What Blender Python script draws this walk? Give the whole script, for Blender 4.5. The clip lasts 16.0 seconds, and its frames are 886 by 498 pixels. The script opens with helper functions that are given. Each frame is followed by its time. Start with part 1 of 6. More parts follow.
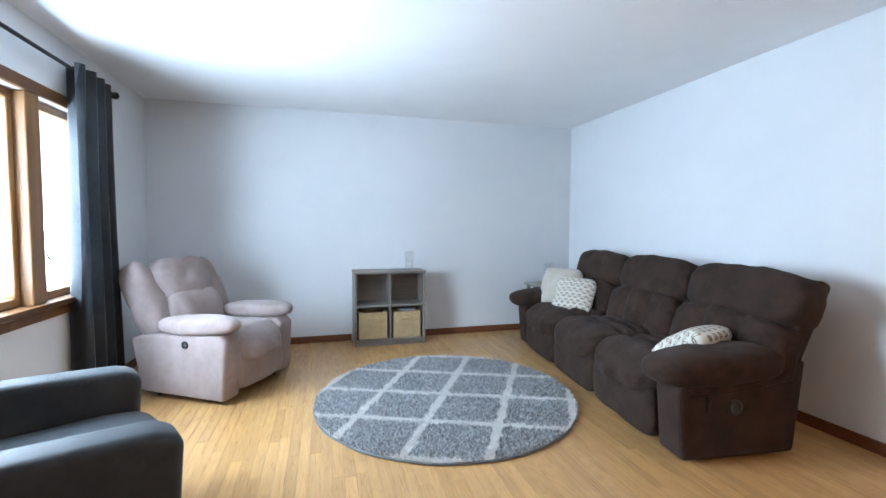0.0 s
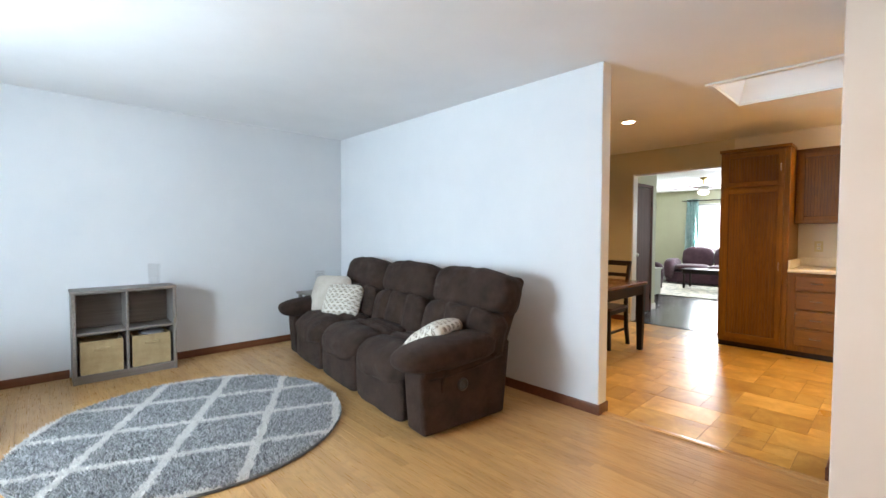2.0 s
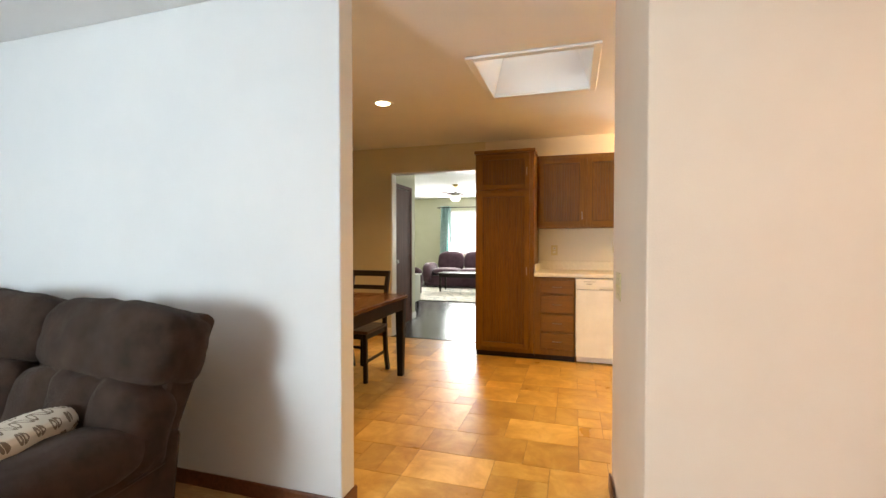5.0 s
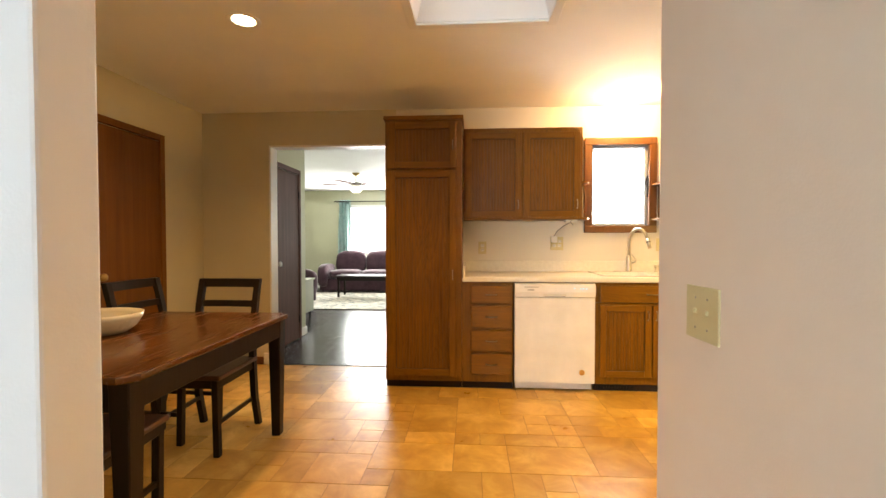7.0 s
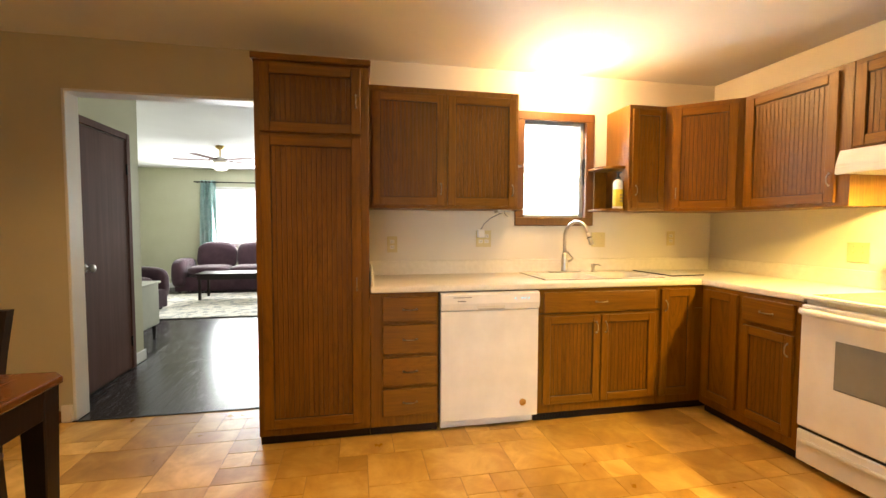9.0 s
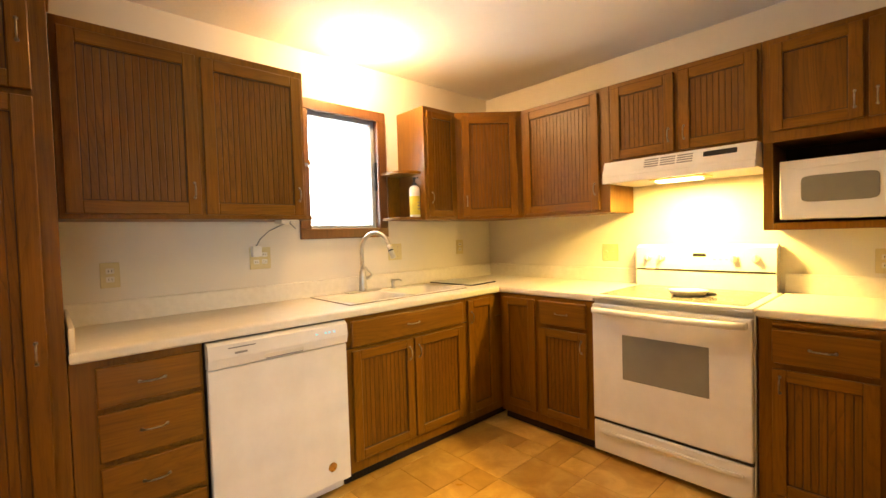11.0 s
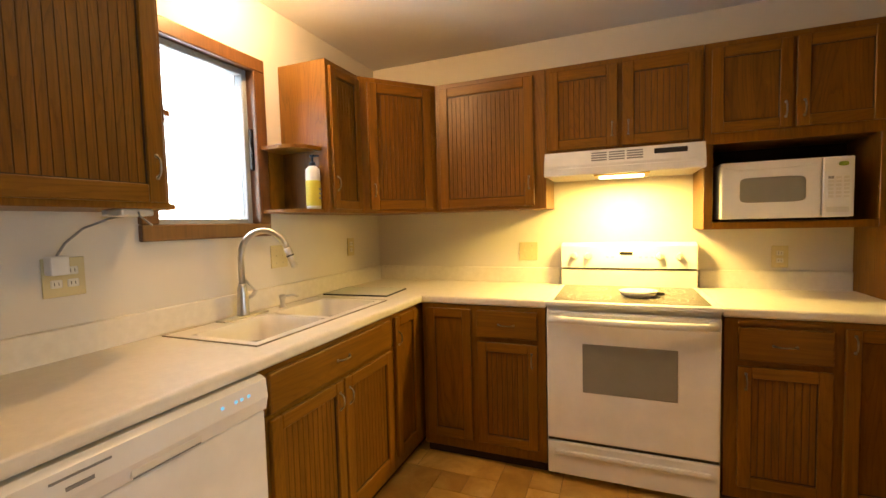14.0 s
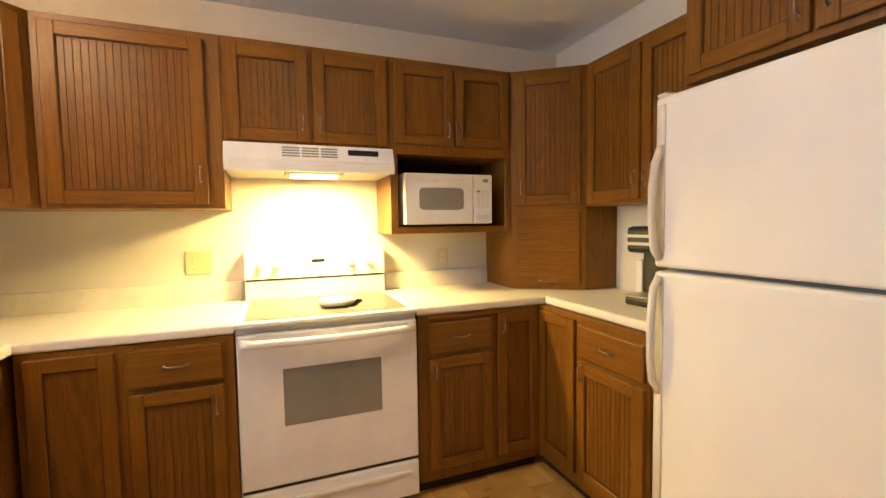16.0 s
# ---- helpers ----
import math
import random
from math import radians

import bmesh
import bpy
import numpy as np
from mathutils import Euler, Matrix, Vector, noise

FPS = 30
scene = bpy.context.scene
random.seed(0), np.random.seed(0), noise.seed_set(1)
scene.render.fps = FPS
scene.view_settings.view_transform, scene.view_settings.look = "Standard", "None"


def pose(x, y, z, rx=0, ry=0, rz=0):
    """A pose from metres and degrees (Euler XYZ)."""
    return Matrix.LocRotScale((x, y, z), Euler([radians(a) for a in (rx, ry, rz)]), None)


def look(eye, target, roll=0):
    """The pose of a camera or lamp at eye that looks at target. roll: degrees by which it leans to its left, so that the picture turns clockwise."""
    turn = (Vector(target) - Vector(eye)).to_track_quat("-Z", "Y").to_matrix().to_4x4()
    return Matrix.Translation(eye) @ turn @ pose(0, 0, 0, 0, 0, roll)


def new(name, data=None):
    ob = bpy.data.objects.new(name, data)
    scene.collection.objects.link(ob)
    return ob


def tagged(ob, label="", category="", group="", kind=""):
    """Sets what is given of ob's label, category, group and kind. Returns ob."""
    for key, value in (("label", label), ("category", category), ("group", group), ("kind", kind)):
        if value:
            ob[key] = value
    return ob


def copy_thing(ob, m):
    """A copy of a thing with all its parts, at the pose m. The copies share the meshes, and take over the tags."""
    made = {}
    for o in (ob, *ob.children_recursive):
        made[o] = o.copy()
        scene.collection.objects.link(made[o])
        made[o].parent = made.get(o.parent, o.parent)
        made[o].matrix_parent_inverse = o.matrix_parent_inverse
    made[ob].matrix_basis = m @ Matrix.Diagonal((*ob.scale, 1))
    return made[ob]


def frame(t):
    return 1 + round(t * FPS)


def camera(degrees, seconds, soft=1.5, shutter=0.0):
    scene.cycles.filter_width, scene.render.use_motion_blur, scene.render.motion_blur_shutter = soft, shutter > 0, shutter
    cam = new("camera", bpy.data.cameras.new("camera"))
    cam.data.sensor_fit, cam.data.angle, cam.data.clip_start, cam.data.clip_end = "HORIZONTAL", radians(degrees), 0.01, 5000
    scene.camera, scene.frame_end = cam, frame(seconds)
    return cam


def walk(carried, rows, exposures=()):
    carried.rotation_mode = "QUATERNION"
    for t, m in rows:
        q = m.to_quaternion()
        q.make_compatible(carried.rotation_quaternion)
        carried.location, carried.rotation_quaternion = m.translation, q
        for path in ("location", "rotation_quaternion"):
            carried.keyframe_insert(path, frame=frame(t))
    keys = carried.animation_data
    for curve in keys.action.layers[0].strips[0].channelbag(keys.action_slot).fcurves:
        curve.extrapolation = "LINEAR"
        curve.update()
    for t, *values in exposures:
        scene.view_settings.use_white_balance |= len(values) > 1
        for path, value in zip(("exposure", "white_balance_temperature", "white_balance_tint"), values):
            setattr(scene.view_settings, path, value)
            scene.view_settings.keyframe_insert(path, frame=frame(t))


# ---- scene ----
cam = camera(91.4, 16.0)
PATH = [
    (0, (0.173, 0.282, 1.242), (0.705, 2.208, 1.137), 0.2),
    (0.5, (0.181, 0.169, 1.241), (0.96, 2.008, 1.147), 0.1),
    (1, (0.193, 0.104, 1.257), (1.198, 1.831, 1.161), 0.1),
    (1.5, (0.221, 0.096, 1.252), (1.414, 1.699, 1.173), 0.2),
    (2, (0.274, 0.108, 1.26), (1.642, 1.565, 1.19), 0.2),
    (2.5, (0.337, 0.135, 1.262), (1.881, 1.405, 1.202), 0.3),
    (3, (0.428, 0.184, 1.244), (2.106, 1.27, 1.197), 0.2),
    (3.5, (0.611, 0.238, 1.23), (2.364, 1.2, 1.196), 0.0),
    (4, (0.845, 0.294, 1.267), (2.648, 1.157, 1.22), -0.2),
    (4.5, (1.086, 0.383, 1.268), (2.942, 1.121, 1.208), -0.1),
    (5, (1.370, 0.525, 1.255), (3.285, 1.106, 1.213), 0.0),
    (7.3, (2.595, 0.863, 1.211), (4.592, 0.954, 1.146), 0.1),
    (7.5, (2.677, 0.868, 1.222), (4.674, 0.935, 1.141), 0.2),
    (8, (2.923, 0.911, 1.23), (4.92, 0.872, 1.144), 0.1),
    (8.5, (3.17, 0.984, 1.233), (5.156, 0.767, 1.157), 0.1),
    (9, (3.391, 0.994, 1.263), (5.351, 0.605, 1.161), 0.2),
    (9.5, (3.628, 0.979, 1.282), (5.529, 0.364, 1.189), -0.3),
    (10, (3.753, 0.955, 1.292), (5.559, 0.097, 1.232), -0.7),
    (10.2, (3.791, 0.955, 1.272), (5.537, -0.018, 1.227), -1.1),
    (12.3, (4.382, 0.961, 1.304), (5.589, -0.626, 1.151), -0.5),
    (12.5, (4.428, 0.94, 1.309), (5.635, -0.648, 1.156), -0.4),
    (13, (4.577, 0.92, 1.306), (5.697, -0.732, 1.172), -0.3),
    (13.5, (4.777, 0.927, 1.323), (5.711, -0.836, 1.184), -1.1),
    (14, (4.897, 0.88, 1.316), (5.645, -0.971, 1.197), -1.5),
    (14.5, (4.964, 0.764, 1.31), (5.425, -1.18, 1.214), -1.4),
    (15, (4.974, 0.665, 1.31), (5.076, -1.33, 1.209), -1.3),
    (15.5, (4.974, 0.624, 1.317), (4.723, -1.356, 1.195), -1.1),
    (16, (5.072, 0.582, 1.301), (4.344, -1.277, 1.184), -0.9),
]
EXPOSURES = [(0, -0.03, 5750, 10), (0.8, 0.06, 5800, 10), (1.5, 0.06, 5950, 10), (2.5, 0.08, 6650, 10), (3.5, 0.06, 6950, 10), (5, 0.0, 7050, 10), (7.5, 0.02, 7150, 10),
             (8.5, -0.07, 6850, 10), (10, -0.08, 6850, 10), (12.5, -0.78, 6950, 10), (13.5, -0.82, 6650, 10), (14.5, -0.80, 6300, 10), (15, -0.34, 6200, 10), (15.5, -0.25, 5800, 10), (16, -0.34, 5350, 10)]
walk(cam, [(t, look(eye, target, roll)) for t, eye, target, roll in PATH], EXPOSURES)

# ---- world and lights ----
KW, KS, KWEST, KN = 6.55, -1.94, 3.17, 3.47      # kitchen: window wall x, stove wall y, west wall x, north wall y
LW, LN, LE, LS = -1.45, 5.03, 3.105, -2.0        # living room: window wall x, far wall y, east wall x, south wall y
CEIL, TH = 2.44, 0.12

world = bpy.data.worlds.new("world")
scene.world = world
world.use_nodes = True
wn = world.node_tree.nodes
sky = wn.new("ShaderNodeTexSky")
sky.sky_type, sky.sun_disc, sky.sun_elevation, sky.sun_rotation = "NISHITA", False, radians(48), radians(200)
world.node_tree.links.new(sky.outputs[0], wn["Background"].inputs[0])
wn["Background"].inputs[1].default_value = 0.12


def lamp(name, kind, m, watts, colour, **kw):
    d = bpy.data.lights.new(name, kind)
    d.energy, d.color = watts, colour
    for k, v in kw.items():
        if k == "size":
            d.shape = "RECTANGLE"
            d.size, d.size_y = v
        elif k == "radius":
            d.shadow_soft_size = v
        elif k == "cone":
            d.spot_size, d.spot_blend = radians(v), 0.7
    ob = new(name, d)
    ob.matrix_world = m
    return ob


lamp("sun", "SUN", look((0, 0, 20), (6, 12, 0)), 1.0, (1.0, 0.95, 0.88)).data.angle = radians(10)
lamp("window_daylight", "AREA", look((LW - 0.235, 3.15, 1.40), (3, 3.15, 2.0)), 225, (0.71, 0.875, 1.0), size=(1.45, 1.10))
lamp("kitchen_window_daylight", "AREA", look((KW + 0.16, -0.52, 1.70), (3, -0.52, 1.60)), 14, (0.88, 0.95, 1.0), size=(0.46, 0.68))
lamp("family_window_daylight", "AREA", look((13.05, 2.75, 1.45), (8, 2.75, 1.2)), 300, (0.92, 0.97, 1.0), size=(2.3, 1.2))
lamp("skylight_daylight", "AREA", look((4.54, 0.79, 3.0), (4.54, 0.79, 0)), 3.2, (0.85, 0.93, 1.0), size=(0.6, 0.6))
lamp("sink_lamp", "POINT", pose(6.24, -0.52, 2.365), 68, (1.0, 0.58, 0.23), radius=0.045)
lamp("dining_can_lamp", "SPOT", look((4.83, 2.12, 2.425), (4.83, 2.12, 0)), 106, (1.0, 0.58, 0.22), radius=0.05, cone=146)
lamp("stove_can_lamp", "SPOT", look((4.95, -0.42, 2.425), (4.95, -0.42, 0)), 44, (1.0, 0.58, 0.23), radius=0.05, cone=156)
lamp("entry_ceiling_lamp", "AREA", look((1.45, -0.95, 2.33), (1.45, -0.95, 0)), 23, (1.0, 0.54, 0.23), size=(0.26, 0.26))
lamp("hood_lamp", "AREA", look((4.87, -1.62, 1.527), (4.87, -1.66, 0)), 60, (1.0, 0.66, 0.16), size=(0.18, 0.10))

# ---- materials ----


def material(name, rough=0.5, metal=0.0):
    m = bpy.data.materials.new(name)
    m.use_nodes = True
    b = m.node_tree.nodes["Principled BSDF"]
    b.inputs["Roughness"].default_value, b.inputs["Metallic"].default_value = rough, metal
    return m, m.node_tree, b


def node(nt, kind, ins=(), **attrs):
    n = nt.nodes.new(kind)
    for k, v in attrs.items():
        if k == "op":
            n.operation = v
        elif k == "mode":
            n.blend_type = v
        elif k == "data":
            n.data_type = v
    for k, v in dict(ins).items():
        if isinstance(v, bpy.types.NodeSocket):
            nt.links.new(v, n.inputs[k])
        else:
            n.inputs[k].default_value = v
    return n


def ramp(nt, fac, stops):
    n = nt.nodes.new("ShaderNodeValToRGB")
    nt.links.new(fac, n.inputs[0])
    e = n.color_ramp.elements
    e.remove(e[-1])
    e[0].position, e[0].color = stops[0][0], (*stops[0][1], 1)
    for p, c in stops[1:]:
        e.new(p).color = (*c, 1)
    return n.outputs[0]


def coords(nt, scale=(1, 1, 1), rot=(0, 0, 0), which="Object"):
    tc = nt.nodes.new("ShaderNodeTexCoord")
    mp = nt.nodes.new("ShaderNodeMapping")
    nt.links.new(tc.outputs[which], mp.inputs[0])
    mp.inputs["Scale"].default_value, mp.inputs["Rotation"].default_value = scale, rot
    return mp.outputs[0]


def bump(nt, b, height, strength=0.2, distance=0.01):
    n = node(nt, "ShaderNodeBump", {"Height": height, "Strength": strength, "Distance": distance})
    nt.links.new(n.outputs[0], b.inputs["Normal"])


def noisy(name, c1, c2, scale=8.0, rough=0.5, metal=0.0, fine=120.0, relief=0.1, rough2=None, spread=(0.3, 0.7)):
    """Two colours mixed by a broad noise, with a fine relief."""
    m, nt, b = material(name, rough, metal)
    co = coords(nt)
    n1 = node(nt, "ShaderNodeTexNoise", {"Vector": co, "Scale": scale, "Detail": 5.0, "Roughness": 0.6})
    nt.links.new(ramp(nt, n1.outputs[0], [(spread[0], c1), (spread[1], c2)]), b.inputs["Base Color"])
    n2 = node(nt, "ShaderNodeTexNoise", {"Vector": co, "Scale": fine, "Detail": 3.0})
    if relief:
        bump(nt, b, n2.outputs[0], relief, 0.004)
    if rough2 is not None:
        mr = node(nt, "ShaderNodeMapRange", {"Value": n1.outputs[0], "From Min": 0.3, "From Max": 0.7, "To Min": rough, "To Max": rough2})
        nt.links.new(mr.outputs[0], b.inputs["Roughness"])
    return m


def wood(name, dark, light, axis="z", rough=0.42, fine=34.0, long=1.6, relief=0.25, per_piece=0.0, gloss=0.0, spec=0.5, figure=0.0):
    """Grained wood: long streaks along an axis, pores, and a slow change of tone."""
    m, nt, b = material(name, rough)
    sc = {"x": (long, fine, fine), "y": (fine, long, fine), "z": (fine, fine, long)}[axis]
    co = coords(nt, sc)
    if per_piece:
        oi = nt.nodes.new("ShaderNodeObjectInfo")
        ge = nt.nodes.new("ShaderNodeNewGeometry")
        sm = node(nt, "ShaderNodeMath", {0: oi.outputs["Random"], 1: ge.outputs["Random Per Island"]}, op="ADD")
        off = node(nt, "ShaderNodeMath", {0: sm.outputs[0], 1: 57.0}, op="MULTIPLY")
        ad = node(nt, "ShaderNodeVectorMath", {0: co, 1: off.outputs[0]}, op="ADD")
        co = ad.outputs[0]
    n1 = node(nt, "ShaderNodeTexNoise", {"Vector": co, "Scale": 1.0, "Detail": 6.0, "Roughness": 0.65, "Distortion": 0.6})
    n2 = node(nt, "ShaderNodeTexNoise", {"Vector": co, "Scale": 5.0, "Detail": 2.0})
    n3 = node(nt, "ShaderNodeTexNoise", {"Vector": coords(nt, (2.2, 2.2, 2.2)), "Scale": 1.0, "Detail": 2.0})
    mid = tuple((p + q) / 2 for p, q in zip(dark, light))
    col = ramp(nt, n1.outputs[0], [(0.28, dark), (0.5, mid), (0.72, light)])
    mx = node(nt, "ShaderNodeMixRGB", {0: 0.45, 1: col, 2: ramp(nt, n3.outputs[0], [(0.3, (0.62, 0.6, 0.58)), (0.7, (1.12, 1.12, 1.12))])}, mode="MULTIPLY")
    out = mx.outputs[0]
    if figure:
        fs_ = {"x": (0.9, 9.0, 9.0), "y": (9.0, 0.9, 9.0), "z": (9.0, 9.0, 0.9)}[axis]
        fv = coords(nt, fs_)
        oi_ = nt.nodes.new("ShaderNodeObjectInfo")
        of_ = node(nt, "ShaderNodeMath", {0: oi_.outputs["Random"], 1: 37.0}, op="MULTIPLY")
        fv = node(nt, "ShaderNodeVectorMath", {0: fv, 1: of_.outputs[0]}, op="ADD").outputs[0]
        fn_ = node(nt, "ShaderNodeTexNoise", {"Vector": fv, "Scale": 0.55, "Detail": 1.5})
        ring = node(nt, "ShaderNodeMath", {0: fn_.outputs[0], 1: 34.0}, op="MULTIPLY")
        ring = node(nt, "ShaderNodeMath", {0: n1.outputs[0], 1: 1.6, 2: ring.outputs[0]}, op="MULTIPLY_ADD")
        ring = node(nt, "ShaderNodeMath", {0: ring.outputs[0]}, op="FRACT")
        rc = ramp(nt, ring.outputs[0], [(0.0, (0.45, 0.40, 0.34)), (0.22, (0.88, 0.86, 0.84)), (0.6, (1.10, 1.10, 1.10)), (1.0, (1.04, 1.02, 1.0))])
        out = node(nt, "ShaderNodeMixRGB", {0: figure, 1: out, 2: rc}, mode="MULTIPLY").outputs[0]
    if per_piece:
        fr = node(nt, "ShaderNodeMath", {0: sm.outputs[0], 1: 1.0}, op="MODULO")
        lo, hi = 1 - per_piece, 1 + per_piece * 0.7
        out = node(nt, "ShaderNodeMixRGB", {0: 1.0, 1: out, 2: ramp(nt, fr.outputs[0], [(0.0, (lo, lo * 0.96, lo * 0.9)), (0.55, (1, 1, 1)), (1.0, (hi, hi, hi))])}, mode="MULTIPLY").outputs[0]
    nt.links.new(out, b.inputs["Base Color"])
    ra = node(nt, "ShaderNodeMapRange", {"Value": n2.outputs[0], "From Min": 0.3, "From Max": 0.7, "To Min": rough - 0.04, "To Max": rough + 0.05})
    nt.links.new(ra.outputs[0], b.inputs["Roughness"])
    bump(nt, b, n2.outputs[0], relief, 0.002)
    b.inputs["Specular IOR Level"].default_value = spec
    if gloss:
        b.inputs["Coat Weight"].default_value, b.inputs["Coat Roughness"].default_value = gloss, 0.15
    return m


def fabric(name, c1, c2, scale=6.0, weave=420.0, relief=0.35, sheen=0.4, rough=0.9):
    m, nt, b = material(name, rough)
    co = coords(nt)
    n1 = node(nt, "ShaderNodeTexNoise", {"Vector": co, "Scale": scale, "Detail": 6.0, "Roughness": 0.65})
    nt.links.new(ramp(nt, n1.outputs[0], [(0.33, c1), (0.68, c2)]), b.inputs["Base Color"])
    n2 = node(nt, "ShaderNodeTexNoise", {"Vector": co, "Scale": weave, "Detail": 2.0})
    n3 = node(nt, "ShaderNodeTexNoise", {"Vector": co, "Scale": 14.0, "Detail": 3.0})
    sm = node(nt, "ShaderNodeMath", {0: n3.outputs[0], 1: 0.25, 2: n2.outputs[0]}, op="MULTIPLY_ADD")
    bump(nt, b, sm.outputs[0], relief, 0.006)
    b.inputs["Specular IOR Level"].default_value = 0.25
    b.inputs["Sheen Weight"].default_value, b.inputs["Sheen Roughness"].default_value = sheen, 0.4
    return m


def plain(name, c, rough=0.4, metal=0.0, coat=0.0):
    k = 0.86
    m = noisy(name, tuple(v * k for v in c), c, 5.0, rough, metal, 60.0, 0.02, rough + 0.08)
    if coat:
        m.node_tree.nodes["Principled BSDF"].inputs["Coat Weight"].default_value = coat
    return m


def glow(name, c, strength):
    m, nt, b = material(name)
    b.inputs["Base Color"].default_value = (*c, 1)
    b.inputs["Emission Color"].default_value, b.inputs["Emission Strength"].default_value = (*c, 1), strength
    return m


def glass(name, tint=(0.96, 0.98, 0.98), rough=0.02):
    m, nt, b = material(name, rough)
    b.inputs["Base Color"].default_value = (*tint, 1)
    b.inputs["Transmission Weight"].default_value, b.inputs["IOR"].default_value = 1.0, 1.45
    return m


M_WALL = noisy("wall_paint_white", (0.64, 0.65, 0.66), (0.69, 0.695, 0.70), 1.5, 0.75, 0, 160, 0.12)
# white wall tinted peach: part of the entry lamp's warm light is in the colour
M_ENTRY = noisy("entry_wall_white_lamp_tint", (0.67, 0.565, 0.465), (0.72, 0.615, 0.51), 1.5, 0.75, 0, 160, 0.12)
M_KWALL = noisy("kitchen_wall_paint_cream", (0.62, 0.585, 0.52), (0.67, 0.63, 0.56), 1.5, 0.7, 0, 160, 0.12)
M_DWALL = noisy("dining_wall_paint_tan", (0.50, 0.46, 0.34), (0.55, 0.51, 0.38), 1.5, 0.7, 0, 160, 0.12)
M_FWALL = noisy("family_room_paint_green_cream", (0.50, 0.50, 0.36), (0.55, 0.55, 0.41), 1.5, 0.7, 0, 160, 0.12)
M_CEIL = noisy("ceiling_paint", (0.80, 0.80, 0.80), (0.84, 0.84, 0.84), 2.0, 0.85, 0, 90, 0.35)
M_TRIMRED = wood("baseboard_reddish_wood", (0.10, 0.030, 0.012), (0.19, 0.065, 0.028), "x", 0.35, 40, 2)
M_TRIMWHITE = noisy("white_trim_paint", (0.72, 0.72, 0.72), (0.80, 0.80, 0.79), 3, 0.4, 0, 80, 0.05)
M_OAK = wood("oak_strip_floor", (0.41, 0.228, 0.080), (0.52, 0.310, 0.122), "y", 0.30, 46, 1.3, 0.08, 0.13, 0.15, figure=0.25)
M_OAKSUB = plain("oak_joint", (0.38, 0.22, 0.085), 0.8)
M_DARKSUB = plain("dark_board_joint", (0.008, 0.006, 0.006), 0.8)
M_DARKFLOOR = wood("dark_stained_floor", (0.010, 0.008, 0.008), (0.026, 0.020, 0.019), "x", 0.24, 40, 1.2, 0.0, 0.1, 0.0, spec=0.3)
M_CAB = wood("cabinet_oak_stain", (0.130, 0.0535, 0.0020), (0.222, 0.0935, 0.0038), "z", 0.40, 60, 2.2, 0.3, spec=0.28, figure=0.35)
M_CABP = wood("cabinet_oak_panel_stain", (0.110, 0.0435, 0.0018), (0.196, 0.0815, 0.0036), "z", 0.38, 30, 3.0, 0.3, spec=0.30, figure=0.5)
M_OUTLINE = plain("stain_and_shade_line", (0.030, 0.0115, 0.0010), 0.6)
M_GROOVE = plain("stain_gathered_in_grooves", (0.104, 0.0410, 0.0022), 0.5)
M_CABX = wood("cabinet_oak_stain_crosswise", (0.130, 0.0535, 0.0020), (0.222, 0.0935, 0.0038), "x", 0.40, 60, 2.2, 0.3, spec=0.28, figure=0.35)
# near-black brown: the shade of niche and toe recess is put into the colour
M_CABIN = plain("cabinet_recess_shade", (0.022, 0.009, 0.003), 0.8)
M_CABSIDE = wood("cabinet_side_light_oak", (0.14, 0.060, 0.005), (0.20, 0.090, 0.008), "z", 0.40, 30, 1.2, 0.2, spec=0.40, figure=0.5)
M_WINWOOD = wood("window_wood", (0.085, 0.034, 0.009), (0.150, 0.063, 0.017), "z", 0.4, 40, 1.6)
M_HONEY = wood("window_honey_wood", (0.15, 0.070, 0.022), (0.26, 0.130, 0.045), "z", 0.4, 40, 1.6)
M_DOORBROWN = wood("brown_slab_door", (0.120, 0.041, 0.0045), (0.180, 0.066, 0.0085), "z", 0.45, 22, 0.9, 0.08, spec=0.18)
M_DOORDARK = wood("dark_brown_slab_door", (0.100, 0.048, 0.041), (0.145, 0.075, 0.064), "z", 0.7, 22, 0.9, 0.1, spec=0.15)
M_TABLE = wood("table_top_cherry_wood", (0.088, 0.030, 0.0060), (0.128, 0.046, 0.0095), "x", 0.24, 14, 0.8, 0.0, 0, 0.2)
M_ESPRESSO = wood("espresso_stained_wood", (0.007, 0.004, 0.003), (0.017, 0.009, 0.006), "z", 0.4, 30, 1.2, 0.1, spec=0.25)
M_SHELF = wood("grey_brown_laminate", (0.17, 0.145, 0.125), (0.26, 0.23, 0.205), "x", 0.5, 34, 1.4, 0.1)
M_BIN = fabric("tan_woven_fabric", (0.36, 0.26, 0.13), (0.46, 0.35, 0.19), 12, 500, 0.5, 0.1)
M_SOFA = fabric("brown_plush_upholstery", (0.0150, 0.0074, 0.0046), (0.043, 0.0228, 0.0150), 7, 300, 0.5, 0.03)
M_RECL = fabric("taupe_microsuede", (0.235, 0.18, 0.165), (0.325, 0.26, 0.245), 4, 420, 0.25, 0.2)
M_ARMCH = fabric("charcoal_upholstery", (0.018, 0.0205, 0.0235), (0.034, 0.038, 0.043), 5, 420, 0.2, 0.08, 0.5)
M_PURPLE = fabric("plum_upholstery", (0.045, 0.022, 0.032), (0.085, 0.045, 0.06), 5, 380, 0.3, 0.4)
M_CREAM = fabric("cream_pillow_fabric", (0.42, 0.37, 0.31), (0.52, 0.47, 0.40), 9, 500, 0.3, 0.2)
M_CURT = fabric("charcoal_curtain", (0.040, 0.044, 0.050), (0.062, 0.067, 0.074), 5, 500, 0.15, 0.3, 0.5)
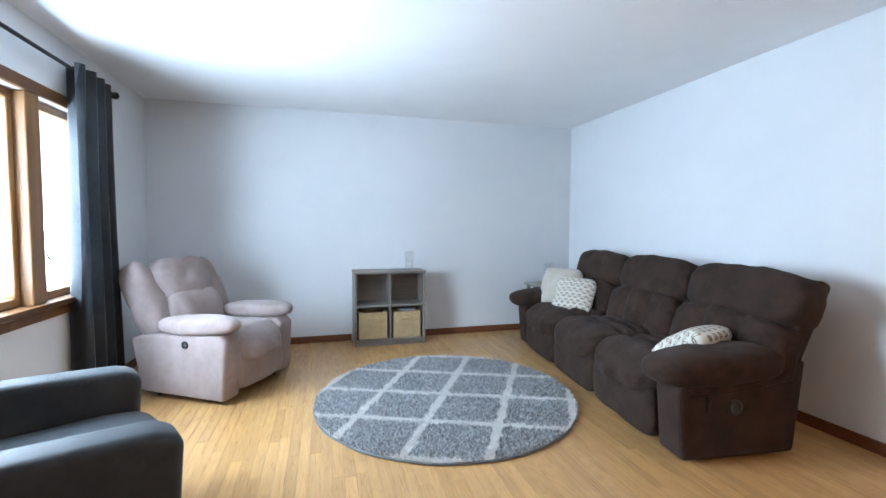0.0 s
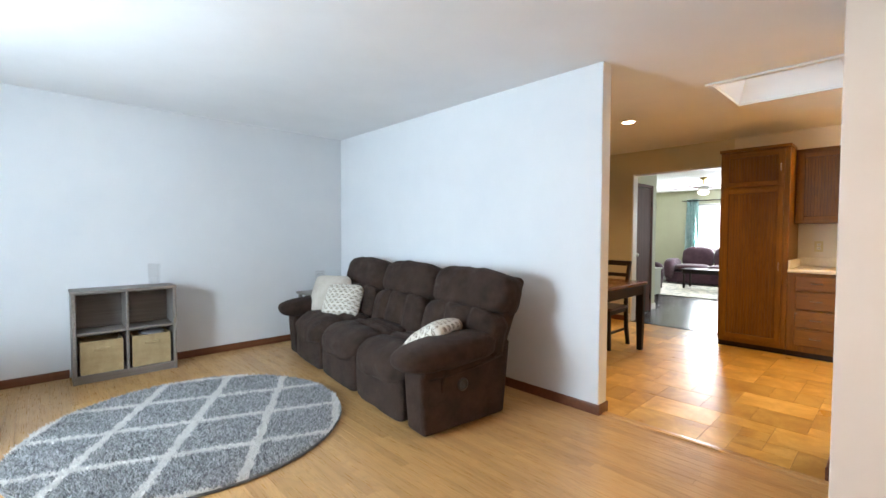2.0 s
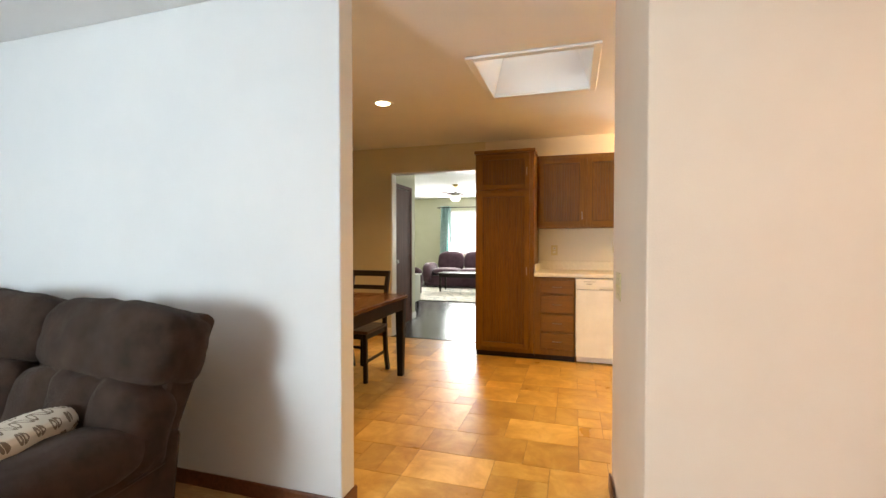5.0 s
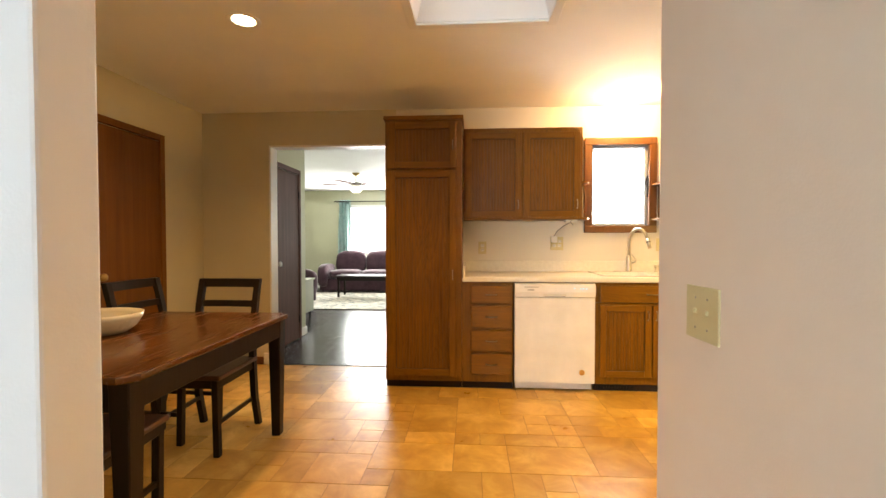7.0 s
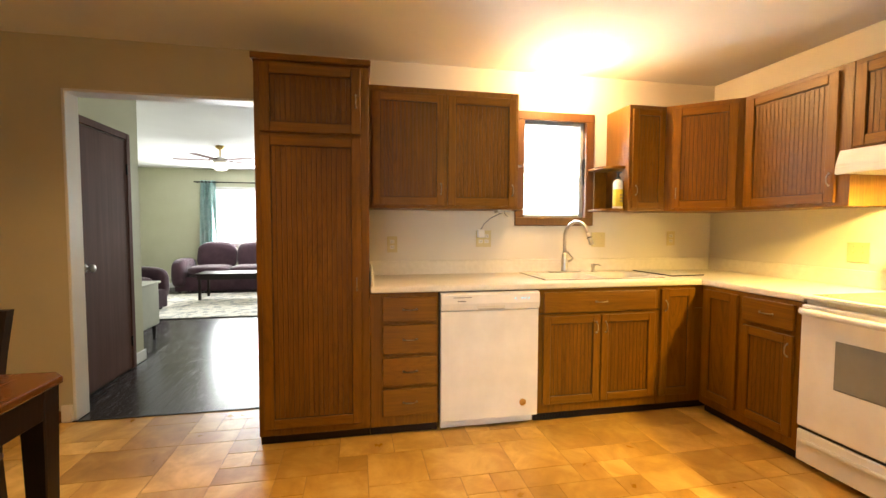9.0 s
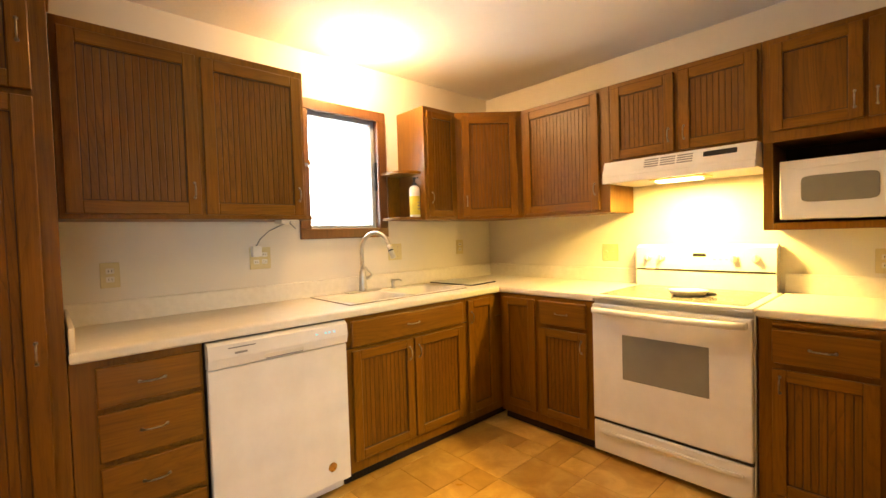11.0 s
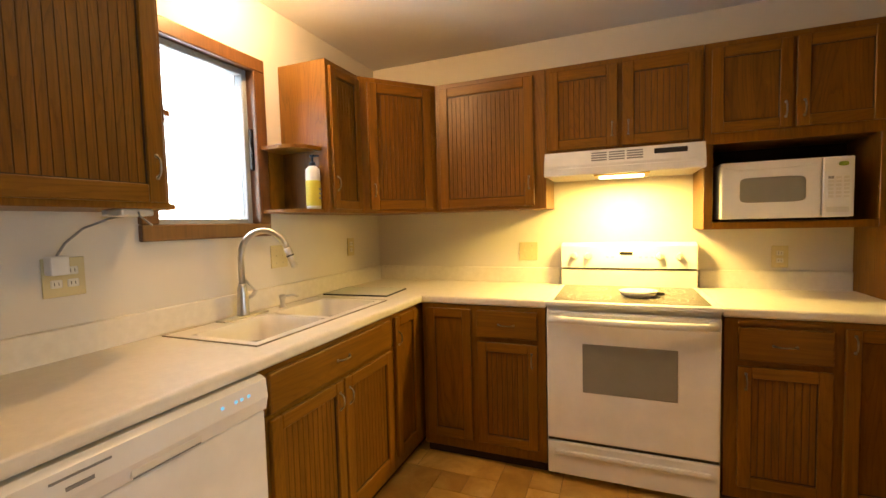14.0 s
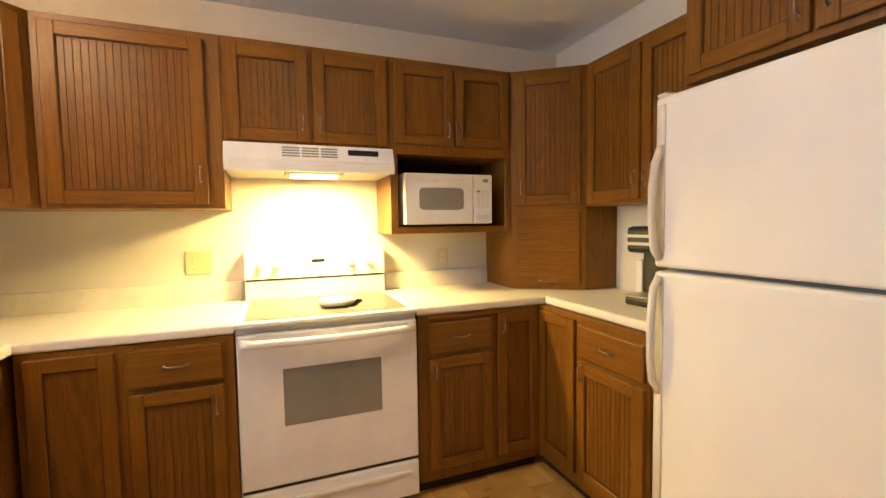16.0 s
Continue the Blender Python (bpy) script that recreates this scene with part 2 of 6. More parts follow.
M_TEAL = fabric("pale_teal_curtain", (0.36, 0.58, 0.58), (0.62, 0.76, 0.74), 9, 400, 0.2, 0.2)
M_BLACK = plain("black_plastic", (0.012, 0.012, 0.013), 0.35)
M_IRON = plain("black_iron", (0.015, 0.014, 0.014), 0.4, 0.6)
M_STEEL = noisy("brushed_nickel", (0.50, 0.48, 0.44), (0.62, 0.60, 0.55), 20, 0.28, 1.0, 200, 0.05, 0.36)
M_PULL = noisy("tarnished_pull_metal", (0.20, 0.175, 0.14), (0.44, 0.40, 0.33), 40, 0.3, 1.0, 200, 0.05, 0.45)
M_BRASS = noisy("brass", (0.55, 0.38, 0.13), (0.70, 0.50, 0.20), 30, 0.25, 1.0, 200, 0.05, 0.35)
M_APPL = plain("white_appliance_enamel", (0.80, 0.79, 0.77), 0.28, 0, 0.3)
M_FRIDGE = noisy("white_textured_fridge_enamel", (0.74, 0.735, 0.72), (0.79, 0.785, 0.77), 3, 0.38, 0, 260, 0.25)
M_APPL2 = plain("off_white_plastic", (0.70, 0.68, 0.62), 0.4)
M_ALMOND = plain("almond_plastic", (0.60, 0.52, 0.29), 0.4)
M_CTR = noisy("cream_laminate_counter", (0.66, 0.62, 0.54), (0.74, 0.70, 0.62), 30, 0.35, 0, 400, 0.02, 0.42)
M_SINK = plain("cream_enamel_sink", (0.76, 0.73, 0.66), 0.38)
M_OVENGLASS = plain("grey_oven_glass", (0.23, 0.225, 0.195), 0.12)
M_COOKTOP = noisy("speckled_dark_glass_cooktop", (0.10, 0.09, 0.075), (0.20, 0.18, 0.15), 120, 0.12, 0, 200, 0.0)
M_COOKTOP.node_tree.nodes["Principled BSDF"].inputs["Specular IOR Level"].default_value = 0.06
M_GLASS, nt, b = material("clear_thin_glass", 0.05)
tr, gl = nt.nodes.new("ShaderNodeBsdfTransparent"), nt.nodes.new("ShaderNodeBsdfGlossy")
gl.inputs["Roughness"].default_value = 0.04
mixg = node(nt, "ShaderNodeMixShader", {0: 0.10, 1: tr.outputs[0], 2: gl.outputs[0]})
nt.links.new(mixg.outputs[0], nt.nodes["Material Output"].inputs["Surface"])
M_PANE = glass("window_glass", (0.98, 0.99, 1.0), 0.0)
M_ALU = noisy("greyed_aluminium", (0.26, 0.29, 0.32), (0.34, 0.37, 0.40), 12, 0.4, 0.1, 150, 0.05)
M_CERAMIC = plain("cream_ceramic", (0.66, 0.63, 0.55), 0.25, 0, 0.3)
M_YELLOW = plain("yellow_label", (0.62, 0.55, 0.06), 0.45)
M_GREYBAR = plain("grey_print", (0.25, 0.25, 0.26), 0.5)
M_LED = glow("blue_indicator", (0.10, 0.45, 1.0), 2.2)
M_LCD = plain("green_lcd", (0.25, 0.36, 0.04), 0.3)
M_LAMP = glow("lamp_bulb_warm", (1.0, 0.80, 0.50), 22.0)
M_HOODLENS = glow("hood_lens_warm", (1.0, 0.78, 0.32), 14.0)
M_FANGLASS = glow("fan_globe_warm", (1.0, 0.95, 0.85), 3.0)
M_OUT = glow("bright_overcast_distance", (0.97, 0.985, 1.0), 1.9)
M_LEAF = plain("plant_green", (0.05, 0.12, 0.03), 0.5)
M_MINT = plain("pale_grey_green_paint", (0.50, 0.52, 0.44), 0.45)

# patterned pillow: cream cloth closely printed with taupe leaves
M_PATTERN, nt, b = material("cream_pillow_leaf_print", 0.9)
co = coords(nt)
xy = node(nt, "ShaderNodeSeparateXYZ", {0: node(nt, "ShaderNodeVectorMath", {0: co, 1: (34.0, 17.0, 17.0)}, op="MULTIPLY").outputs[0]})
row = node(nt, "ShaderNodeMath", {0: node(nt, "ShaderNodeMath", {0: xy.outputs[0]}, op="FLOOR").outputs[0], 1: 0.5}, op="MULTIPLY").outputs[0]
par = node(nt, "ShaderNodeMath", {0: row}, op="FRACT").outputs[0]
sgn = node(nt, "ShaderNodeMath", {0: par, 1: 4.0, 2: -1.0}, op="MULTIPLY_ADD").outputs[0]
fx_ = node(nt, "ShaderNodeMath", {0: node(nt, "ShaderNodeMath", {0: xy.outputs[0]}, op="FRACT").outputs[0], 1: 0.5}, op="SUBTRACT").outputs[0]
sk_ = node(nt, "ShaderNodeMath", {0: fx_, 1: sgn}, op="MULTIPLY").outputs[0]
fy_ = node(nt, "ShaderNodeMath", {0: sk_, 1: 0.55, 2: xy.outputs[1]}, op="MULTIPLY_ADD").outputs[0]
fy_ = node(nt, "ShaderNodeMath", {0: node(nt, "ShaderNodeMath", {0: fy_}, op="FRACT").outputs[0], 1: 0.5}, op="SUBTRACT").outputs[0]
d1 = node(nt, "ShaderNodeMath", {0: node(nt, "ShaderNodeMath", {0: fx_, 1: 2.1}, op="MULTIPLY").outputs[0], 1: 2.0}, op="POWER").outputs[0]
d2 = node(nt, "ShaderNodeMath", {0: node(nt, "ShaderNodeMath", {0: fy_, 1: 3.4}, op="MULTIPLY").outputs[0], 1: 2.0}, op="POWER").outputs[0]
dd = node(nt, "ShaderNodeMath", {0: d1, 1: d2}, op="ADD").outputs[0]
nt.links.new(ramp(nt, dd, [(0.34, (0.60, 0.56, 0.48)), (0.44, (0.17, 0.135, 0.10)), (0.98, (0.17, 0.135, 0.10)), (1.06, (0.60, 0.56, 0.48))]), b.inputs["Base Color"])
bump(nt, b, node(nt, "ShaderNodeTexNoise", {"Vector": co, "Scale": 450.0}).outputs[0], 0.3, 0.004)

# shag rug: grey tufts with an off-white lattice
M_RUG, nt, b = material("grey_shag_pile", 0.95)


def stripes(angle, period, offset, width):
    v = node(nt, "ShaderNodeVectorRotate", {"Vector": coords(nt), "Angle": radians(angle)})
    v.rotation_type = "Z_AXIS"
    w = node(nt, "ShaderNodeTexNoise", {"Vector": coords(nt), "Scale": 16.0})
    x = node(nt, "ShaderNodeSeparateXYZ", {0: v.outputs[0]}).outputs[0]
    x = node(nt, "ShaderNodeMath", {0: w.outputs[0], 1: 0.05, 2: x}, op="MULTIPLY_ADD").outputs[0]
    w2 = node(nt, "ShaderNodeTexNoise", {"Vector": coords(nt), "Scale": 75.0, "Detail": 2.0})
    x = node(nt, "ShaderNodeMath", {0: w2.outputs[0], 1: 0.045, 2: x}, op="MULTIPLY_ADD").outputs[0]
    x = node(nt, "ShaderNodeMath", {0: x, 1: offset + 50 * period}, op="ADD").outputs[0]
    x = node(nt, "ShaderNodeMath", {0: x, 1: period}, op="MODULO").outputs[0]
    return node(nt, "ShaderNodeMath", {0: x, 1: width}, op="LESS_THAN").outputs[0]


RUG_A, RUG_B = (-68.3, 0.447, 0.0, 0.052), (29.8, 0.447, -0.015, 0.052)
lines = node(nt, "ShaderNodeMath", {0: stripes(*RUG_A), 1: stripes(*RUG_B)}, op="MAXIMUM").outputs[0]
gr = nt.nodes.new("ShaderNodeNewGeometry")
gn = node(nt, "ShaderNodeTexNoise", {"Vector": coords(nt), "Scale": 60.0, "Detail": 3.0})
gs = node(nt, "ShaderNodeMath", {0: gr.outputs["Random Per Island"], 1: 0.6, 2: gn.outputs[0]}, op="MULTIPLY_ADD")
gc = ramp(nt, gs.outputs[0], [(0.42, (0.10, 0.105, 0.112)), (0.78, (0.30, 0.305, 0.312)), (1.0, (0.50, 0.505, 0.51))])
mxr = node(nt, "ShaderNodeMixRGB", {0: lines, 1: gc, 2: (0.66, 0.64, 0.61, 1)})
nt.links.new(mxr.outputs[0], b.inputs["Base Color"])

# pale area rug with a worn ornament
M_RUG2 = noisy("cream_ornament_rug", (0.30, 0.31, 0.29), (0.66, 0.62, 0.54), 7, 0.95, 0, 90, 0.4, None, (0.40, 0.52))

# vinyl floor: tan stone tiles, mottled at two scales, each tile its own tone
M_TILE, nt, b = material("tan_vinyl_stone_tile", 0.30)
oi, ge = nt.nodes.new("ShaderNodeObjectInfo"), nt.nodes.new("ShaderNodeNewGeometry")
sm = node(nt, "ShaderNodeMath", {0: oi.outputs["Random"], 1: ge.outputs["Random Per Island"]}, op="ADD")
fr = node(nt, "ShaderNodeMath", {0: sm.outputs[0], 1: 1.0}, op="MODULO")
geo_p = node(nt, "ShaderNodeVectorMath", {0: ge.outputs["Position"], 1: (0.31, 0.73, 3.37)}, op="ADD")
off_ = node(nt, "ShaderNodeMath", {0: fr.outputs[0], 1: 41.0}, op="MULTIPLY")
geo_t = node(nt, "ShaderNodeVectorMath", {0: geo_p.outputs[0], 1: off_.outputs[0]}, op="ADD")
n2 = node(nt, "ShaderNodeTexNoise", {"Vector": geo_t.outputs[0], "Scale": 4.5, "Detail": 7.0, "Roughness": 0.62, "Distortion": 0.5})
c1 = ramp(nt, n2.outputs[0], [(0.34, (0.38, 0.205, 0.040)), (0.50, (0.49, 0.285, 0.065)), (0.66, (0.62, 0.400, 0.120))])
c2 = ramp(nt, fr.outputs[0], [(0.0, (0.80, 0.77, 0.70)), (0.5, (1.04, 1.04, 1.03)), (1.0, (1.28, 1.30, 1.36))])
nt.links.new(node(nt, "ShaderNodeMixRGB", {0: 1.0, 1: c1, 2: c2}, mode="MULTIPLY").outputs[0], b.inputs["Base Color"])
mr = node(nt, "ShaderNodeMapRange", {"Value": n2.outputs[0], "From Min": 0.3, "From Max": 0.7, "To Min": 0.27, "To Max": 0.36})
nt.links.new(mr.outputs[0], b.inputs["Roughness"])
n3 = node(nt, "ShaderNodeTexNoise", {"Vector": geo_p.outputs[0], "Scale": 45.0, "Detail": 4.0})
bump(nt, b, n3.outputs[0], 0.05, 0.004)
M_GROUT = noisy("vinyl_joint", (0.25, 0.135, 0.030), (0.33, 0.185, 0.048), 12, 0.45)

# ---- mesh helpers ----


def link(name, bm, mat, parent=None, label="", smooth=False):
    me = bpy.data.meshes.new(name)
    bm.normal_update()
    bm.to_mesh(me)
    bm.free()
    me.materials.append(mat)
    if smooth:
        for p in me.polygons:
            p.use_smooth = True
    ob = new(name, me)
    if parent is not None:
        ob.parent = parent
    if label:
        ob["label"] = label
    return ob


def part(name, bm, mat, parent, label="", smooth=False):
    return link(name, bm, mat, parent, label, smooth)


def thing(name, m, label, category, group="", kind=""):
    e = new(name)
    e.empty_display_size = 0.1
    e.matrix_world = m
    return tagged(e, label, category, group, kind)


def setting(name, bm, mat, label="", category="structure", smooth=False):
    return tagged(link(name, bm, mat, None, "", smooth), label, category, "", "structure")


def box(bm, x0, x1, y0, y1, z0, z1, bevel=0.0, seg=1):
    x0, x1, y0, y1, z0, z1 = min(x0, x1), max(x0, x1), min(y0, y1), max(y0, y1), min(z0, z1), max(z0, z1)
    vs = [bm.verts.new((x, y, z)) for x in (x0, x1) for y in (y0, y1) for z in (z0, z1)]
    fs = [bm.faces.new([vs[i] for i in q]) for q in ((0, 1, 3, 2), (4, 6, 7, 5), (0, 4, 5, 1), (2, 3, 7, 6), (0, 2, 6, 4), (1, 5, 7, 3))]
    if bevel:
        es = list({e for f in fs for e in f.edges})
        bmesh.ops.bevel(bm, geom=es, offset=bevel, segments=seg, affect="EDGES", profile=0.5)
    return bm


def boxed(*a, **k):
    return box(bmesh.new(), *a, **k)


def prism(bm, pts, z0, z1):
    """An upright prism over a counter-clockwise outline."""
    lo = [bm.verts.new((x, y, z0)) for x, y in pts]
    hi = [bm.verts.new((x, y, z1)) for x, y in pts]
    bm.faces.new(lo[::-1]), bm.faces.new(hi)
    n = len(pts)
    for i in range(n):
        j = (i + 1) % n
        bm.faces.new((lo[i], lo[j], hi[j], hi[i]))
    return bm


def profile(bm, pts, a0, a1, axis="x"):
    """An outline in two axes pushed along the third."""
    def at(p, a):
        return (a, p[0], p[1]) if axis == "x" else (p[0], a, p[1])
    lo = [bm.verts.new(at(p, a0)) for p in pts]
    hi = [bm.verts.new(at(p, a1)) for p in pts]
    bm.faces.new(lo[::-1]), bm.faces.new(hi)
    n = len(pts)
    for i in range(n):
        j = (i + 1) % n
        bm.faces.new((lo[i], lo[j], hi[j], hi[i]))
    bmesh.ops.recalc_face_normals(bm, faces=bm.faces[:])
    return bm


def cyl(bm, c, r, h, axis="z", n=20, r2=None):
    m = Matrix.Translation(c) @ {"z": Matrix(), "x": Matrix.Rotation(radians(90), 4, "Y"), "y": Matrix.Rotation(radians(90), 4, "X")}[axis]
    bmesh.ops.create_cone(bm, cap_ends=True, segments=n, radius1=r, radius2=r if r2 is None else r2, depth=h, matrix=m)
    return bm


def lathe(bm, rings, n=28, c=(0, 0, 0), sx=1.0, sy=1.0):
    """Turned shape through (radius, height) rings."""
    prev = None
    for r, z in rings:
        cur = [bm.verts.new((c[0] + sx * r * math.cos(2 * math.pi * i / n), c[1] + sy * r * math.sin(2 * math.pi * i / n), c[2] + z)) for i in range(n)]
        if prev:
            for i in range(n):
                j = (i + 1) % n
                bm.faces.new((prev[i], prev[j], cur[j], cur[i]))
        else:
            bm.faces.new(cur[::-1])
        prev = cur
    bm.faces.new(prev)
    return bm


def tube(bm, pts, r, n=10):
    """A round bar along a line of points."""
    pts = [Vector(p) for p in pts]
    prev, side = None, None
    for i, p in enumerate(pts):
        d = (pts[min(i + 1, len(pts) - 1)] - pts[max(i - 1, 0)]).normalized()
        if side is None:
            side = d.cross(Vector((0.31, 0.22, 0.93))).normalized()
        side = (side - d * side.dot(d)).normalized()
        up = d.cross(side)
        ring = [bm.verts.new(p + r * (math.cos(2 * math.pi * k / n) * side + math.sin(2 * math.pi * k / n) * up)) for k in range(n)]
        if prev:
            for k in range(n):
                j = (k + 1) % n
                bm.faces.new((prev[k], prev[j], ring[j], ring[k]))
        else:
            bm.faces.new(ring[::-1])
        prev = ring
    bm.faces.new(prev)
    return bm


def soft(bm, c, size, p=4.0, n=10, wrinkle=0.006, rot=(0, 0, 0), shear=None, seed=0.0):
    """A padded block: a superellipsoid of the given size with slight wrinkles."""
    tmp = bmesh.new()
    bmesh.ops.create_cube(tmp, size=2.0)
    bmesh.ops.subdivide_edges(tmp, edges=tmp.edges[:], cuts=n - 1, use_grid_fill=True)
    rm = Euler([radians(a) for a in rot]).to_matrix()
    vm = {}
    for v in tmp.verts:
        x, y, z = v.co
        k = (abs(x) ** p + abs(y) ** p + abs(z) ** p) ** (1 / p)
        q = Vector((x / k * size[0] / 2, y / k * size[1] / 2, z / k * size[2] / 2))
        w = noise.noise(q * 9 + Vector((seed, seed * 2, 0))) + 0.5 * noise.noise(q * 23 + Vector((0, seed, seed)))
        q += q.normalized() * w * wrinkle
        if shear:
            q.y += shear * q.z
        vm[v] = bm.verts.new(rm @ q + Vector(c))
    for f in tmp.faces:
        bm.faces.new([vm[v] for v in f.verts])
    tmp.free()
    return bm


def softed(*a, **k):
    return soft(bmesh.new(), *a, **k)

# ---- structure ----


def wall_x(name, x0, x1, y0, y1, z0, z1, holes, mat, label):
    """A wall in the plane of y and z, with rectangular openings (y0, y1, z0, z1) in order of y."""
    bm = bmesh.new()
    y = y0
    for a, b_, lo, hi in holes:
        if a > y:
            box(bm, x0, x1, y, a, z0, z1)
        if lo > z0:
            box(bm, x0, x1, a, b_, z0, lo)
        if hi < z1:
            box(bm, x0, x1, a, b_, hi, z1)
        y = b_
    if y1 > y:
        box(bm, x0, x1, y, y1, z0, z1)
    return setting(name, bm, mat, label, "wall")


wall_x("wall_west", LW - 0.16, LW, LS - TH, LN + TH, 0, CEIL, [(1.33, 3.93, 0.76, 2.0)], M_WALL, "white painted living room wall with wide window")
setting("wall_north", boxed(LW, LE + TH, LN, LN + TH, 0, CEIL), M_WALL, "plain white painted living room end wall", "wall")
setting("wall_south", boxed(LW, LE + TH, LS - TH, LS, 0, CEIL), M_WALL, "plain white painted living room wall", "wall")
setting("wall_partition", boxed(LE, LE + TH, 1.535, LN, 0, CEIL, bevel=0.008, seg=2), M_WALL, "white painted partition wall behind brown sofa", "wall")
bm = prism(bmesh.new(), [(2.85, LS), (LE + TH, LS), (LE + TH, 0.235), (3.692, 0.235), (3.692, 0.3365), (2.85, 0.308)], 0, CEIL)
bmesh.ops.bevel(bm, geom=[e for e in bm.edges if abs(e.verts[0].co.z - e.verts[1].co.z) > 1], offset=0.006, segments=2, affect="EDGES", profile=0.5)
setting("wall_entry", bm, M_ENTRY, "white wall tinted with warm lamp light beside kitchen opening", "wall")
setting("wall_kitchen_south", boxed(LE + TH, KW + TH, KS - TH, KS, 0, CEIL), M_KWALL, "cream painted wall behind stove", "wall")
wall_x("wall_kitchen_east", KW, KW + TH, KS, KN + TH, 0, CEIL, [(-0.79, -0.24, 1.32, 2.10), (1.62, 2.80, 0, 2.12)], M_KWALL, "cream painted kitchen wall with window and doorway")
setting("wall_dining_north", boxed(LE + TH, KW, KN, KN + TH, 0, CEIL), M_DWALL, "tan painted dining wall with brown door", "wall")
setting("wall_dining_west", boxed(LE + TH, LE + TH + 0.01, 1.55, KN, 0, CEIL), M_DWALL, "tan painted back of partition wall", "wall")
setting("wall_dining_tan_face", boxed(KW - 0.006, KW, 1.56, 1.62, 0, CEIL), M_DWALL, "tan painted wall strip beside pantry", "wall")
bm = boxed(KW - 0.006, KW, 2.80, KN, 0, CEIL)
box(bm, KW - 0.006, KW, 1.62, 2.80, 2.12, CEIL)
setting("wall_dining_east", bm, M_DWALL, "tan painted dining wall round doorway", "wall")

bm = bmesh.new()
SX0, SX1, SY0, SY1 = 4.17, 4.92, 0.42, 1.16
box(bm, LW - 0.16, SX0, LS - TH, LN + TH, CEIL, CEIL + 0.1)
box(bm, SX0, SX1, LS - TH, SY0, CEIL, CEIL + 0.1)
box(bm, SX0, SX1, SY1, LN + TH, CEIL, CEIL + 0.1)
box(bm, SX1, KW + TH, LS - TH, LN + TH, CEIL, CEIL + 0.1)
setting("ceiling", bm, M_CEIL, "white textured ceiling over living room and kitchen", "ceiling")

# skylight: splayed shaft, white trim, domed pane
sk = thing("skylight", Matrix(), "square ceiling skylight with white trim and splayed shaft", "skylight", kind="structure")
bm = bmesh.new()
lo = [(SX0, SY0), (SX1, SY0), (SX1, SY1), (SX0, SY1)]
hi = [(SX0 + 0.10, SY0 + 0.10), (SX1 - 0.10, SY0 + 0.10), (SX1 - 0.10, SY1 - 0.10), (SX0 + 0.10, SY1 - 0.10)]
vl = [bm.verts.new((*p, CEIL)) for p in lo]
vh = [bm.verts.new((*p, CEIL + 0.30)) for p in hi]
vo = [bm.verts.new((p[0] + (0.06 if p[0] > 4.5 else -0.06), p[1] + (0.06 if p[1] > 0.8 else -0.06), CEIL + 0.10)) for p in lo]
for i in range(4):
    j = (i + 1) % 4
    bm.faces.new((vl[j], vl[i], vh[i], vh[j]))
    bm.faces.new((vh[j], vh[i], vo[i], vo[j]))
part("shaft", bm, M_CEIL, sk)
bm = bmesh.new()
for a in (SY0, SY1):
    s = 0.05 if a == SY1 else -0.05
    box(bm, SX0 - 0.05, SX1 + 0.05, a, a + s, CEIL - 0.018, CEIL - 0.001, 0.004)
for a in (SX0, SX1):
    s = 0.05 if a == SX1 else -0.05
    box(bm, a, a + s, SY0, SY1, CEIL - 0.018, CEIL - 0.001, 0.004)
part("trim", bm, M_TRIMWHITE, sk, "white painted trim")
pn = part("pane", boxed(SX0 + 0.06, SX1 - 0.06, SY0 + 0.06, SY1 - 0.06, CEIL + 0.302, CEIL + 0.312), noisy("frosted_skylight", (0.75, 0.8, 0.82), (0.8, 0.85, 0.87), 4, 0.5), sk)
pn.data.materials[0].node_tree.nodes["Principled BSDF"].inputs["Transmission Weight"].default_value = 0.9
pn.visible_shadow = False

# family room shell
FX0, FX1, FS, FN = KW + TH, 13.15, 0.2, 5.4
setting("wall_passage", boxed(FX0, 7.90, 2.98, 3.10, 0, CEIL), M_FWALL, "cream green painted passage wall", "wall")
setting("wall_passage_return", boxed(7.78, 7.90, 3.10, FN, 0, CEIL), M_FWALL, "cream green painted wall", "wall")
setting("wall_family_south", boxed(FX0, FX1, FS - TH, FS, 0, CEIL), M_FWALL, "cream green painted wall", "wall")
setting("wall_family_north", boxed(7.90, FX1, FN, FN + TH, 0, CEIL), M_FWALL, "cream green painted wall", "wall")
wall_x("wall_family_east", FX1, FX1 + TH, FS - TH, FN + TH, 0, CEIL, [(1.5, 4.02, 0.85, 2.08)], M_FWALL, "cream green painted wall with wide window")
setting("ceiling_family", boxed(FX0, FX1 + TH, FS - TH, FN + TH, CEIL, CEIL + 0.1), M_CEIL, "white family room ceiling", "ceiling")
setting("floor_family", boxed(FX0 - 0.14, FX1, FS, FN, -0.1, -0.004), M_DARKSUB, "dark stained wood floor of family room", "floor")
setting("floor_kitchen", boxed(LE + 0.06, KW - 0.02, KS, KN, -0.1, -0.002), M_GROUT, "tan stone-look vinyl tile kitchen floor", "floor")
setting("floor_living", boxed(LW, LE + 0.06, LS, LN, -0.1, -0.006), M_OAKSUB, "honey oak strip floor in living room", "floor")
setting("threshold", profile(bmesh.new(), [(LE + 0.03, 0), (LE + 0.035, 0.006), (LE + 0.055, 0.009), (LE + 0.085, 0.006), (LE + 0.09, 0)], 0.325, 1.535, "y"), M_OAK, "wooden threshold strip between oak floor and vinyl", "threshold")
setting("threshold_family", boxed(KW - 0.03, KW - 0.015, 1.62, 2.80, -0.01, 0.006, bevel=0.002), M_IRON, "dark metal threshold strip", "threshold")

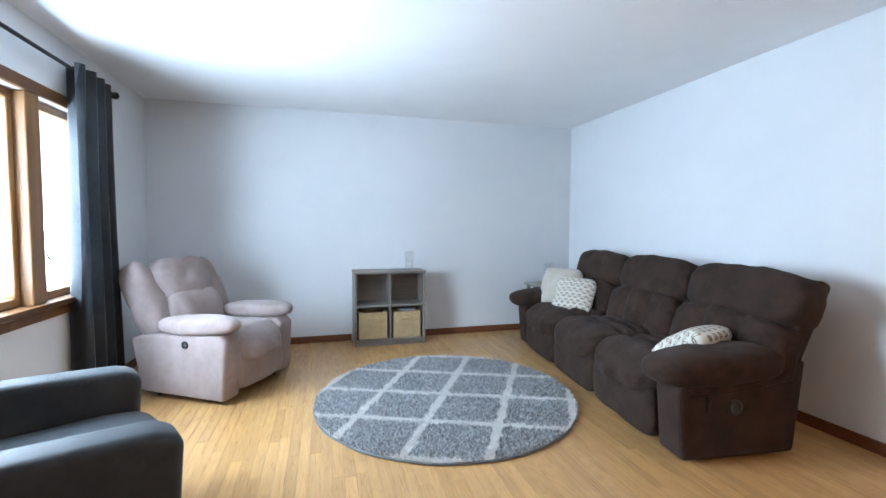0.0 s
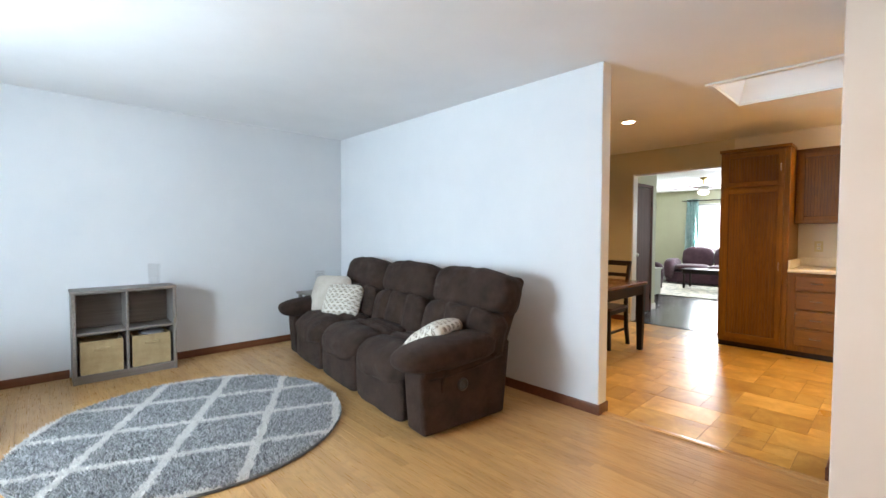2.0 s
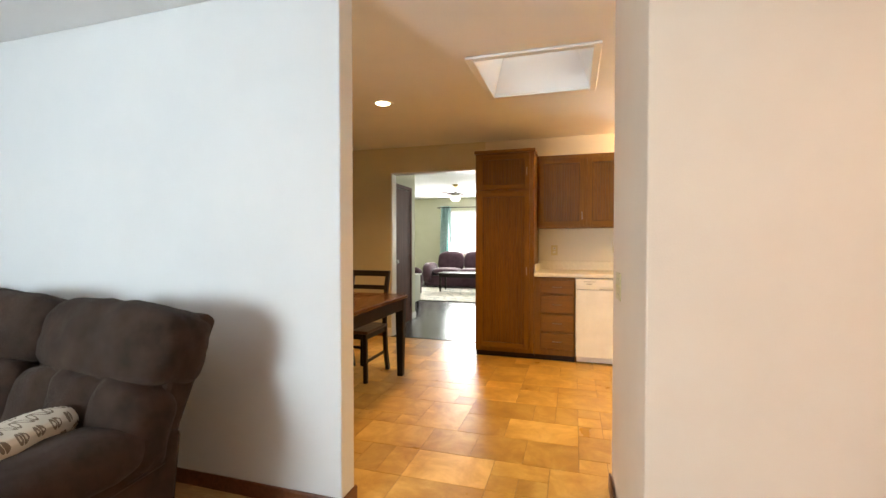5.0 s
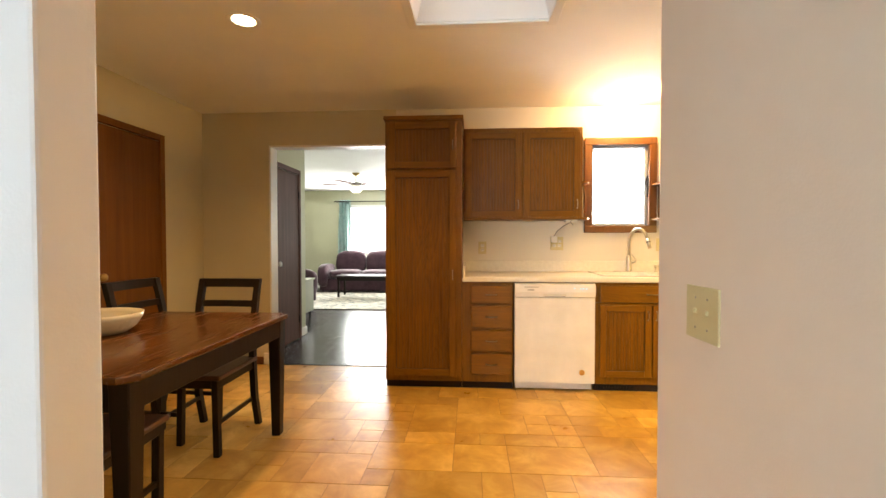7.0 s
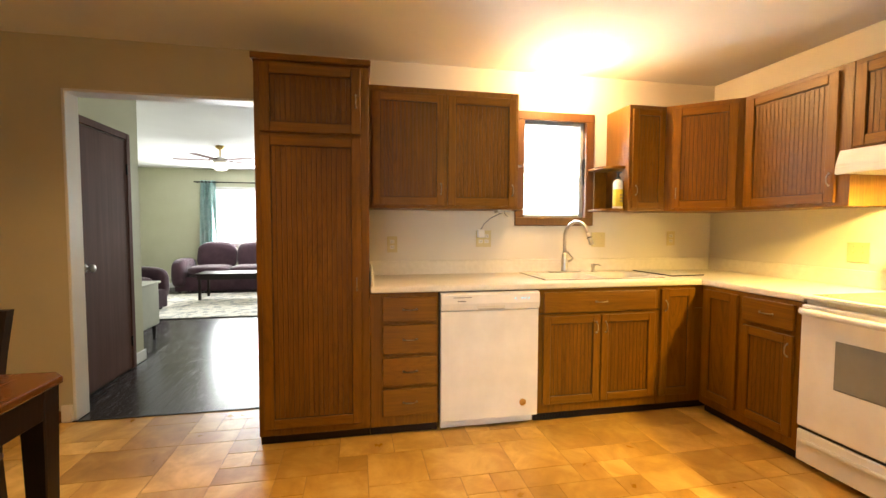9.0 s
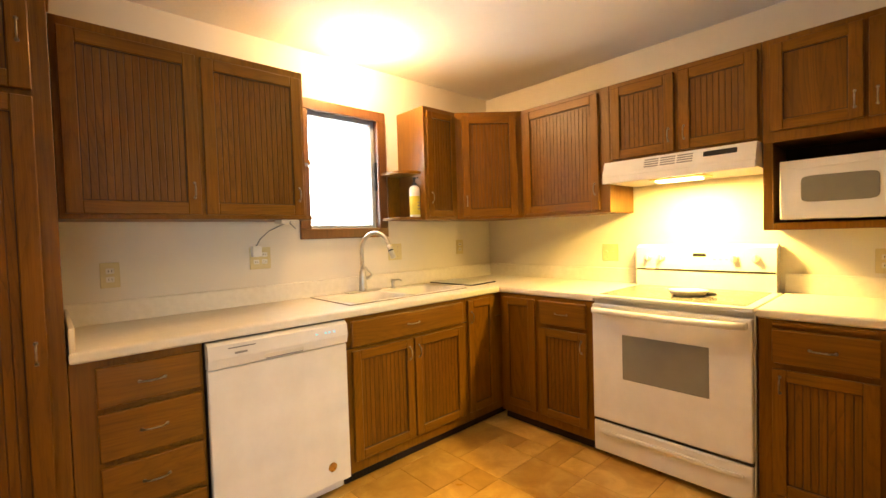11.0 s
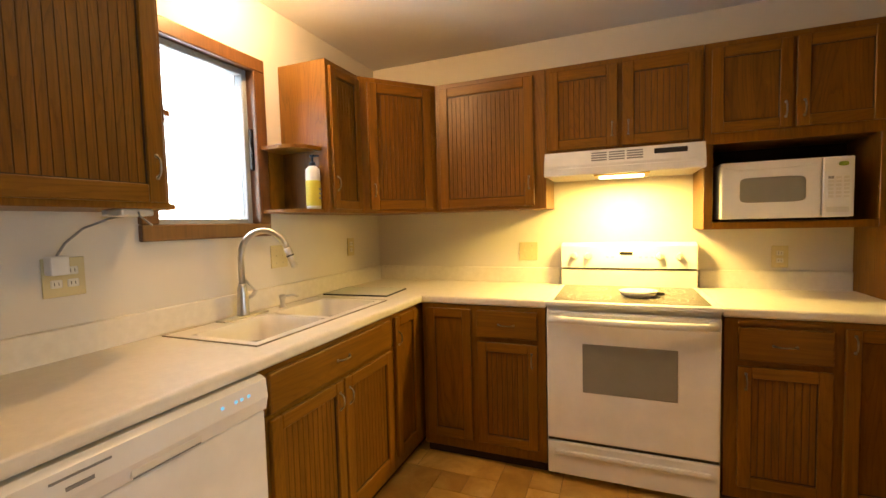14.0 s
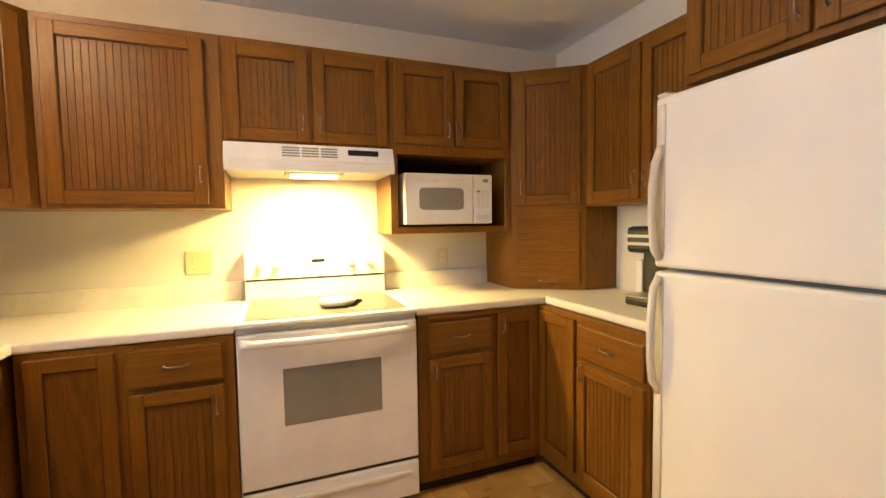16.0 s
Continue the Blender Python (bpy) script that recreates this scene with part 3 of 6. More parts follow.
# baseboards
BB = [("x", LN - 0.014, LW, 0.455), ("x", LN - 0.014, 1.22, LE), ("y", LE - 0.014, 1.535, LN - 0.014), ("y", LW, LS, LN - 0.014),
      ("y", 2.836, LS, 0.306), ("x", LS, LW + 0.014, 2.836), ("x", 1.521, LE - 0.014, LE + TH), ("x", 0.337, 3.20, 3.692),
      ("x", KN - 0.014, LE + TH + 0.01, 5.17), ("x", KN - 0.014, 5.99, KW - 0.006), ("y", KW - 0.02, 2.86, KN - 0.014)]
for ax, c, a, e in BB:
    pr = [(c, 0), (c + 0.014, 0), (c + 0.014, 0.062), (c + 0.010, 0.072), (c + 0.004, 0.072), (c, 0.062)]
    setting("baseboard", profile(bmesh.new(), pr, a, e, ax), M_TRIMRED, "low reddish brown wooden baseboard", "baseboard")
for (x0, x1, y0, y1) in ((7.695, 7.915, 2.965, 2.98), (7.90, 7.915, 2.98, 3.3), (FX1 - 0.015, FX1, FS, FN)):
    setting("baseboard_white", boxed(x0, x1, y0, y1, 0, 0.10, bevel=0.003), M_TRIMWHITE, "white painted baseboard", "baseboard")

# white lining of the doorway to the family room
dl = thing("doorway_trim", Matrix(), "white painted jamb and head of open doorway", "door frame", kind="structure")
part("jamb", boxed(KW - 0.012, FX0 + 0.01, 2.782, 2.80, 0, 2.12, bevel=0.003), M_TRIMWHITE, dl)
part("jamb", boxed(KW - 0.012, FX0 + 0.01, 1.62, 1.638, 0, 2.12, bevel=0.003), M_TRIMWHITE, dl)
part("head", boxed(KW - 0.012, FX0 + 0.01, 1.638, 2.782, 2.102, 2.12, bevel=0.003), M_TRIMWHITE, dl)
part("plinth", boxed(KW - 0.03, KW - 0.008, 2.80, 2.86, 0, 0.11, bevel=0.003), M_TRIMWHITE, dl)

# living room window
wi = thing("window_1", Matrix(), "wide wood-framed living room window with three panes", "window", kind="structure")
bm = bmesh.new()
box(bm, LW - 0.005, LW + 0.022, 1.25, 4.01, 2.0, 2.075, 0.004)
box(bm, LW - 0.005, LW + 0.022, 1.25, 1.33, 0.76, 2.0, 0.004)
box(bm, LW - 0.005, LW + 0.022, 3.93, 4.01, 0.76, 2.0, 0.004)
part("casing", bm, M_WINWOOD, wi, "dark brown wooden casing")
bm = boxed(LW - 0.10, LW + 0.05, 1.22, 4.04, 0.74, 0.775, bevel=0.006, seg=2)
box(bm, LW, LW + 0.02, 1.25, 4.01, 0.675, 0.74, 0.004)
part("sill", bm, M_WINWOOD, wi, "dark brown wooden sill")
for y0, y1 in ((1.33, 1.94), (2.07, 3.29), (3.42, 3.93)):
    fr_ = bmesh.new()
    box(fr_, LW - 0.12, LW - 0.05, y0, y1, 0.775, 0.825, 0.005)
    box(fr_, LW - 0.12, LW - 0.05, y0, y1, 1.945, 2.0, 0.005)
    box(fr_, LW - 0.12, LW - 0.05, y0, y0 + 0.045, 0.825, 1.945, 0.005)
    box(fr_, LW - 0.12, LW - 0.05, y1 - 0.045, y1, 0.825, 1.945, 0.005)
    sa = part("sash", fr_, M_HONEY, wi, "honey coloured wooden sash")
    pn = part("pane", boxed(LW - 0.092, LW - 0.086, y0 + 0.045, y1 - 0.045, 0.825, 1.945), M_PANE, sa)
    pn.visible_shadow = False
for y0, y1 in ((1.94, 2.07), (3.29, 3.42)):
    part("mullion", boxed(LW - 0.13, LW + 0.012, y0, y1, 0.775, 2.0, bevel=0.008, seg=2), M_HONEY, wi, "honey coloured wooden mullion")
bm = boxed(LW - 0.05, LW - 0.03, 3.445, 3.465, 1.02, 1.12, bevel=0.004)
tube(bm, [(LW - 0.03, 3.455, 1.05), (LW - 0.005, 3.46, 1.06), (LW, 3.48, 1.03)], 0.006, 8)
part("latch", bm, M_IRON, wi, "dark metal sash latch")

# kitchen window
kw = thing("window_2", Matrix(), "small wood-cased kitchen window over the sink", "window", kind="structure")
bm = bmesh.new()
WY0, WY1, WZ0, WZ1 = -0.79, -0.24, 1.32, 2.10
box(bm, KW - 0.022, KW + 0.003, WY0 - 0.05, WY1 + 0.05, WZ1 - 0.02, WZ1 + 0.045, 0.004)
box(bm, KW - 0.022, KW + 0.003, WY0 - 0.05, WY1 + 0.05, WZ0 - 0.045, WZ0 + 0.02, 0.004)
box(bm, KW - 0.022, KW + 0.003, WY0 - 0.05, WY0 + 0.02, WZ0 + 0.02, WZ1 - 0.02, 0.004)
box(bm, KW - 0.022, KW + 0.003, WY1 - 0.02, WY1 + 0.05, WZ0 + 0.02, WZ1 - 0.02, 0.004)
part("casing", bm, M_WINWOOD, kw, "brown wooden casing")
bm = bmesh.new()
for a in (WY0, WY1 - 0.012):
    box(bm, KW + 0.003, KW + TH, a, a + 0.012, WZ0, WZ1, 0.002)
box(bm, KW + 0.003, KW + TH, WY0, WY1, WZ1 - 0.012, WZ1, 0.002)
box(bm, KW + 0.003, KW + TH, WY0, WY1, WZ0, WZ0 + 0.012, 0.002)
part("reveal", bm, M_WINWOOD, kw)
bm = bmesh.new()
for a in (WY0 + 0.012, WY1 - 0.042):
    box(bm, KW + 0.035, KW + 0.085, a, a + 0.03, WZ0 + 0.012, WZ1 - 0.012, 0.004)
for a in (WZ0 + 0.012, WZ1 - 0.042):
    box(bm, KW + 0.035, KW + 0.085, WY0 + 0.042, WY1 - 0.042, a, a + 0.03, 0.004)
sa = part("sash", bm, M_ALU, kw, "grey aluminium sash")
pn = part("pane", boxed(KW + 0.064, KW + 0.069, WY0 + 0.042, WY1 - 0.042, WZ0 + 0.042, WZ1 - 0.042), M_PANE, sa)
pn.visible_shadow = False
bm = boxed(KW + 0.005, KW + 0.025, WY0 + 0.012, WY0 + 0.03, 1.60, 1.80, bevel=0.004)
tube(bm, [(KW + 0.0, WY0 + 0.03, 1.68), (KW - 0.01, WY0 + 0.05, 1.73), (KW - 0.012, WY0 + 0.045, 1.77)], 0.006, 8)
part("latch", bm, M_IRON, kw, "dark metal window latch")

# family room window
fw = thing("window_3", Matrix(), "wide bright family room window", "window", kind="structure")
bm = bmesh.new()
for a in (1.5, 3.96):
    box(bm, FX1 - 0.02, FX1 + 0.06, a, a + 0.06, 0.85, 2.08, 0.004)
for a in (0.85, 2.02):
    box(bm, FX1 - 0.02, FX1 + 0.06, 1.56, 3.96, a, a + 0.06, 0.004)
box(bm, FX1 + 0.02, FX1 + 0.06, 2.72, 2.79, 0.91, 2.02, 0.004)
part("frame", bm, M_TRIMWHITE, fw)
for y0, y1 in ((1.56, 2.72), (2.79, 3.96)):
    part("pane", boxed(FX1 + 0.035, FX1 + 0.04, y0, y1, 0.91, 2.02), M_PANE, fw).visible_shadow = False

# pale overcast distance beyond the windows
for nm, x, y0, y1 in (("backdrop_west", LW - 1.5, -2.5, 8.0), ("backdrop_kitchen", KW + 0.32, -1.2, 0.1), ("backdrop_family", FX1 + 1.2, -1.5, 7.0)):
    tagged(link(nm, boxed(x, x + 0.01, y0, y1, 0.2, 4.2 if nm != "backdrop_kitchen" else 2.6), M_OUT), "bright overcast distance outside the window", "backdrop", "", "structure")
tagged(link("ground", boxed(-60, 70, -60, 60, -0.24, -0.12), noisy("lawn", (0.05, 0.08, 0.03), (0.09, 0.12, 0.05), 2, 0.9)), "grass ground outside the house", "ground", "", "structure")
rb = bmesh.new()
for q in ((LW - 0.6, SX0 - 0.06, LS - 0.6, FN + 0.6), (SX1 + 0.06, FX1 + 0.6, LS - 0.6, FN + 0.6), (SX0 - 0.06, SX1 + 0.06, LS - 0.6, SY0 - 0.06), (SX0 - 0.06, SX1 + 0.06, SY1 + 0.06, FN + 0.6)):
    box(rb, *q, CEIL + 0.10, CEIL + 0.16)
tagged(link("roof", rb, plain("roof_deck", (0.2, 0.2, 0.2), 0.8)), "flat roof deck over the rooms", "roof", "", "structure")


def slab_door(name, m, w, h, mat, label, knob_side, knob_mat, casing_mat, hinge=True):
    """A flush door in a casing; local x along its width, y into the wall, front at y = 0."""
    d = thing(name, m, label, "door", kind="structure")
    part("slab", boxed(0.0, w, -0.012, 0.028, 0.008, h, bevel=0.003), mat, d)
    bm = bmesh.new()
    for a in (-0.058, w + 0.003):
        box(bm, a, a + 0.055, -0.02, 0.0, 0, h + 0.06, 0.004)
    box(bm, -0.003, w + 0.003, -0.02, 0.0, h + 0.005, h + 0.06, 0.004)
    part("casing", bm, casing_mat, d)
    kx = 0.065 if knob_side == "l" else w - 0.065
    bm = lathe(bmesh.new(), [(0.03, 0), (0.03, 0.006), (0.012, 0.012), (0.011, 0.03), (0.026, 0.042), (0.029, 0.055), (0.022, 0.066), (0.005, 0.07)], 18)
    bmesh.ops.transform(bm, matrix=Matrix.Translation((kx, -0.012, 0.95)) @ Matrix.Rotation(radians(90), 4, "X"), verts=bm.verts[:])
    part("knob", bm, knob_mat, d, "round metal knob", True)
    if hinge:
        for z in (0.25, h - 0.25):
            part("hinge", cyl(bmesh.new(), (w - 0.004 if knob_side == "l" else 0.004, -0.018, z), 0.008, 0.09, n=10), M_IRON, d)
    return d


slab_door("door_1", pose(5.235, KN - 0.014, 0), 0.69, 2.03, M_DOORBROWN, "reddish brown flush wooden door, closed, brass knob", "l", M_BRASS, M_DOORBROWN, False)
slab_door("door_2", pose(6.93, 2.966, 0), 0.70, 2.0, M_DOORDARK, "dark brown flush wooden door, closed, in passage", "l", M_STEEL, M_DOORDARK)

el = thing("ceiling_lamp", pose(1.45, -0.95, CEIL), "flush white ceiling lamp lit warm by the entry", "ceiling lamp")
part("base", lathe(bmesh.new(), [(0.17, 0), (0.17, -0.02), (0.16, -0.025)], 28), M_TRIMWHITE, el)
part("dome", lathe(bmesh.new(), [(0.15, -0.025), (0.14, -0.06), (0.09, -0.09), (0.004, -0.10)], 28), M_FANGLASS, el, "glowing white dome", True).visible_shadow = False

# ---- kitchen ----


def pull(parent, c, length=0.068, vertical=True):
    """An arched wire pull, standing off the front (towards -y)."""
    x, y, z = c
    pts = []
    for i in range(9):
        a = -1 + i / 4
        s = a * length / 2
        o = 0.019 * (1 - abs(a) ** 4)
        pts.append((x, y - o, z + s) if vertical else (x + s, y - o, z))
    bm = tube(bmesh.new(), pts, 0.0032, 8)
    for e in (pts[0], pts[-1]):
        cyl(bm, (e[0], e[1] + 0.0005, e[2]), 0.0065, 0.005, "y", 10)
    return part("handle", bm, M_PULL, parent, "small arched metal pull", True)


def panel_door(cab, x0, x1, z0, z1, handle=None, hz=None, stile=0.055, bead=True, y=0.0):
    """A framed door with a sunk beadboard panel; front face 19 mm before y."""
    t = 0.019
    a, e = x0 + stile, x1 - stile
    line = [(a, y - 0.007)]
    if bead:
        n = max(2, round((e - a) / 0.0265))
        for i in range(1, n):
            g_ = a + i * (e - a) / n
            line += [(g_ - 0.0021, y - 0.007), (g_ - 0.0008, y - 0.0045), (g_ + 0.0008, y - 0.0045), (g_ + 0.0021, y - 0.007)]
    line += [(e, y - 0.007), (e, y - 0.001), (a, y - 0.001)]
    bm = prism(bmesh.new(), line, z0 + stile, z1 - stile)
    bmesh.ops.recalc_face_normals(bm, faces=bm.faces[:])
    for f in bm.faces:
        if len(f.verts) == 4 and any(abs(v.co.y - y + 0.0045) < 1e-5 for v in f.verts):
            f.material_index = 1
    d = part("door", bm, M_CABP, cab, "beadboard panel door" if bead else "flat panel door")
    d.data.materials.append(M_GROOVE)
    # dark strips at the panel edge: the frame's shade and stain, put in as colour
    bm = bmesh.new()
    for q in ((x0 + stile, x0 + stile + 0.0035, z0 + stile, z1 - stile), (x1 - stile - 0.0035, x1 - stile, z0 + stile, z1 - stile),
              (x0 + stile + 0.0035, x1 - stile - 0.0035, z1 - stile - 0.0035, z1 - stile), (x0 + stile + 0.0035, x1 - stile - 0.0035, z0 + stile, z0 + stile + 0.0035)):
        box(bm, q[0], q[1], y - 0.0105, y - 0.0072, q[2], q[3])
    part("panel_bead", bm, M_OUTLINE, d, "dark line of frame shade and stain round the panel")
    for a, e in ((x0, x0 + stile), (x1 - stile, x1)):
        part("stile", boxed(a, e, y - t, y - 0.0005, z0, z1, bevel=0.003), M_CAB, d)
    for a, e in ((z1 - stile, z1), (z0, z0 + stile)):
        part("rail", boxed(x0 + stile, x1 - stile, y - t, y - 0.0005, a, e, bevel=0.003), M_CABX, d)
    if handle:
        hx = x0 + 0.028 if handle == "l" else x1 - 0.028
        pull(d, (hx, y - t, z0 + 0.10 if hz is None else hz))
    return d


def drawer(cab, x0, x1, z0, z1, y=0.0, knob=True):
    t = 0.019
    bm = boxed(x0, x1, y - t, y - 0.0005, z0, z1, bevel=0.006, seg=2)
    d = part("drawer", bm, M_CABX, cab)
    if knob:
        pull(d, ((x0 + x1) / 2, y - t, (z0 + z1) / 2), 0.080, False)
    return d


def carcass(cab, w, depth, z0, z1, toe=False, side=M_CAB):
    bm = boxed(0, w, 0, depth, z0 + (0.065 if toe else 0), z1, bevel=0.002)
    part("body", bm, side, cab)
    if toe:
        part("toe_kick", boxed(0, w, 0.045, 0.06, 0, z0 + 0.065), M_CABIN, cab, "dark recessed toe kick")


def cabinet(name, m, label):
    return thing(name, m, label, "cabinet", "kitchen cabinets")


UZ0, UZ1, FRONT = 1.385, 2.155, 5.945
# tall pantry
c = cabinet("pantry_cabinet", pose(FRONT, 1.545, 0, 0, 0, -90), "tall oak pantry cabinet with beadboard doors beside doorway")
carcass(c, 0.62, KW - FRONT - 0.002, 0, 2.19, True)
part("crown", boxed(-0.012, 0.632, -0.022, 0.3, 2.172, 2.206, bevel=0.004), M_CABX, c)
panel_door(c, 0.03, 0.575, 1.785, 2.155, "r", 1.97)
panel_door(c, 0.03, 0.575, 0.11, 1.765, "r", 0.93)
# two-door wall cabinet
c = cabinet("wall_cabinet", pose(6.25, 0.918, 0, 0, 0, -90), "oak wall cabinet with two beadboard doors beside window")
carcass(c, 1.02, KW - 6.25 - 0.002, UZ0, UZ1 + 0.02)
panel_door(c, 0.02, 0.50, UZ0 + 0.02, UZ1 - 0.02, "r", UZ0 + 0.13)
panel_door(c, 0.52, 1.0, UZ0 + 0.02, UZ1 - 0.02, "r", UZ0 + 0.13)
for z in (UZ0 + 0.002, 1.70):
    part("end_shelf", prism(bmesh.new(), [(1.02, 0.03), (1.075, 0.05), (1.10, 0.10), (1.10, 0.298), (1.02, 0.298)], z, z + 0.018), M_CAB, c)
# narrow wall cabinet with open end shelves
c = cabinet("wall_cabinet", pose(6.25, -0.955, 0, 0, 0, -90), "narrow oak wall cabinet with small open end shelves")
carcass(c, 0.30, KW - 6.25 - 0.002, UZ0, UZ1, False, M_CABSIDE)
panel_door(c, 0.02, 0.285, UZ0 + 0.02, UZ1 - 0.03, "l", UZ0 + 0.15, 0.045, True)
for z in (UZ0 + 0.002, 1.70):
    bm = prism(bmesh.new(), [(-0.165, 0.298), (-0.165, 0.16), (-0.15, 0.10), (-0.10, 0.05), (0, 0.04), (0, 0.298)], z, z + 0.018)
    part("end_shelf", bm, M_CAB, c)
part("shelf_back", boxed(-0.10, 0, 0.290, 0.298, UZ0 + 0.02, 1.70), M_CAB, c)
# diagonal corner wall cabinet
a, e = Vector((6.25, -1.257)), Vector((5.935, -1.615))
ang = math.degrees(math.atan2(e.y - a.y, e.x - a.x))
w = (e - a).length
c = cabinet("corner_cabinet", pose(a.x, a.y, 0, 0, 0, ang), "diagonal oak corner wall cabinet with beadboard door")
inv = pose(a.x, a.y, 0, 0, 0, ang).inverted()
out = [tuple((inv @ Vector((x, y, 0))).xy) for x, y in ((6.25, -1.257), (5.935, -1.615), (5.935, KS + 0.002), (KW - 0.002, KS + 0.002), (KW - 0.002, -1.257))]
bm = prism(bmesh.new(), out, UZ0, UZ1)
bmesh.ops.recalc_face_normals(bm, faces=bm.faces[:])
part("body", bm, M_CAB, c)
panel_door(c, 0.045, w - 0.035, UZ0 + 0.02, UZ1 - 0.03, "l", UZ0 + 0.13)
# stove wall uppers
UF = -1.615
c = cabinet("wall_cabinet", pose(5.933, UF, 0, 0, 0, 180), "wide single-door oak wall cabinet beside range hood")
carcass(c, 0.665, UF - KS - 0.002, UZ0, UZ1, False, M_CABSIDE)
panel_door(c, 0.03, 0.60, UZ0 + 0.02, UZ1 - 0.03, "r", UZ0 + 0.15)
c = cabinet("wall_cabinet", pose(5.266, UF, 0, 0, 0, 180), "short two-door oak wall cabinet above range hood")
carcass(c, 0.765, UF - KS - 0.002, 1.677, UZ1)
panel_door(c, 0.015, 0.372, 1.697, UZ1 - 0.03, "r", 1.79)
panel_door(c, 0.395, 0.752, 1.697, UZ1 - 0.03, "l", 1.79)
c = cabinet("microwave_cabinet", pose(4.499, UF, 0, 0, 0, 180), "oak wall cabinet with doors above open microwave niche")
w = 0.715
part("body", boxed(0, w, 0, UF - KS - 0.002, 1.667, UZ1, bevel=0.002), M_CAB, c)
for x in (0, w - 0.04):
    part("side_panel", boxed(x, x + 0.04, 0, UF - KS - 0.002, 1.25, 1.667, bevel=0.002), M_CABSIDE, c)
part("niche_shelf", boxed(0.04, w - 0.04, 0, UF - KS - 0.002, 1.25, 1.285, bevel=0.002), M_CAB, c)
# back sheet carries the niche's shade in its dark colour
part("niche_back", boxed(0.04, w - 0.04, 0.312, UF - KS - 0.004, 1.285, 1.667), M_CABIN, c, "niche back darkened for the shade inside")
panel_door(c, 0.03, 0.352, 1.718, UZ1 - 0.03, "r", 1.80, 0.05, False)
panel_door(c, 0.366, 0.69, 1.718, UZ1 - 0.03, "l", 1.80, 0.05, False)
# corner cabinet with appliance garage, south-west
a, e = Vector((3.782, UF)), Vector((3.45, -1.37))
ang = math.degrees(math.atan2(e.y - a.y, e.x - a.x))
w = (e - a).length
c = cabinet("corner_cabinet", pose(a.x, a.y, 0, 0, 0, ang), "diagonal oak corner cabinet above roll-front appliance garage")
inv = pose(a.x, a.y, 0, 0, 0, ang).inverted()
out = [tuple((inv @ Vector((x, y, 0))).xy) for x, y in ((3.782, UF), (3.45, -1.37), (KWEST + 0.06, -1.37), (KWEST + 0.06, KS + 0.002), (3.782, KS + 0.002))]
bm = prism(bmesh.new(), out[::-1], 0.918, UZ1)
bmesh.ops.recalc_face_normals(bm, faces=bm.faces[:])
part("body", bm, M_CAB, c)
panel_door(c, 0.03, w - 0.03, 1.40, UZ1 - 0.03, "l", 1.50)
d = part("roll_door", boxed(0.035, w - 0.035, -0.005, -0.001, 0.945, 1.35), M_CABX, c, "slatted roll-front door")
for i in range(11):
    part("slat", boxed(0.035, w - 0.035, -0.010, -0.005, 0.945 + i * 0.037, 0.945 + i * 0.037 + 0.0360, bevel=0.001), M_CABX, d)
pull(d, (w / 2, -0.010, 0.965), 0.09, False)
part("rail", boxed(0.0, w, -0.004, -0.0005, 1.355, 1.395, bevel=0.001), M_CABX, c)
# west uppers
c = cabinet("wall_cabinet", pose(3.45, -1.368, 0, 0, 0, 90), "two-door oak wall cabinet beside refrigerator")
carcass(c, 0.78, 3.45 - KWEST - 0.06, UZ0, UZ1)
panel_door(c, 0.02, 0.385, UZ0 + 0.02, UZ1 - 0.03, "r", UZ0 + 0.12)
panel_door(c, 0.395, 0.76, UZ0 + 0.02, UZ1 - 0.03, "l", UZ0 + 0.12)
c = cabinet("fridge_cabinet", pose(3.66, -0.586, 0, 0, 0, 90), "oak cabinet with two beadboard doors above refrigerator")
carcass(c, 0.815, 3.66 - LE - TH - 0.002, 1.79, UZ1)
panel_door(c, 0.02, 0.40, 1.815, UZ1 - 0.03, "r", 1.90)
panel_door(c, 0.415, 0.795, 1.815, UZ1 - 0.03, "l", 1.90)

# base cabinets along the window wall
c = cabinet("base_cabinet", pose(FRONT, 0.923, 0, 0, 0, -90), "oak base cabinet with four drawers beside dishwasher")
carcass(c, 0.41, KW - FRONT - 0.002, 0, 0.872, True)
for z0, z1 in ((0.70, 0.845), (0.505, 0.68), (0.315, 0.485), (0.13, 0.295)):
    drawer(c, 0.07, 0.40, z0, z1)
c = cabinet("sink_cabinet", pose(FRONT, -0.128, 0, 0, 0, -90), "oak sink base cabinet with false drawer and two doors")
carcass(c, 0.865, KW - FRONT - 0.002, 0, 0.71, True)
part("front_rail", boxed(0, 0.865, 0, 0.02, 0.715, 0.872, bevel=0.001), M_CABX, c)
part("end_panel", boxed(0, 0.018, 0.02, KW - FRONT - 0.004, 0.715, 0.872), M_CAB, c)
drawer(c, 0.035, 0.835, 0.715, 0.85)
panel_door(c, 0.035, 0.43, 0.125, 0.695, "r", 0.615, 0.05)
panel_door(c, 0.44, 0.835, 0.125, 0.695, "l", 0.615, 0.05)
c = cabinet("corner_base_cabinet", pose(FRONT, -0.995, 0, 0, 0, -90), "narrow oak base cabinet door at inner corner")
carcass(c, 0.92, KW - FRONT - 0.002, 0, 0.71, True)
part("front_rail", boxed(0, 0.92, 0, 0.02, 0.715, 0.872, bevel=0.001), M_CAB, c)
panel_door(c, 0.015, 0.27, 0.125, 0.85, "l", 0.74, 0.05, False)
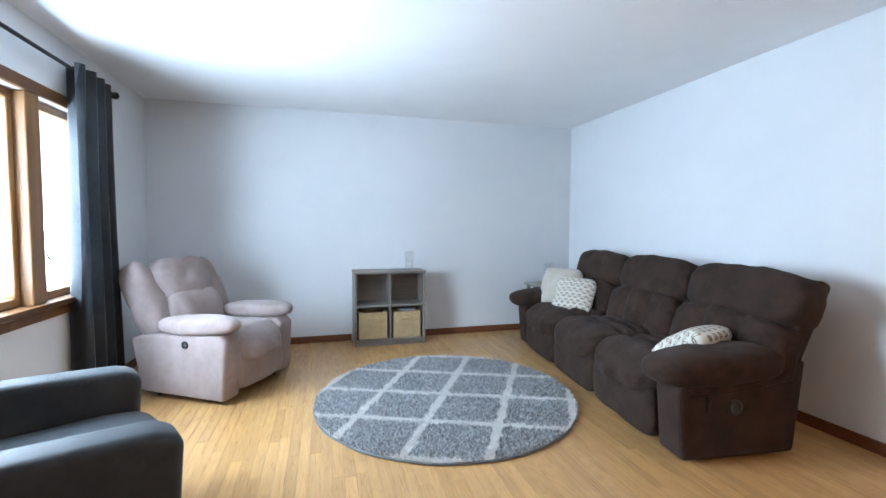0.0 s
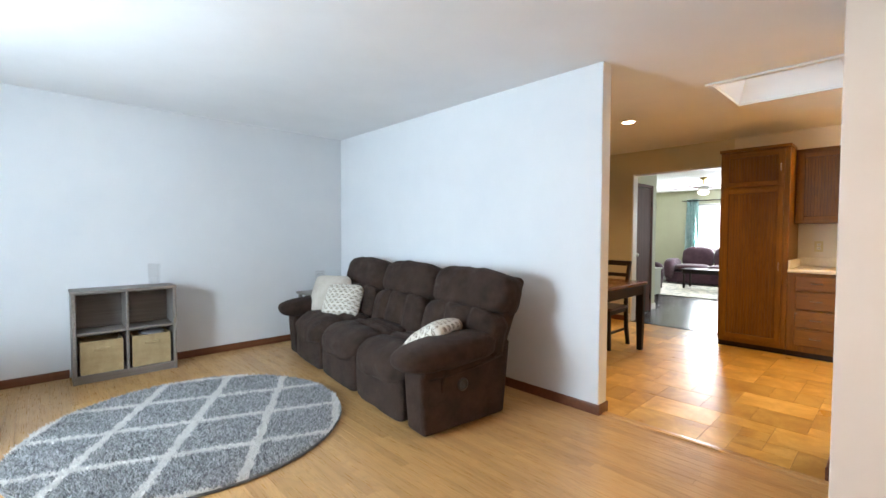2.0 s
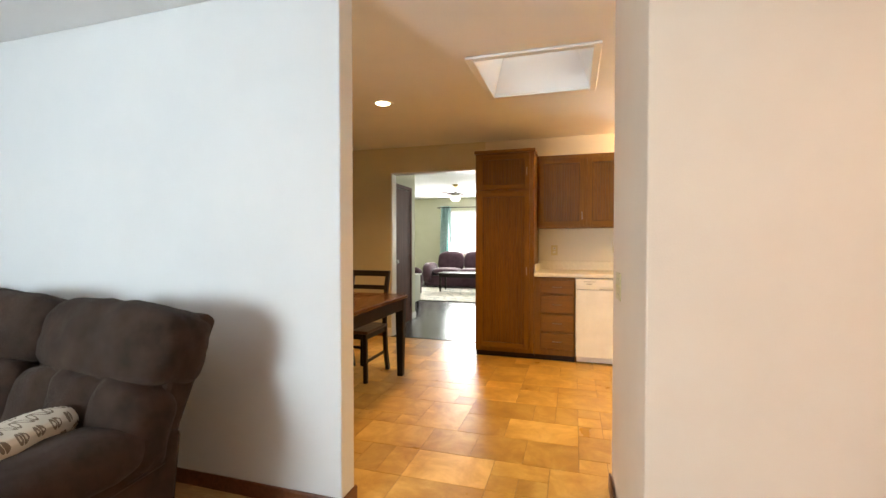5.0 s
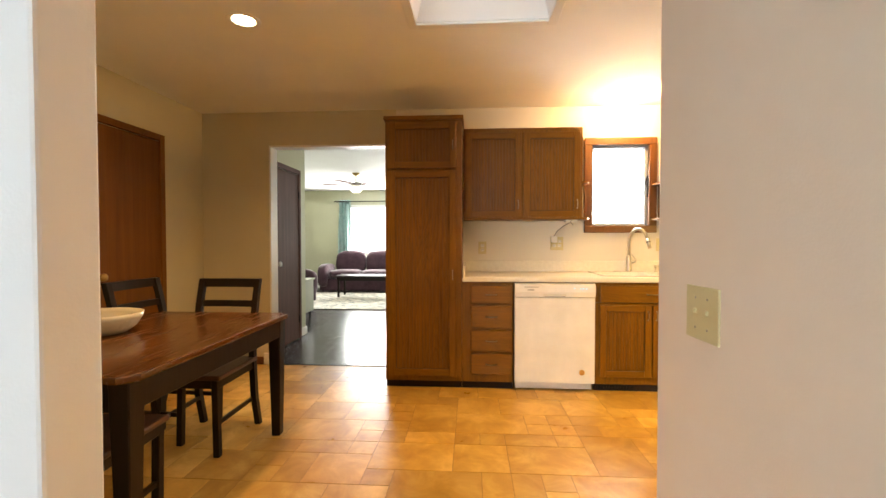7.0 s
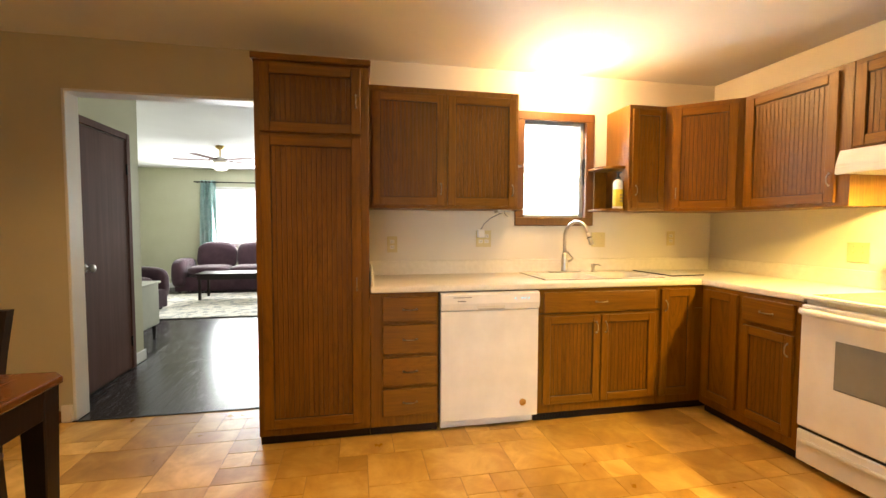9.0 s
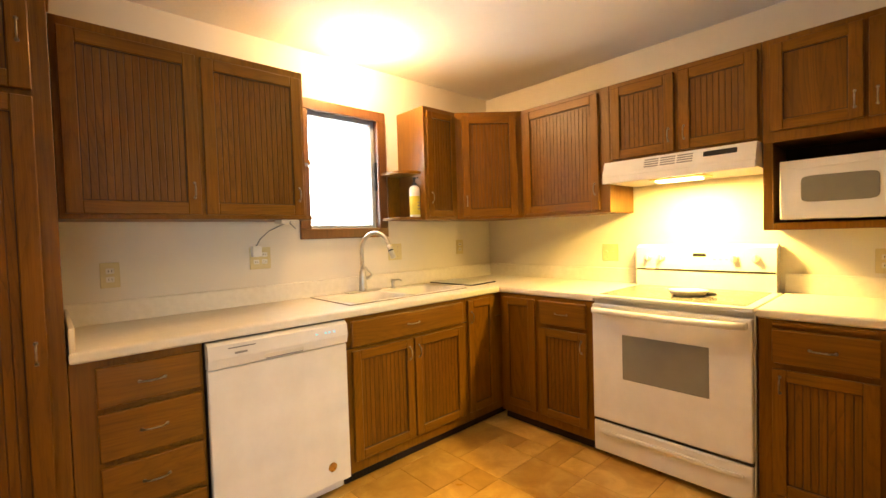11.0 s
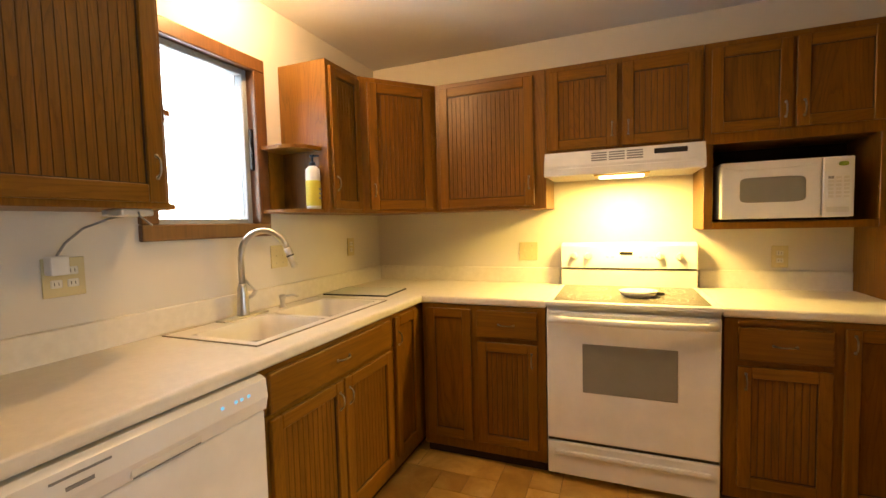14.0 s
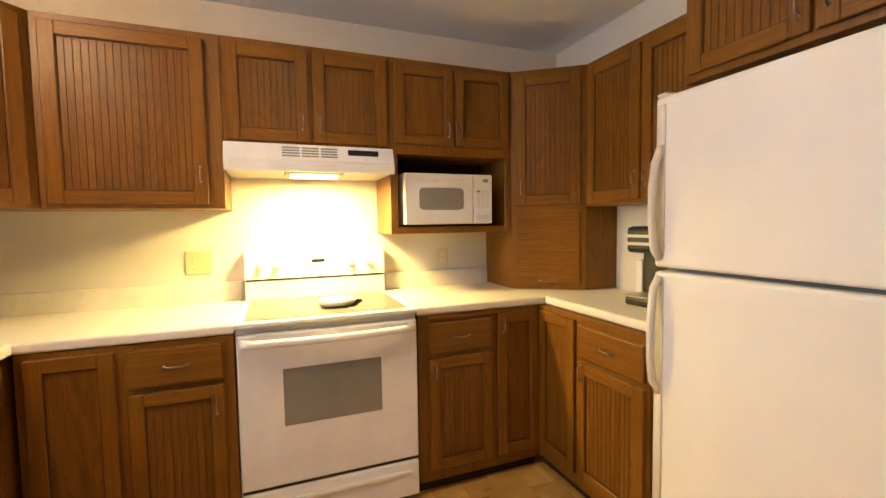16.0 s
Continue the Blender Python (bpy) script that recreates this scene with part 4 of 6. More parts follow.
# stove wall
SF = -1.315
c = cabinet("base_cabinet", pose(5.92, SF, 0, 0, 0, 180), "oak base cabinet with door and drawer beside stove")
carcass(c, 0.685, SF - KS - 0.002, 0, 0.872, True)
panel_door(c, 0.03, 0.29, 0.125, 0.85, None, None, 0.05, False)
drawer(c, 0.325, 0.645, 0.705, 0.85)
panel_door(c, 0.325, 0.645, 0.125, 0.68, "r", 0.60, 0.05)
c = cabinet("base_cabinet", pose(4.462, SF, 0, 0, 0, 180), "oak base cabinet with cutting board slot, drawer and doors")
carcass(c, 0.665, SF - KS - 0.002, 0, 0.872, True)
part("cutting_board_edge", boxed(0.05, 0.37, -0.012, -0.0005, 0.848, 0.866, bevel=0.003), M_CABX, c)
drawer(c, 0.05, 0.38, 0.69, 0.835)
panel_door(c, 0.05, 0.38, 0.125, 0.665, "l", 0.60, 0.05)
panel_door(c, 0.415, 0.65, 0.125, 0.85, "l", 0.79, 0.05, False)
# west side
WF = 3.79
c = cabinet("base_cabinet", pose(WF, -1.335, 0, 0, 0, 90), "oak base cabinet with drawer and door beside refrigerator")
carcass(c, 0.728, WF - KWEST - 0.06, 0, 0.872, True)
panel_door(c, 0.035, 0.31, 0.125, 0.85, None, None, 0.05, False)
drawer(c, 0.335, 0.715, 0.69, 0.835)
panel_door(c, 0.335, 0.715, 0.125, 0.665, "l", 0.62, 0.05)

# worktops with a rolled front and an upstand
CT0, CT1 = 0.874, 0.915


def worktop(name, outline, label, holes=()):
    bm = prism(bmesh.new(), outline, CT0, CT1)
    bmesh.ops.recalc_face_normals(bm, faces=bm.faces[:])
    es = [e_ for e_ in bm.edges if abs(e_.verts[0].co.z - e_.verts[1].co.z) < 1e-6]
    bmesh.ops.bevel(bm, geom=es, offset=0.012, segments=3, affect="EDGES", profile=0.5)
    return thing(name, Matrix(), label, "worktop"), bm


CF, CS, CWF = KW - 0.635, KS + 0.635, 3.765
t_, bm = worktop("worktop", [(CF, 0.92), (CF, CS), (5.232, CS), (5.232, KS + 0.001), (KW - 0.001, KS + 0.001), (KW - 0.001, -1.085), (6.09, -1.085), (6.09, -0.235), (KW - 0.001, -0.235), (KW - 0.001, 0.92)], "cream laminate L-shaped worktop with low upstand")
box(bm, 6.485, KW - 0.001, -1.085, -0.235, CT0, CT1)
part("top", bm, M_CTR, t_)
bm = boxed(KW - 0.022, KW - 0.002, KS + 0.022, 0.915, CT1 - 0.002, 1.015, bevel=0.005, seg=2)
part("upstand", bm, M_CTR, t_)
part("upstand", boxed(5.235, KW - 0.022, KS + 0.002, KS + 0.022, CT1 - 0.002, 1.015, bevel=0.005, seg=2), M_CTR, t_)
part("end_upstand", boxed(CF + 0.01, KW - 0.022, 0.900, 0.9175, CT1 - 0.002, 1.0, bevel=0.005, seg=2), M_CTR, t_)
t_, bm = worktop("worktop", [(4.468, CS), (CWF, CS), (CWF, -0.606), (3.235, -0.606), (3.235, KS + 0.001), (4.468, KS + 0.001)], "cream laminate worktop between stove and refrigerator")
part("top", bm, M_CTR, t_)
part("upstand", boxed(3.785, 4.465, KS + 0.002, KS + 0.022, CT1 - 0.002, 1.015, bevel=0.005, seg=2), M_CTR, t_)
setting("wall_kitchen_west", boxed(LE + TH, 3.232, KS, 0.235, 0, CEIL), M_KWALL, "cream painted kitchen wall behind refrigerator", "wall")

# double-bowl sink
sk = thing("sink", Matrix(), "cream enamel double-bowl drop-in sink with metal rim", "sink")
bm = bmesh.new()
X0, X1, Y0, Y1, ZR = 6.03, 6.492, -1.10, -0.22, CT1 + 0.004


def bowl(bm, x0, x1, y0, y1, depth):
    """An open basin with sloped, rounded walls."""
    rings = []
    for k, (ins, z) in enumerate(((0, ZR), (0.006, ZR - 0.01), (0.02, ZR - depth * 0.6), (0.045, ZR - depth * 0.95), (0.08, ZR - depth))):
        r = 0.05 + 0.01 * k
        ring = []
        for cx, cy, s in ((x1 - ins - r, y1 - ins - r, 0), (x0 + ins + r, y1 - ins - r, 90), (x0 + ins + r, y0 + ins + r, 180), (x1 - ins - r, y0 + ins + r, 270)):
            for q in range(5):
                an = radians(s + q * 22.5)
                ring.append(bm.verts.new((cx + r * math.cos(an), cy + r * math.sin(an), z)))
        rings.append(ring)
    n = len(rings[0])
    for u, v in zip(rings, rings[1:]):
        for i in range(n):
            j = (i + 1) % n
            bm.faces.new((u[j], u[i], v[i], v[j]))
    bm.faces.new(rings[-1])


bx0, bx1, ym = X0 + 0.035, X1 - 0.10, -0.66
for a, e in ((Y0 + 0.035, ym - 0.015), (ym + 0.015, Y1 - 0.035)):
    bw_ = bmesh.new()
    bowl(bw_, bx0, bx1, a, e, 0.17)
    part("bowl", bw_, M_SINK, sk, "", True)
for q in ((X0, X1, Y0, Y0 + 0.036), (X0, X1, Y1 - 0.036, Y1), (X0, bx0 + 0.001, Y0 + 0.036, Y1 - 0.036), (bx1 - 0.001, X1, Y0 + 0.036, Y1 - 0.036), (bx0 + 0.001, bx1 - 0.001, ym - 0.016, ym + 0.016)):
    box(bm, *q, ZR - 0.006, ZR)
part("deck", bm, M_SINK, sk)
bm = bmesh.new()
for q in ((X0 - 0.005, X1 + 0.004, Y0 - 0.005, Y0), (X0 - 0.005, X1 + 0.004, Y1, Y1 + 0.005), (X0 - 0.005, X0, Y0, Y1), (X1, X1 + 0.004, Y0, Y1)):
    box(bm, *q, CT1, ZR + 0.001)
part("rim", bm, M_PULL, sk, "thin metal rim")
for y in (-0.87, -0.45):
    part("drain", lathe(bmesh.new(), [(0.045, 0), (0.045, 0.004), (0.03, 0.002), (0.005, 0.002)], 20, (6.23, y, ZR - 0.172)), M_STEEL, sk)
# faucet
fx, fy, fz = 6.455, -0.565, ZR
fa = thing("faucet", pose(fx, fy, fz), "tall brushed nickel gooseneck pull-down kitchen faucet", "faucet")
part("base_plate", boxed(-0.028, 0.028, -0.125, 0.125, 0, 0.008, bevel=0.003, seg=2), M_STEEL, fa)
part("body", lathe(bmesh.new(), [(0.028, 0.008), (0.026, 0.02), (0.023, 0.10), (0.021, 0.13), (0.016, 0.15)], 20), M_STEEL, fa, "", True)
pts = [(0, 0, 0.14), (0, 0, 0.27)] + [(-0.105 * (1 - math.cos(radians(q))) * 0.9, -0.045 * (1 - math.cos(radians(q))), 0.27 + 0.115 * math.sin(radians(q))) for q in range(15, 166, 15)]
part("spout", tube(bmesh.new(), pts, 0.0140, 12), M_STEEL, fa, "", True)
p, q = Vector(pts[-1]), (Vector(pts[-1]) - Vector(pts[-2])).normalized()
bm = tube(bmesh.new(), [p - q * 0.005, p + q * 0.03, p + q * 0.032, p + q * 0.085], 0.0165, 14)
sp = part("spray_head", bm, M_STEEL, fa, "", True)
part("collar", tube(bmesh.new(), [p + q * 0.028, p + q * 0.036], 0.0172, 14), M_BLACK, sp)
bm = tube(bmesh.new(), [(0, -0.02, 0.085), (-0.005, -0.045, 0.088), (-0.01, -0.06, 0.10), (-0.012, -0.065, 0.115)], 0.010, 10)
tube(bm, [(-0.012, -0.062, 0.112), (0.0, -0.035, 0.15), (0.005, -0.025, 0.165)], 0.006, 8)
part("lever", bm, M_STEEL, fa, "", True)
so = thing("soap_dispenser", pose(6.445, -0.80, ZR), "small brushed nickel soap dispenser pump by sink", "soap dispenser")
part("body", lathe(bmesh.new(), [(0.02, 0), (0.02, 0.006), (0.012, 0.012), (0.012, 0.04), (0.016, 0.044), (0.016, 0.06), (0.01, 0.064)], 16), M_STEEL, so, "", True)
part("nozzle", tube(bmesh.new(), [(0, 0, 0.055), (-0.05, -0.01, 0.062), (-0.085, -0.015, 0.056)], 0.005, 8), M_STEEL, so)
cb = thing("cutting_board", pose(6.30, -1.335, CT1, 0, 0, 4), "frosted glass cutting board with dark edge on worktop", "cutting board")
part("board", boxed(-0.2, 0.2, -0.135, 0.135, 0.003, 0.009, bevel=0.003), noisy("frosted_glass_board", (0.62, 0.63, 0.56), (0.68, 0.69, 0.63), 8, 0.5), cb)
bm = bmesh.new()
for q in ((-0.206, 0.206, -0.141, -0.135), (-0.206, 0.206, 0.135, 0.141), (-0.206, -0.2, -0.135, 0.135), (0.2, 0.206, -0.135, 0.135)):
    box(bm, *q, 0.0, 0.008, 0.001)
part("edge", bm, M_IRON, cb, "dark edge")

# dishwasher
dw = thing("dishwasher", pose(5.91, 0.505, 0, 0, 0, -90), "white built-in dishwasher with closed door", "dishwasher")
W_ = 0.625
part("tub", boxed(0.005, W_ - 0.005, 0.035, 0.60, 0.093, 0.868), M_BLACK, dw)
part("door", boxed(0, W_, 0, 0.034, 0.075, 0.755, bevel=0.006, seg=2), M_APPL, dw)
part("toe_panel", boxed(0.01, W_ - 0.01, 0.062, 0.078, 0.012, 0.092, bevel=0.002), M_APPL, dw)
bm = profile(bmesh.new(), [(0.034, 0.760), (0.034, 0.866), (0.010, 0.866), (-0.010, 0.855), (-0.016, 0.80), (-0.006, 0.760)], 0, W_, "x")
cp = part("control_panel", bm, M_APPL, dw)
part("grip_recess", boxed(0.22, 0.40, -0.0125, -0.006, 0.766, 0.787, bevel=0.003), M_APPL2, cp, "pale recessed grip")
part("grip_lip", boxed(0.225, 0.395, -0.0145, -0.0115, 0.764, 0.768, bevel=0.001), M_GREYBAR, cp, "grey grip edge")
part("maker_mark", boxed(0.10, 0.15, -0.0165, -0.012, 0.812, 0.82), M_GREYBAR, cp)
part("print", boxed(0.075, 0.185, -0.0145, -0.010, 0.836, 0.8405), M_GREYBAR, cp)
for x in (0.46, 0.505, 0.525, 0.55):
    part("indicator", boxed(x, x + 0.007, -0.0158, -0.012, 0.824, 0.830), M_LED, cp, "lit blue indicator")
bm = cyl(bmesh.new(), (W_ - 0.10, -0.001, 0.165), 0.022, 0.004, "y", 20)
part("badge", bm, M_BRASS, dw, "round brown badge")

# stove
sx = 5.230
st = thing("stove", pose(sx, -1.285, 0, 0, 0, 180), "white freestanding electric range with dark glass cooktop", "stove")
W_ = 0.758
part("body", boxed(0, W_, 0.035, 0.645, 0.03, 0.895, bevel=0.003), M_APPL, st)
part("top_frame", boxed(-0.003, W_ + 0.003, -0.012, 0.60, 0.897, 0.918, bevel=0.006, seg=2), M_APPL, st)
part("cooktop", boxed(0.035, W_ - 0.035, 0.03, 0.555, 0.917, 0.9205, bevel=0.001), M_COOKTOP, st, "dark speckled glass cooktop")
for x, y, r in ((0.2, 0.15, 0.105), (0.56, 0.15, 0.085), (0.2, 0.42, 0.08), (0.56, 0.42, 0.105)):
    bm = bmesh.new()
    for rr in (r, r * 0.6):
        lathe(bm, [(rr - 0.003, 0.0004), (rr, 0.0006), (rr + 0.001, 0.0004)], 32, (x, y, 0.9203))
    for f in [f for f in bm.faces if len(f.verts) > 4]:
        bm.faces.remove(f)
    part("burner_ring", bm, M_GREYBAR, st)
od = part("oven_door", boxed(0.004, W_ - 0.004, -0.002, 0.033, 0.225, 0.868, bevel=0.008, seg=2), M_APPL, st)
part("window", boxed(0.175, 0.585, -0.0045, 0.0, 0.475, 0.715, bevel=0.002), M_OVENGLASS, od, "grey tinted oven window")
pts = [(0.03 + (W_ - 0.06) * i / 16, -0.034 - 0.036 * math.sin(math.pi * i / 16) ** 0.7, 0.838) for i in range(17)]
bm = tube(bmesh.new(), pts, 0.0165, 12)
for x in (0.02, W_ - 0.055):
    box(bm, x, x + 0.035, -0.040, 0.002, 0.822, 0.854, 0.004)
part("handle", bm, M_APPL, od, "bowed white bar handle", True)
bm = boxed(0.004, W_ - 0.004, 0.0, 0.033, 0.04, 0.208, bevel=0.008, seg=2)
dr = part("drawer", bm, M_APPL, st)
part("drawer_lip", boxed(0.04, W_ - 0.04, -0.014, 0.002, 0.148, 0.17, bevel=0.006, seg=2), M_APPL, dr)
part("gap", boxed(0.006, W_ - 0.006, 0.012, 0.034, 0.208, 0.224), M_BLACK, st)
bm = profile(bmesh.new(), [(0.56, 0.918), (0.645, 0.918), (0.645, 1.175), (0.60, 1.175), (0.565, 1.155), (0.556, 1.06), (0.556, 1.03)], 0.015, W_ - 0.015, "x")
bg = part("backguard", bm, M_APPL, st)
part("shadow_gap", boxed(0.018, W_ - 0.018, 0.554, 0.562, 1.018, 1.027), M_BLACK, bg)
for x in (0.09, 0.17, 0.555, 0.655):
    bm = lathe(bmesh.new(), [(0.024, 0), (0.022, 0.008), (0.018, 0.010), (0.016, 0.026), (0.004, 0.027)], 18)
    box(bm, -0.003, 0.003, -0.018, 0.018, 0.02, 0.032, 0.001)
    bmesh.ops.transform(bm, matrix=Matrix.Translation((x, 0.5625, 1.095)) @ Matrix.Rotation(radians(84), 4, "X"), verts=bm.verts[:])
    part("knob", bm, M_APPL2, bg, "off-white control knob")
part("clock", boxed(0.345, 0.415, 0.556, 0.563, 1.105, 1.122, bevel=0.001), M_BLACK, bg, "small dark clock display")
for x in (0.27, 0.30, 0.45, 0.48, 0.51):
    part("button", boxed(x, x + 0.016, 0.558, 0.564, 1.085, 1.097, bevel=0.001), M_APPL2, bg)
for x in (0.04, W_ - 0.06):
    for y in (0.08, 0.58):
        part("foot", cyl(bmesh.new(), (x, y, 0.015), 0.015, 0.03, n=10), M_BLACK, st)
sr = thing("spoon_rest", pose(4.80, -1.50, 0.9212, 0, 0, 20), "cream ceramic spoon rest with printed motif on cooktop", "spoon rest")
part("dish", lathe(bmesh.new(), [(0.055, 0), (0.07, 0.008), (0.082, 0.030), (0.078, 0.031), (0.06, 0.010), (0.02, 0.007)], 24, sx=1.15), M_CERAMIC, sr, "", True)
part("motif", boxed(-0.02, 0.03, -0.02, 0.01, 0.0065, 0.008), M_GREYBAR, sr)
ti = thing("oven_mitt_clip", pose(4.715, -1.52, 0.9212, 0, 0, 15), "small black utensil lying on cooktop", "utensil")
part("blade", softed((0, 0, 0.012), (0.085, 0.035, 0.022), 2.6, 6, 0.003), M_BLACK, ti, "", True)
part("grip", tube(bmesh.new(), [(0.03, 0, 0.012), (0.06, 0.01, 0.014), (0.085, 0.012, 0.012)], 0.006, 8), M_BLACK, ti)

# range hood
hd = thing("range_hood", pose(5.262, -1.505, 0, 0, 0, 180), "white under-cabinet range hood with lit lamp", "range hood")
bm = bmesh.new()
D_ = -1.505 - KS - 0.002
profile(bm, [(0.0, 1.602), (0.0, 1.575), (0.03, 1.555), (D_, 1.555), (D_, 1.675), (0.028, 1.675)], 0.0, 0.757, "x")
part("shell", bm, M_APPL, hd)
part("rim", boxed(0.0, 0.757, -0.006, 0.02, 1.548, 1.588, bevel=0.004), M_APPL, hd)
for k in range(3):
    for z in range(4):
        x = 0.24 + k * 0.085
        part("vent_slot", boxed(x, x + 0.075, 0.005 + 0.0045 * z, 0.012 + 0.0045 * z, 1.616 + 0.0128 * z, 1.623 + 0.0128 * z), M_GREYBAR, hd)
part("switch_panel", boxed(0.535, 0.68, 0.007, 0.022, 1.632, 1.657, bevel=0.002), M_BLACK, hd, "dark switch panel")
lf = part("lamp_frame", boxed(0.25, 0.52, 0.05, 0.22, 1.543, 1.556, bevel=0.003), M_BRASS, hd)
part("lens", boxed(0.275, 0.495, 0.065, 0.16, 1.533, 1.5425, bevel=0.003), M_HOODLENS, lf, "glowing warm lens")

# microwave
mw = thing("microwave", pose(4.43, -1.585, 1.2855, 0, 0, 180), "white countertop microwave in cabinet niche", "microwave")
part("case", boxed(0, 0.51, 0.02, 0.285, 0.012, 0.285, bevel=0.008, seg=2), M_APPL, mw)
dr = part("door", boxed(0.0, 0.39, 0.0, 0.02, 0.014, 0.283, bevel=0.006, seg=2), M_APPL, mw)
bm = softed((0.205, 0.0, 0.148), (0.255, 0.008, 0.118), 8, 12, 0)
part("window", bm, M_OVENGLASS, dr, "grey microwave window")
part("trim_line", tube(bmesh.new(), [(0.02, 0.0, 0.255), (0.08, -0.002, 0.242), (0.3, -0.002, 0.250), (0.385, 0.0, 0.262)], 0.003, 6), M_APPL, dr)
kp = part("keypad", boxed(0.395, 0.508, 0.002, 0.02, 0.014, 0.283, bevel=0.004), M_APPL, mw)
part("display", softed((0.468, 0.002, 0.250), (0.036, 0.006, 0.02), 3, 6, 0), M_LCD, kp, "green display")
for r in range(6):
    for q in range(3):
        part("key", boxed(0.414 + q * 0.028, 0.434 + q * 0.028, 0.0, 0.003, 0.10 + r * 0.017, 0.111 + r * 0.017, bevel=0.001), M_APPL2 if (r, q) != (5, 0) else M_GREYBAR, kp)
part("open_button", boxed(0.41, 0.49, 0.0, 0.003, 0.035, 0.06, bevel=0.002), M_APPL2, kp)
for x in (0.04, 0.46):
    part("foot", cyl(bmesh.new(), (x, 0.15, 0.006), 0.012, 0.012, n=10), M_BLACK, mw)

# refrigerator
fg = thing("refrigerator", pose(3.785, -0.602, 0, 0, 0, 90), "white top-freezer refrigerator with textured doors", "refrigerator")
W_ = 0.805
part("cabinet", boxed(0.0, W_, 0.075, 0.545, 0.03, 1.72, bevel=0.008, seg=2), M_FRIDGE, fg)
part("gasket", boxed(0.01, W_ - 0.01, 0.062, 0.076, 0.10, 1.71), M_GREYBAR, fg)
for nm, z0, z1 in (("fridge_door", 0.085, 1.118), ("freezer_door", 1.133, 1.735)):
    d = part(nm, boxed(0.0, W_, 0.0, 0.062, z0, z1, bevel=0.014, seg=3), M_FRIDGE, fg)
    if nm == "fridge_door":
        pts = [(0.03, -0.004, 1.10), (0.03, -0.03, 1.06), (0.03, -0.042, 0.95), (0.03, -0.042, 0.80), (0.03, -0.03, 0.72), (0.03, -0.002, 0.68)]
    else:
        pts = [(0.03, -0.004, 1.165), (0.03, -0.03, 1.20), (0.03, -0.042, 1.30), (0.03, -0.042, 1.42), (0.03, -0.03, 1.50), (0.03, -0.002, 1.56)]
    bm = tube(bmesh.new(), pts, 0.014, 10)
    box(bm, 0.012, 0.048, -0.006, 0.001, z0 + 0.04, z1 - 0.03, 0.003)
    part("handle", bm, M_APPL2, d, "curved off-white handle", True)
part("hinge_cap", boxed(W_ - 0.09, W_ - 0.01, 0.005, 0.10, 1.735, 1.752, bevel=0.006), M_APPL, fg)
part("corner_cap", boxed(0.004, 0.05, 0.002, 0.05, 1.735, 1.747, bevel=0.004), M_APPL, fg)
part("grille", boxed(0.01, W_ - 0.01, 0.03, 0.07, 0.02, 0.08, bevel=0.003), M_GREYBAR, fg)
for x in (0.06, W_ - 0.06):
    part("foot", cyl(bmesh.new(), (x, 0.2, 0.015), 0.02, 0.03, n=10), M_BLACK, fg)

# coffee maker
cm = thing("coffee_maker", pose(3.44, -0.885, CT1, 0, 0, 95), "black and white pod coffee maker on worktop", "coffee maker")
part("base", boxed(-0.09, 0.09, -0.12, 0.15, 0, 0.04, bevel=0.012, seg=2), M_BLACK, cm)
part("column", boxed(-0.09, 0.09, 0.0, 0.15, 0.04, 0.26, bevel=0.012, seg=2), M_BLACK, cm)
part("water_tank", boxed(-0.13, -0.092, 0.0, 0.15, 0.0, 0.20, bevel=0.008, seg=2), M_APPL, cm, "white side tank")
hd_ = part("head", boxed(-0.095, 0.095, -0.11, 0.155, 0.24, 0.36, bevel=0.02, seg=3), M_BLACK, cm)
for z in (0.275, 0.31):
    part("trim_stripe", boxed(-0.098, 0.098, -0.113, 0.12, z, z + 0.014, bevel=0.002), M_APPL2, hd_, "pale trim stripe")
part("drip_tray", boxed(-0.08, 0.08, -0.13, -0.01, 0.04, 0.052, bevel=0.003), M_STEEL, cm)

# bottle on the end shelf
bo = thing("soap_bottle", pose(6.32, -0.916, UZ0 + 0.020, 0, 0, 10), "white pump bottle with yellow label on shelf", "bottle")
part("bottle", lathe(bmesh.new(), [(0.034, 0), (0.036, 0.004), (0.036, 0.185), (0.033, 0.20), (0.02, 0.212), (0.014, 0.216)], 22), M_APPL, bo, "", True)
lb = part("wrap_label", lathe(bmesh.new(), [(0.0365, 0.015), (0.0368, 0.016), (0.0368, 0.14), (0.0365, 0.141)], 22), M_YELLOW, bo, "yellow printed label", True)
bm = lathe(bmesh.new(), [(0.016, 0.214), (0.016, 0.232), (0.006, 0.236), (0.006, 0.258), (0.012, 0.26), (0.012, 0.27), (0.003, 0.272)], 16)
tube(bm, [(0, 0, 0.264), (-0.035, 0.0, 0.264)], 0.005, 8)
part("pump", bm, M_BLACK, bo, "black pump")
for k in range(3):
    part("print", boxed(-0.0378, -0.0366, -0.014, 0.014, 0.05 + 0.022 * k, 0.058 + 0.022 * k), M_GREYBAR, lb)

# electrical plates


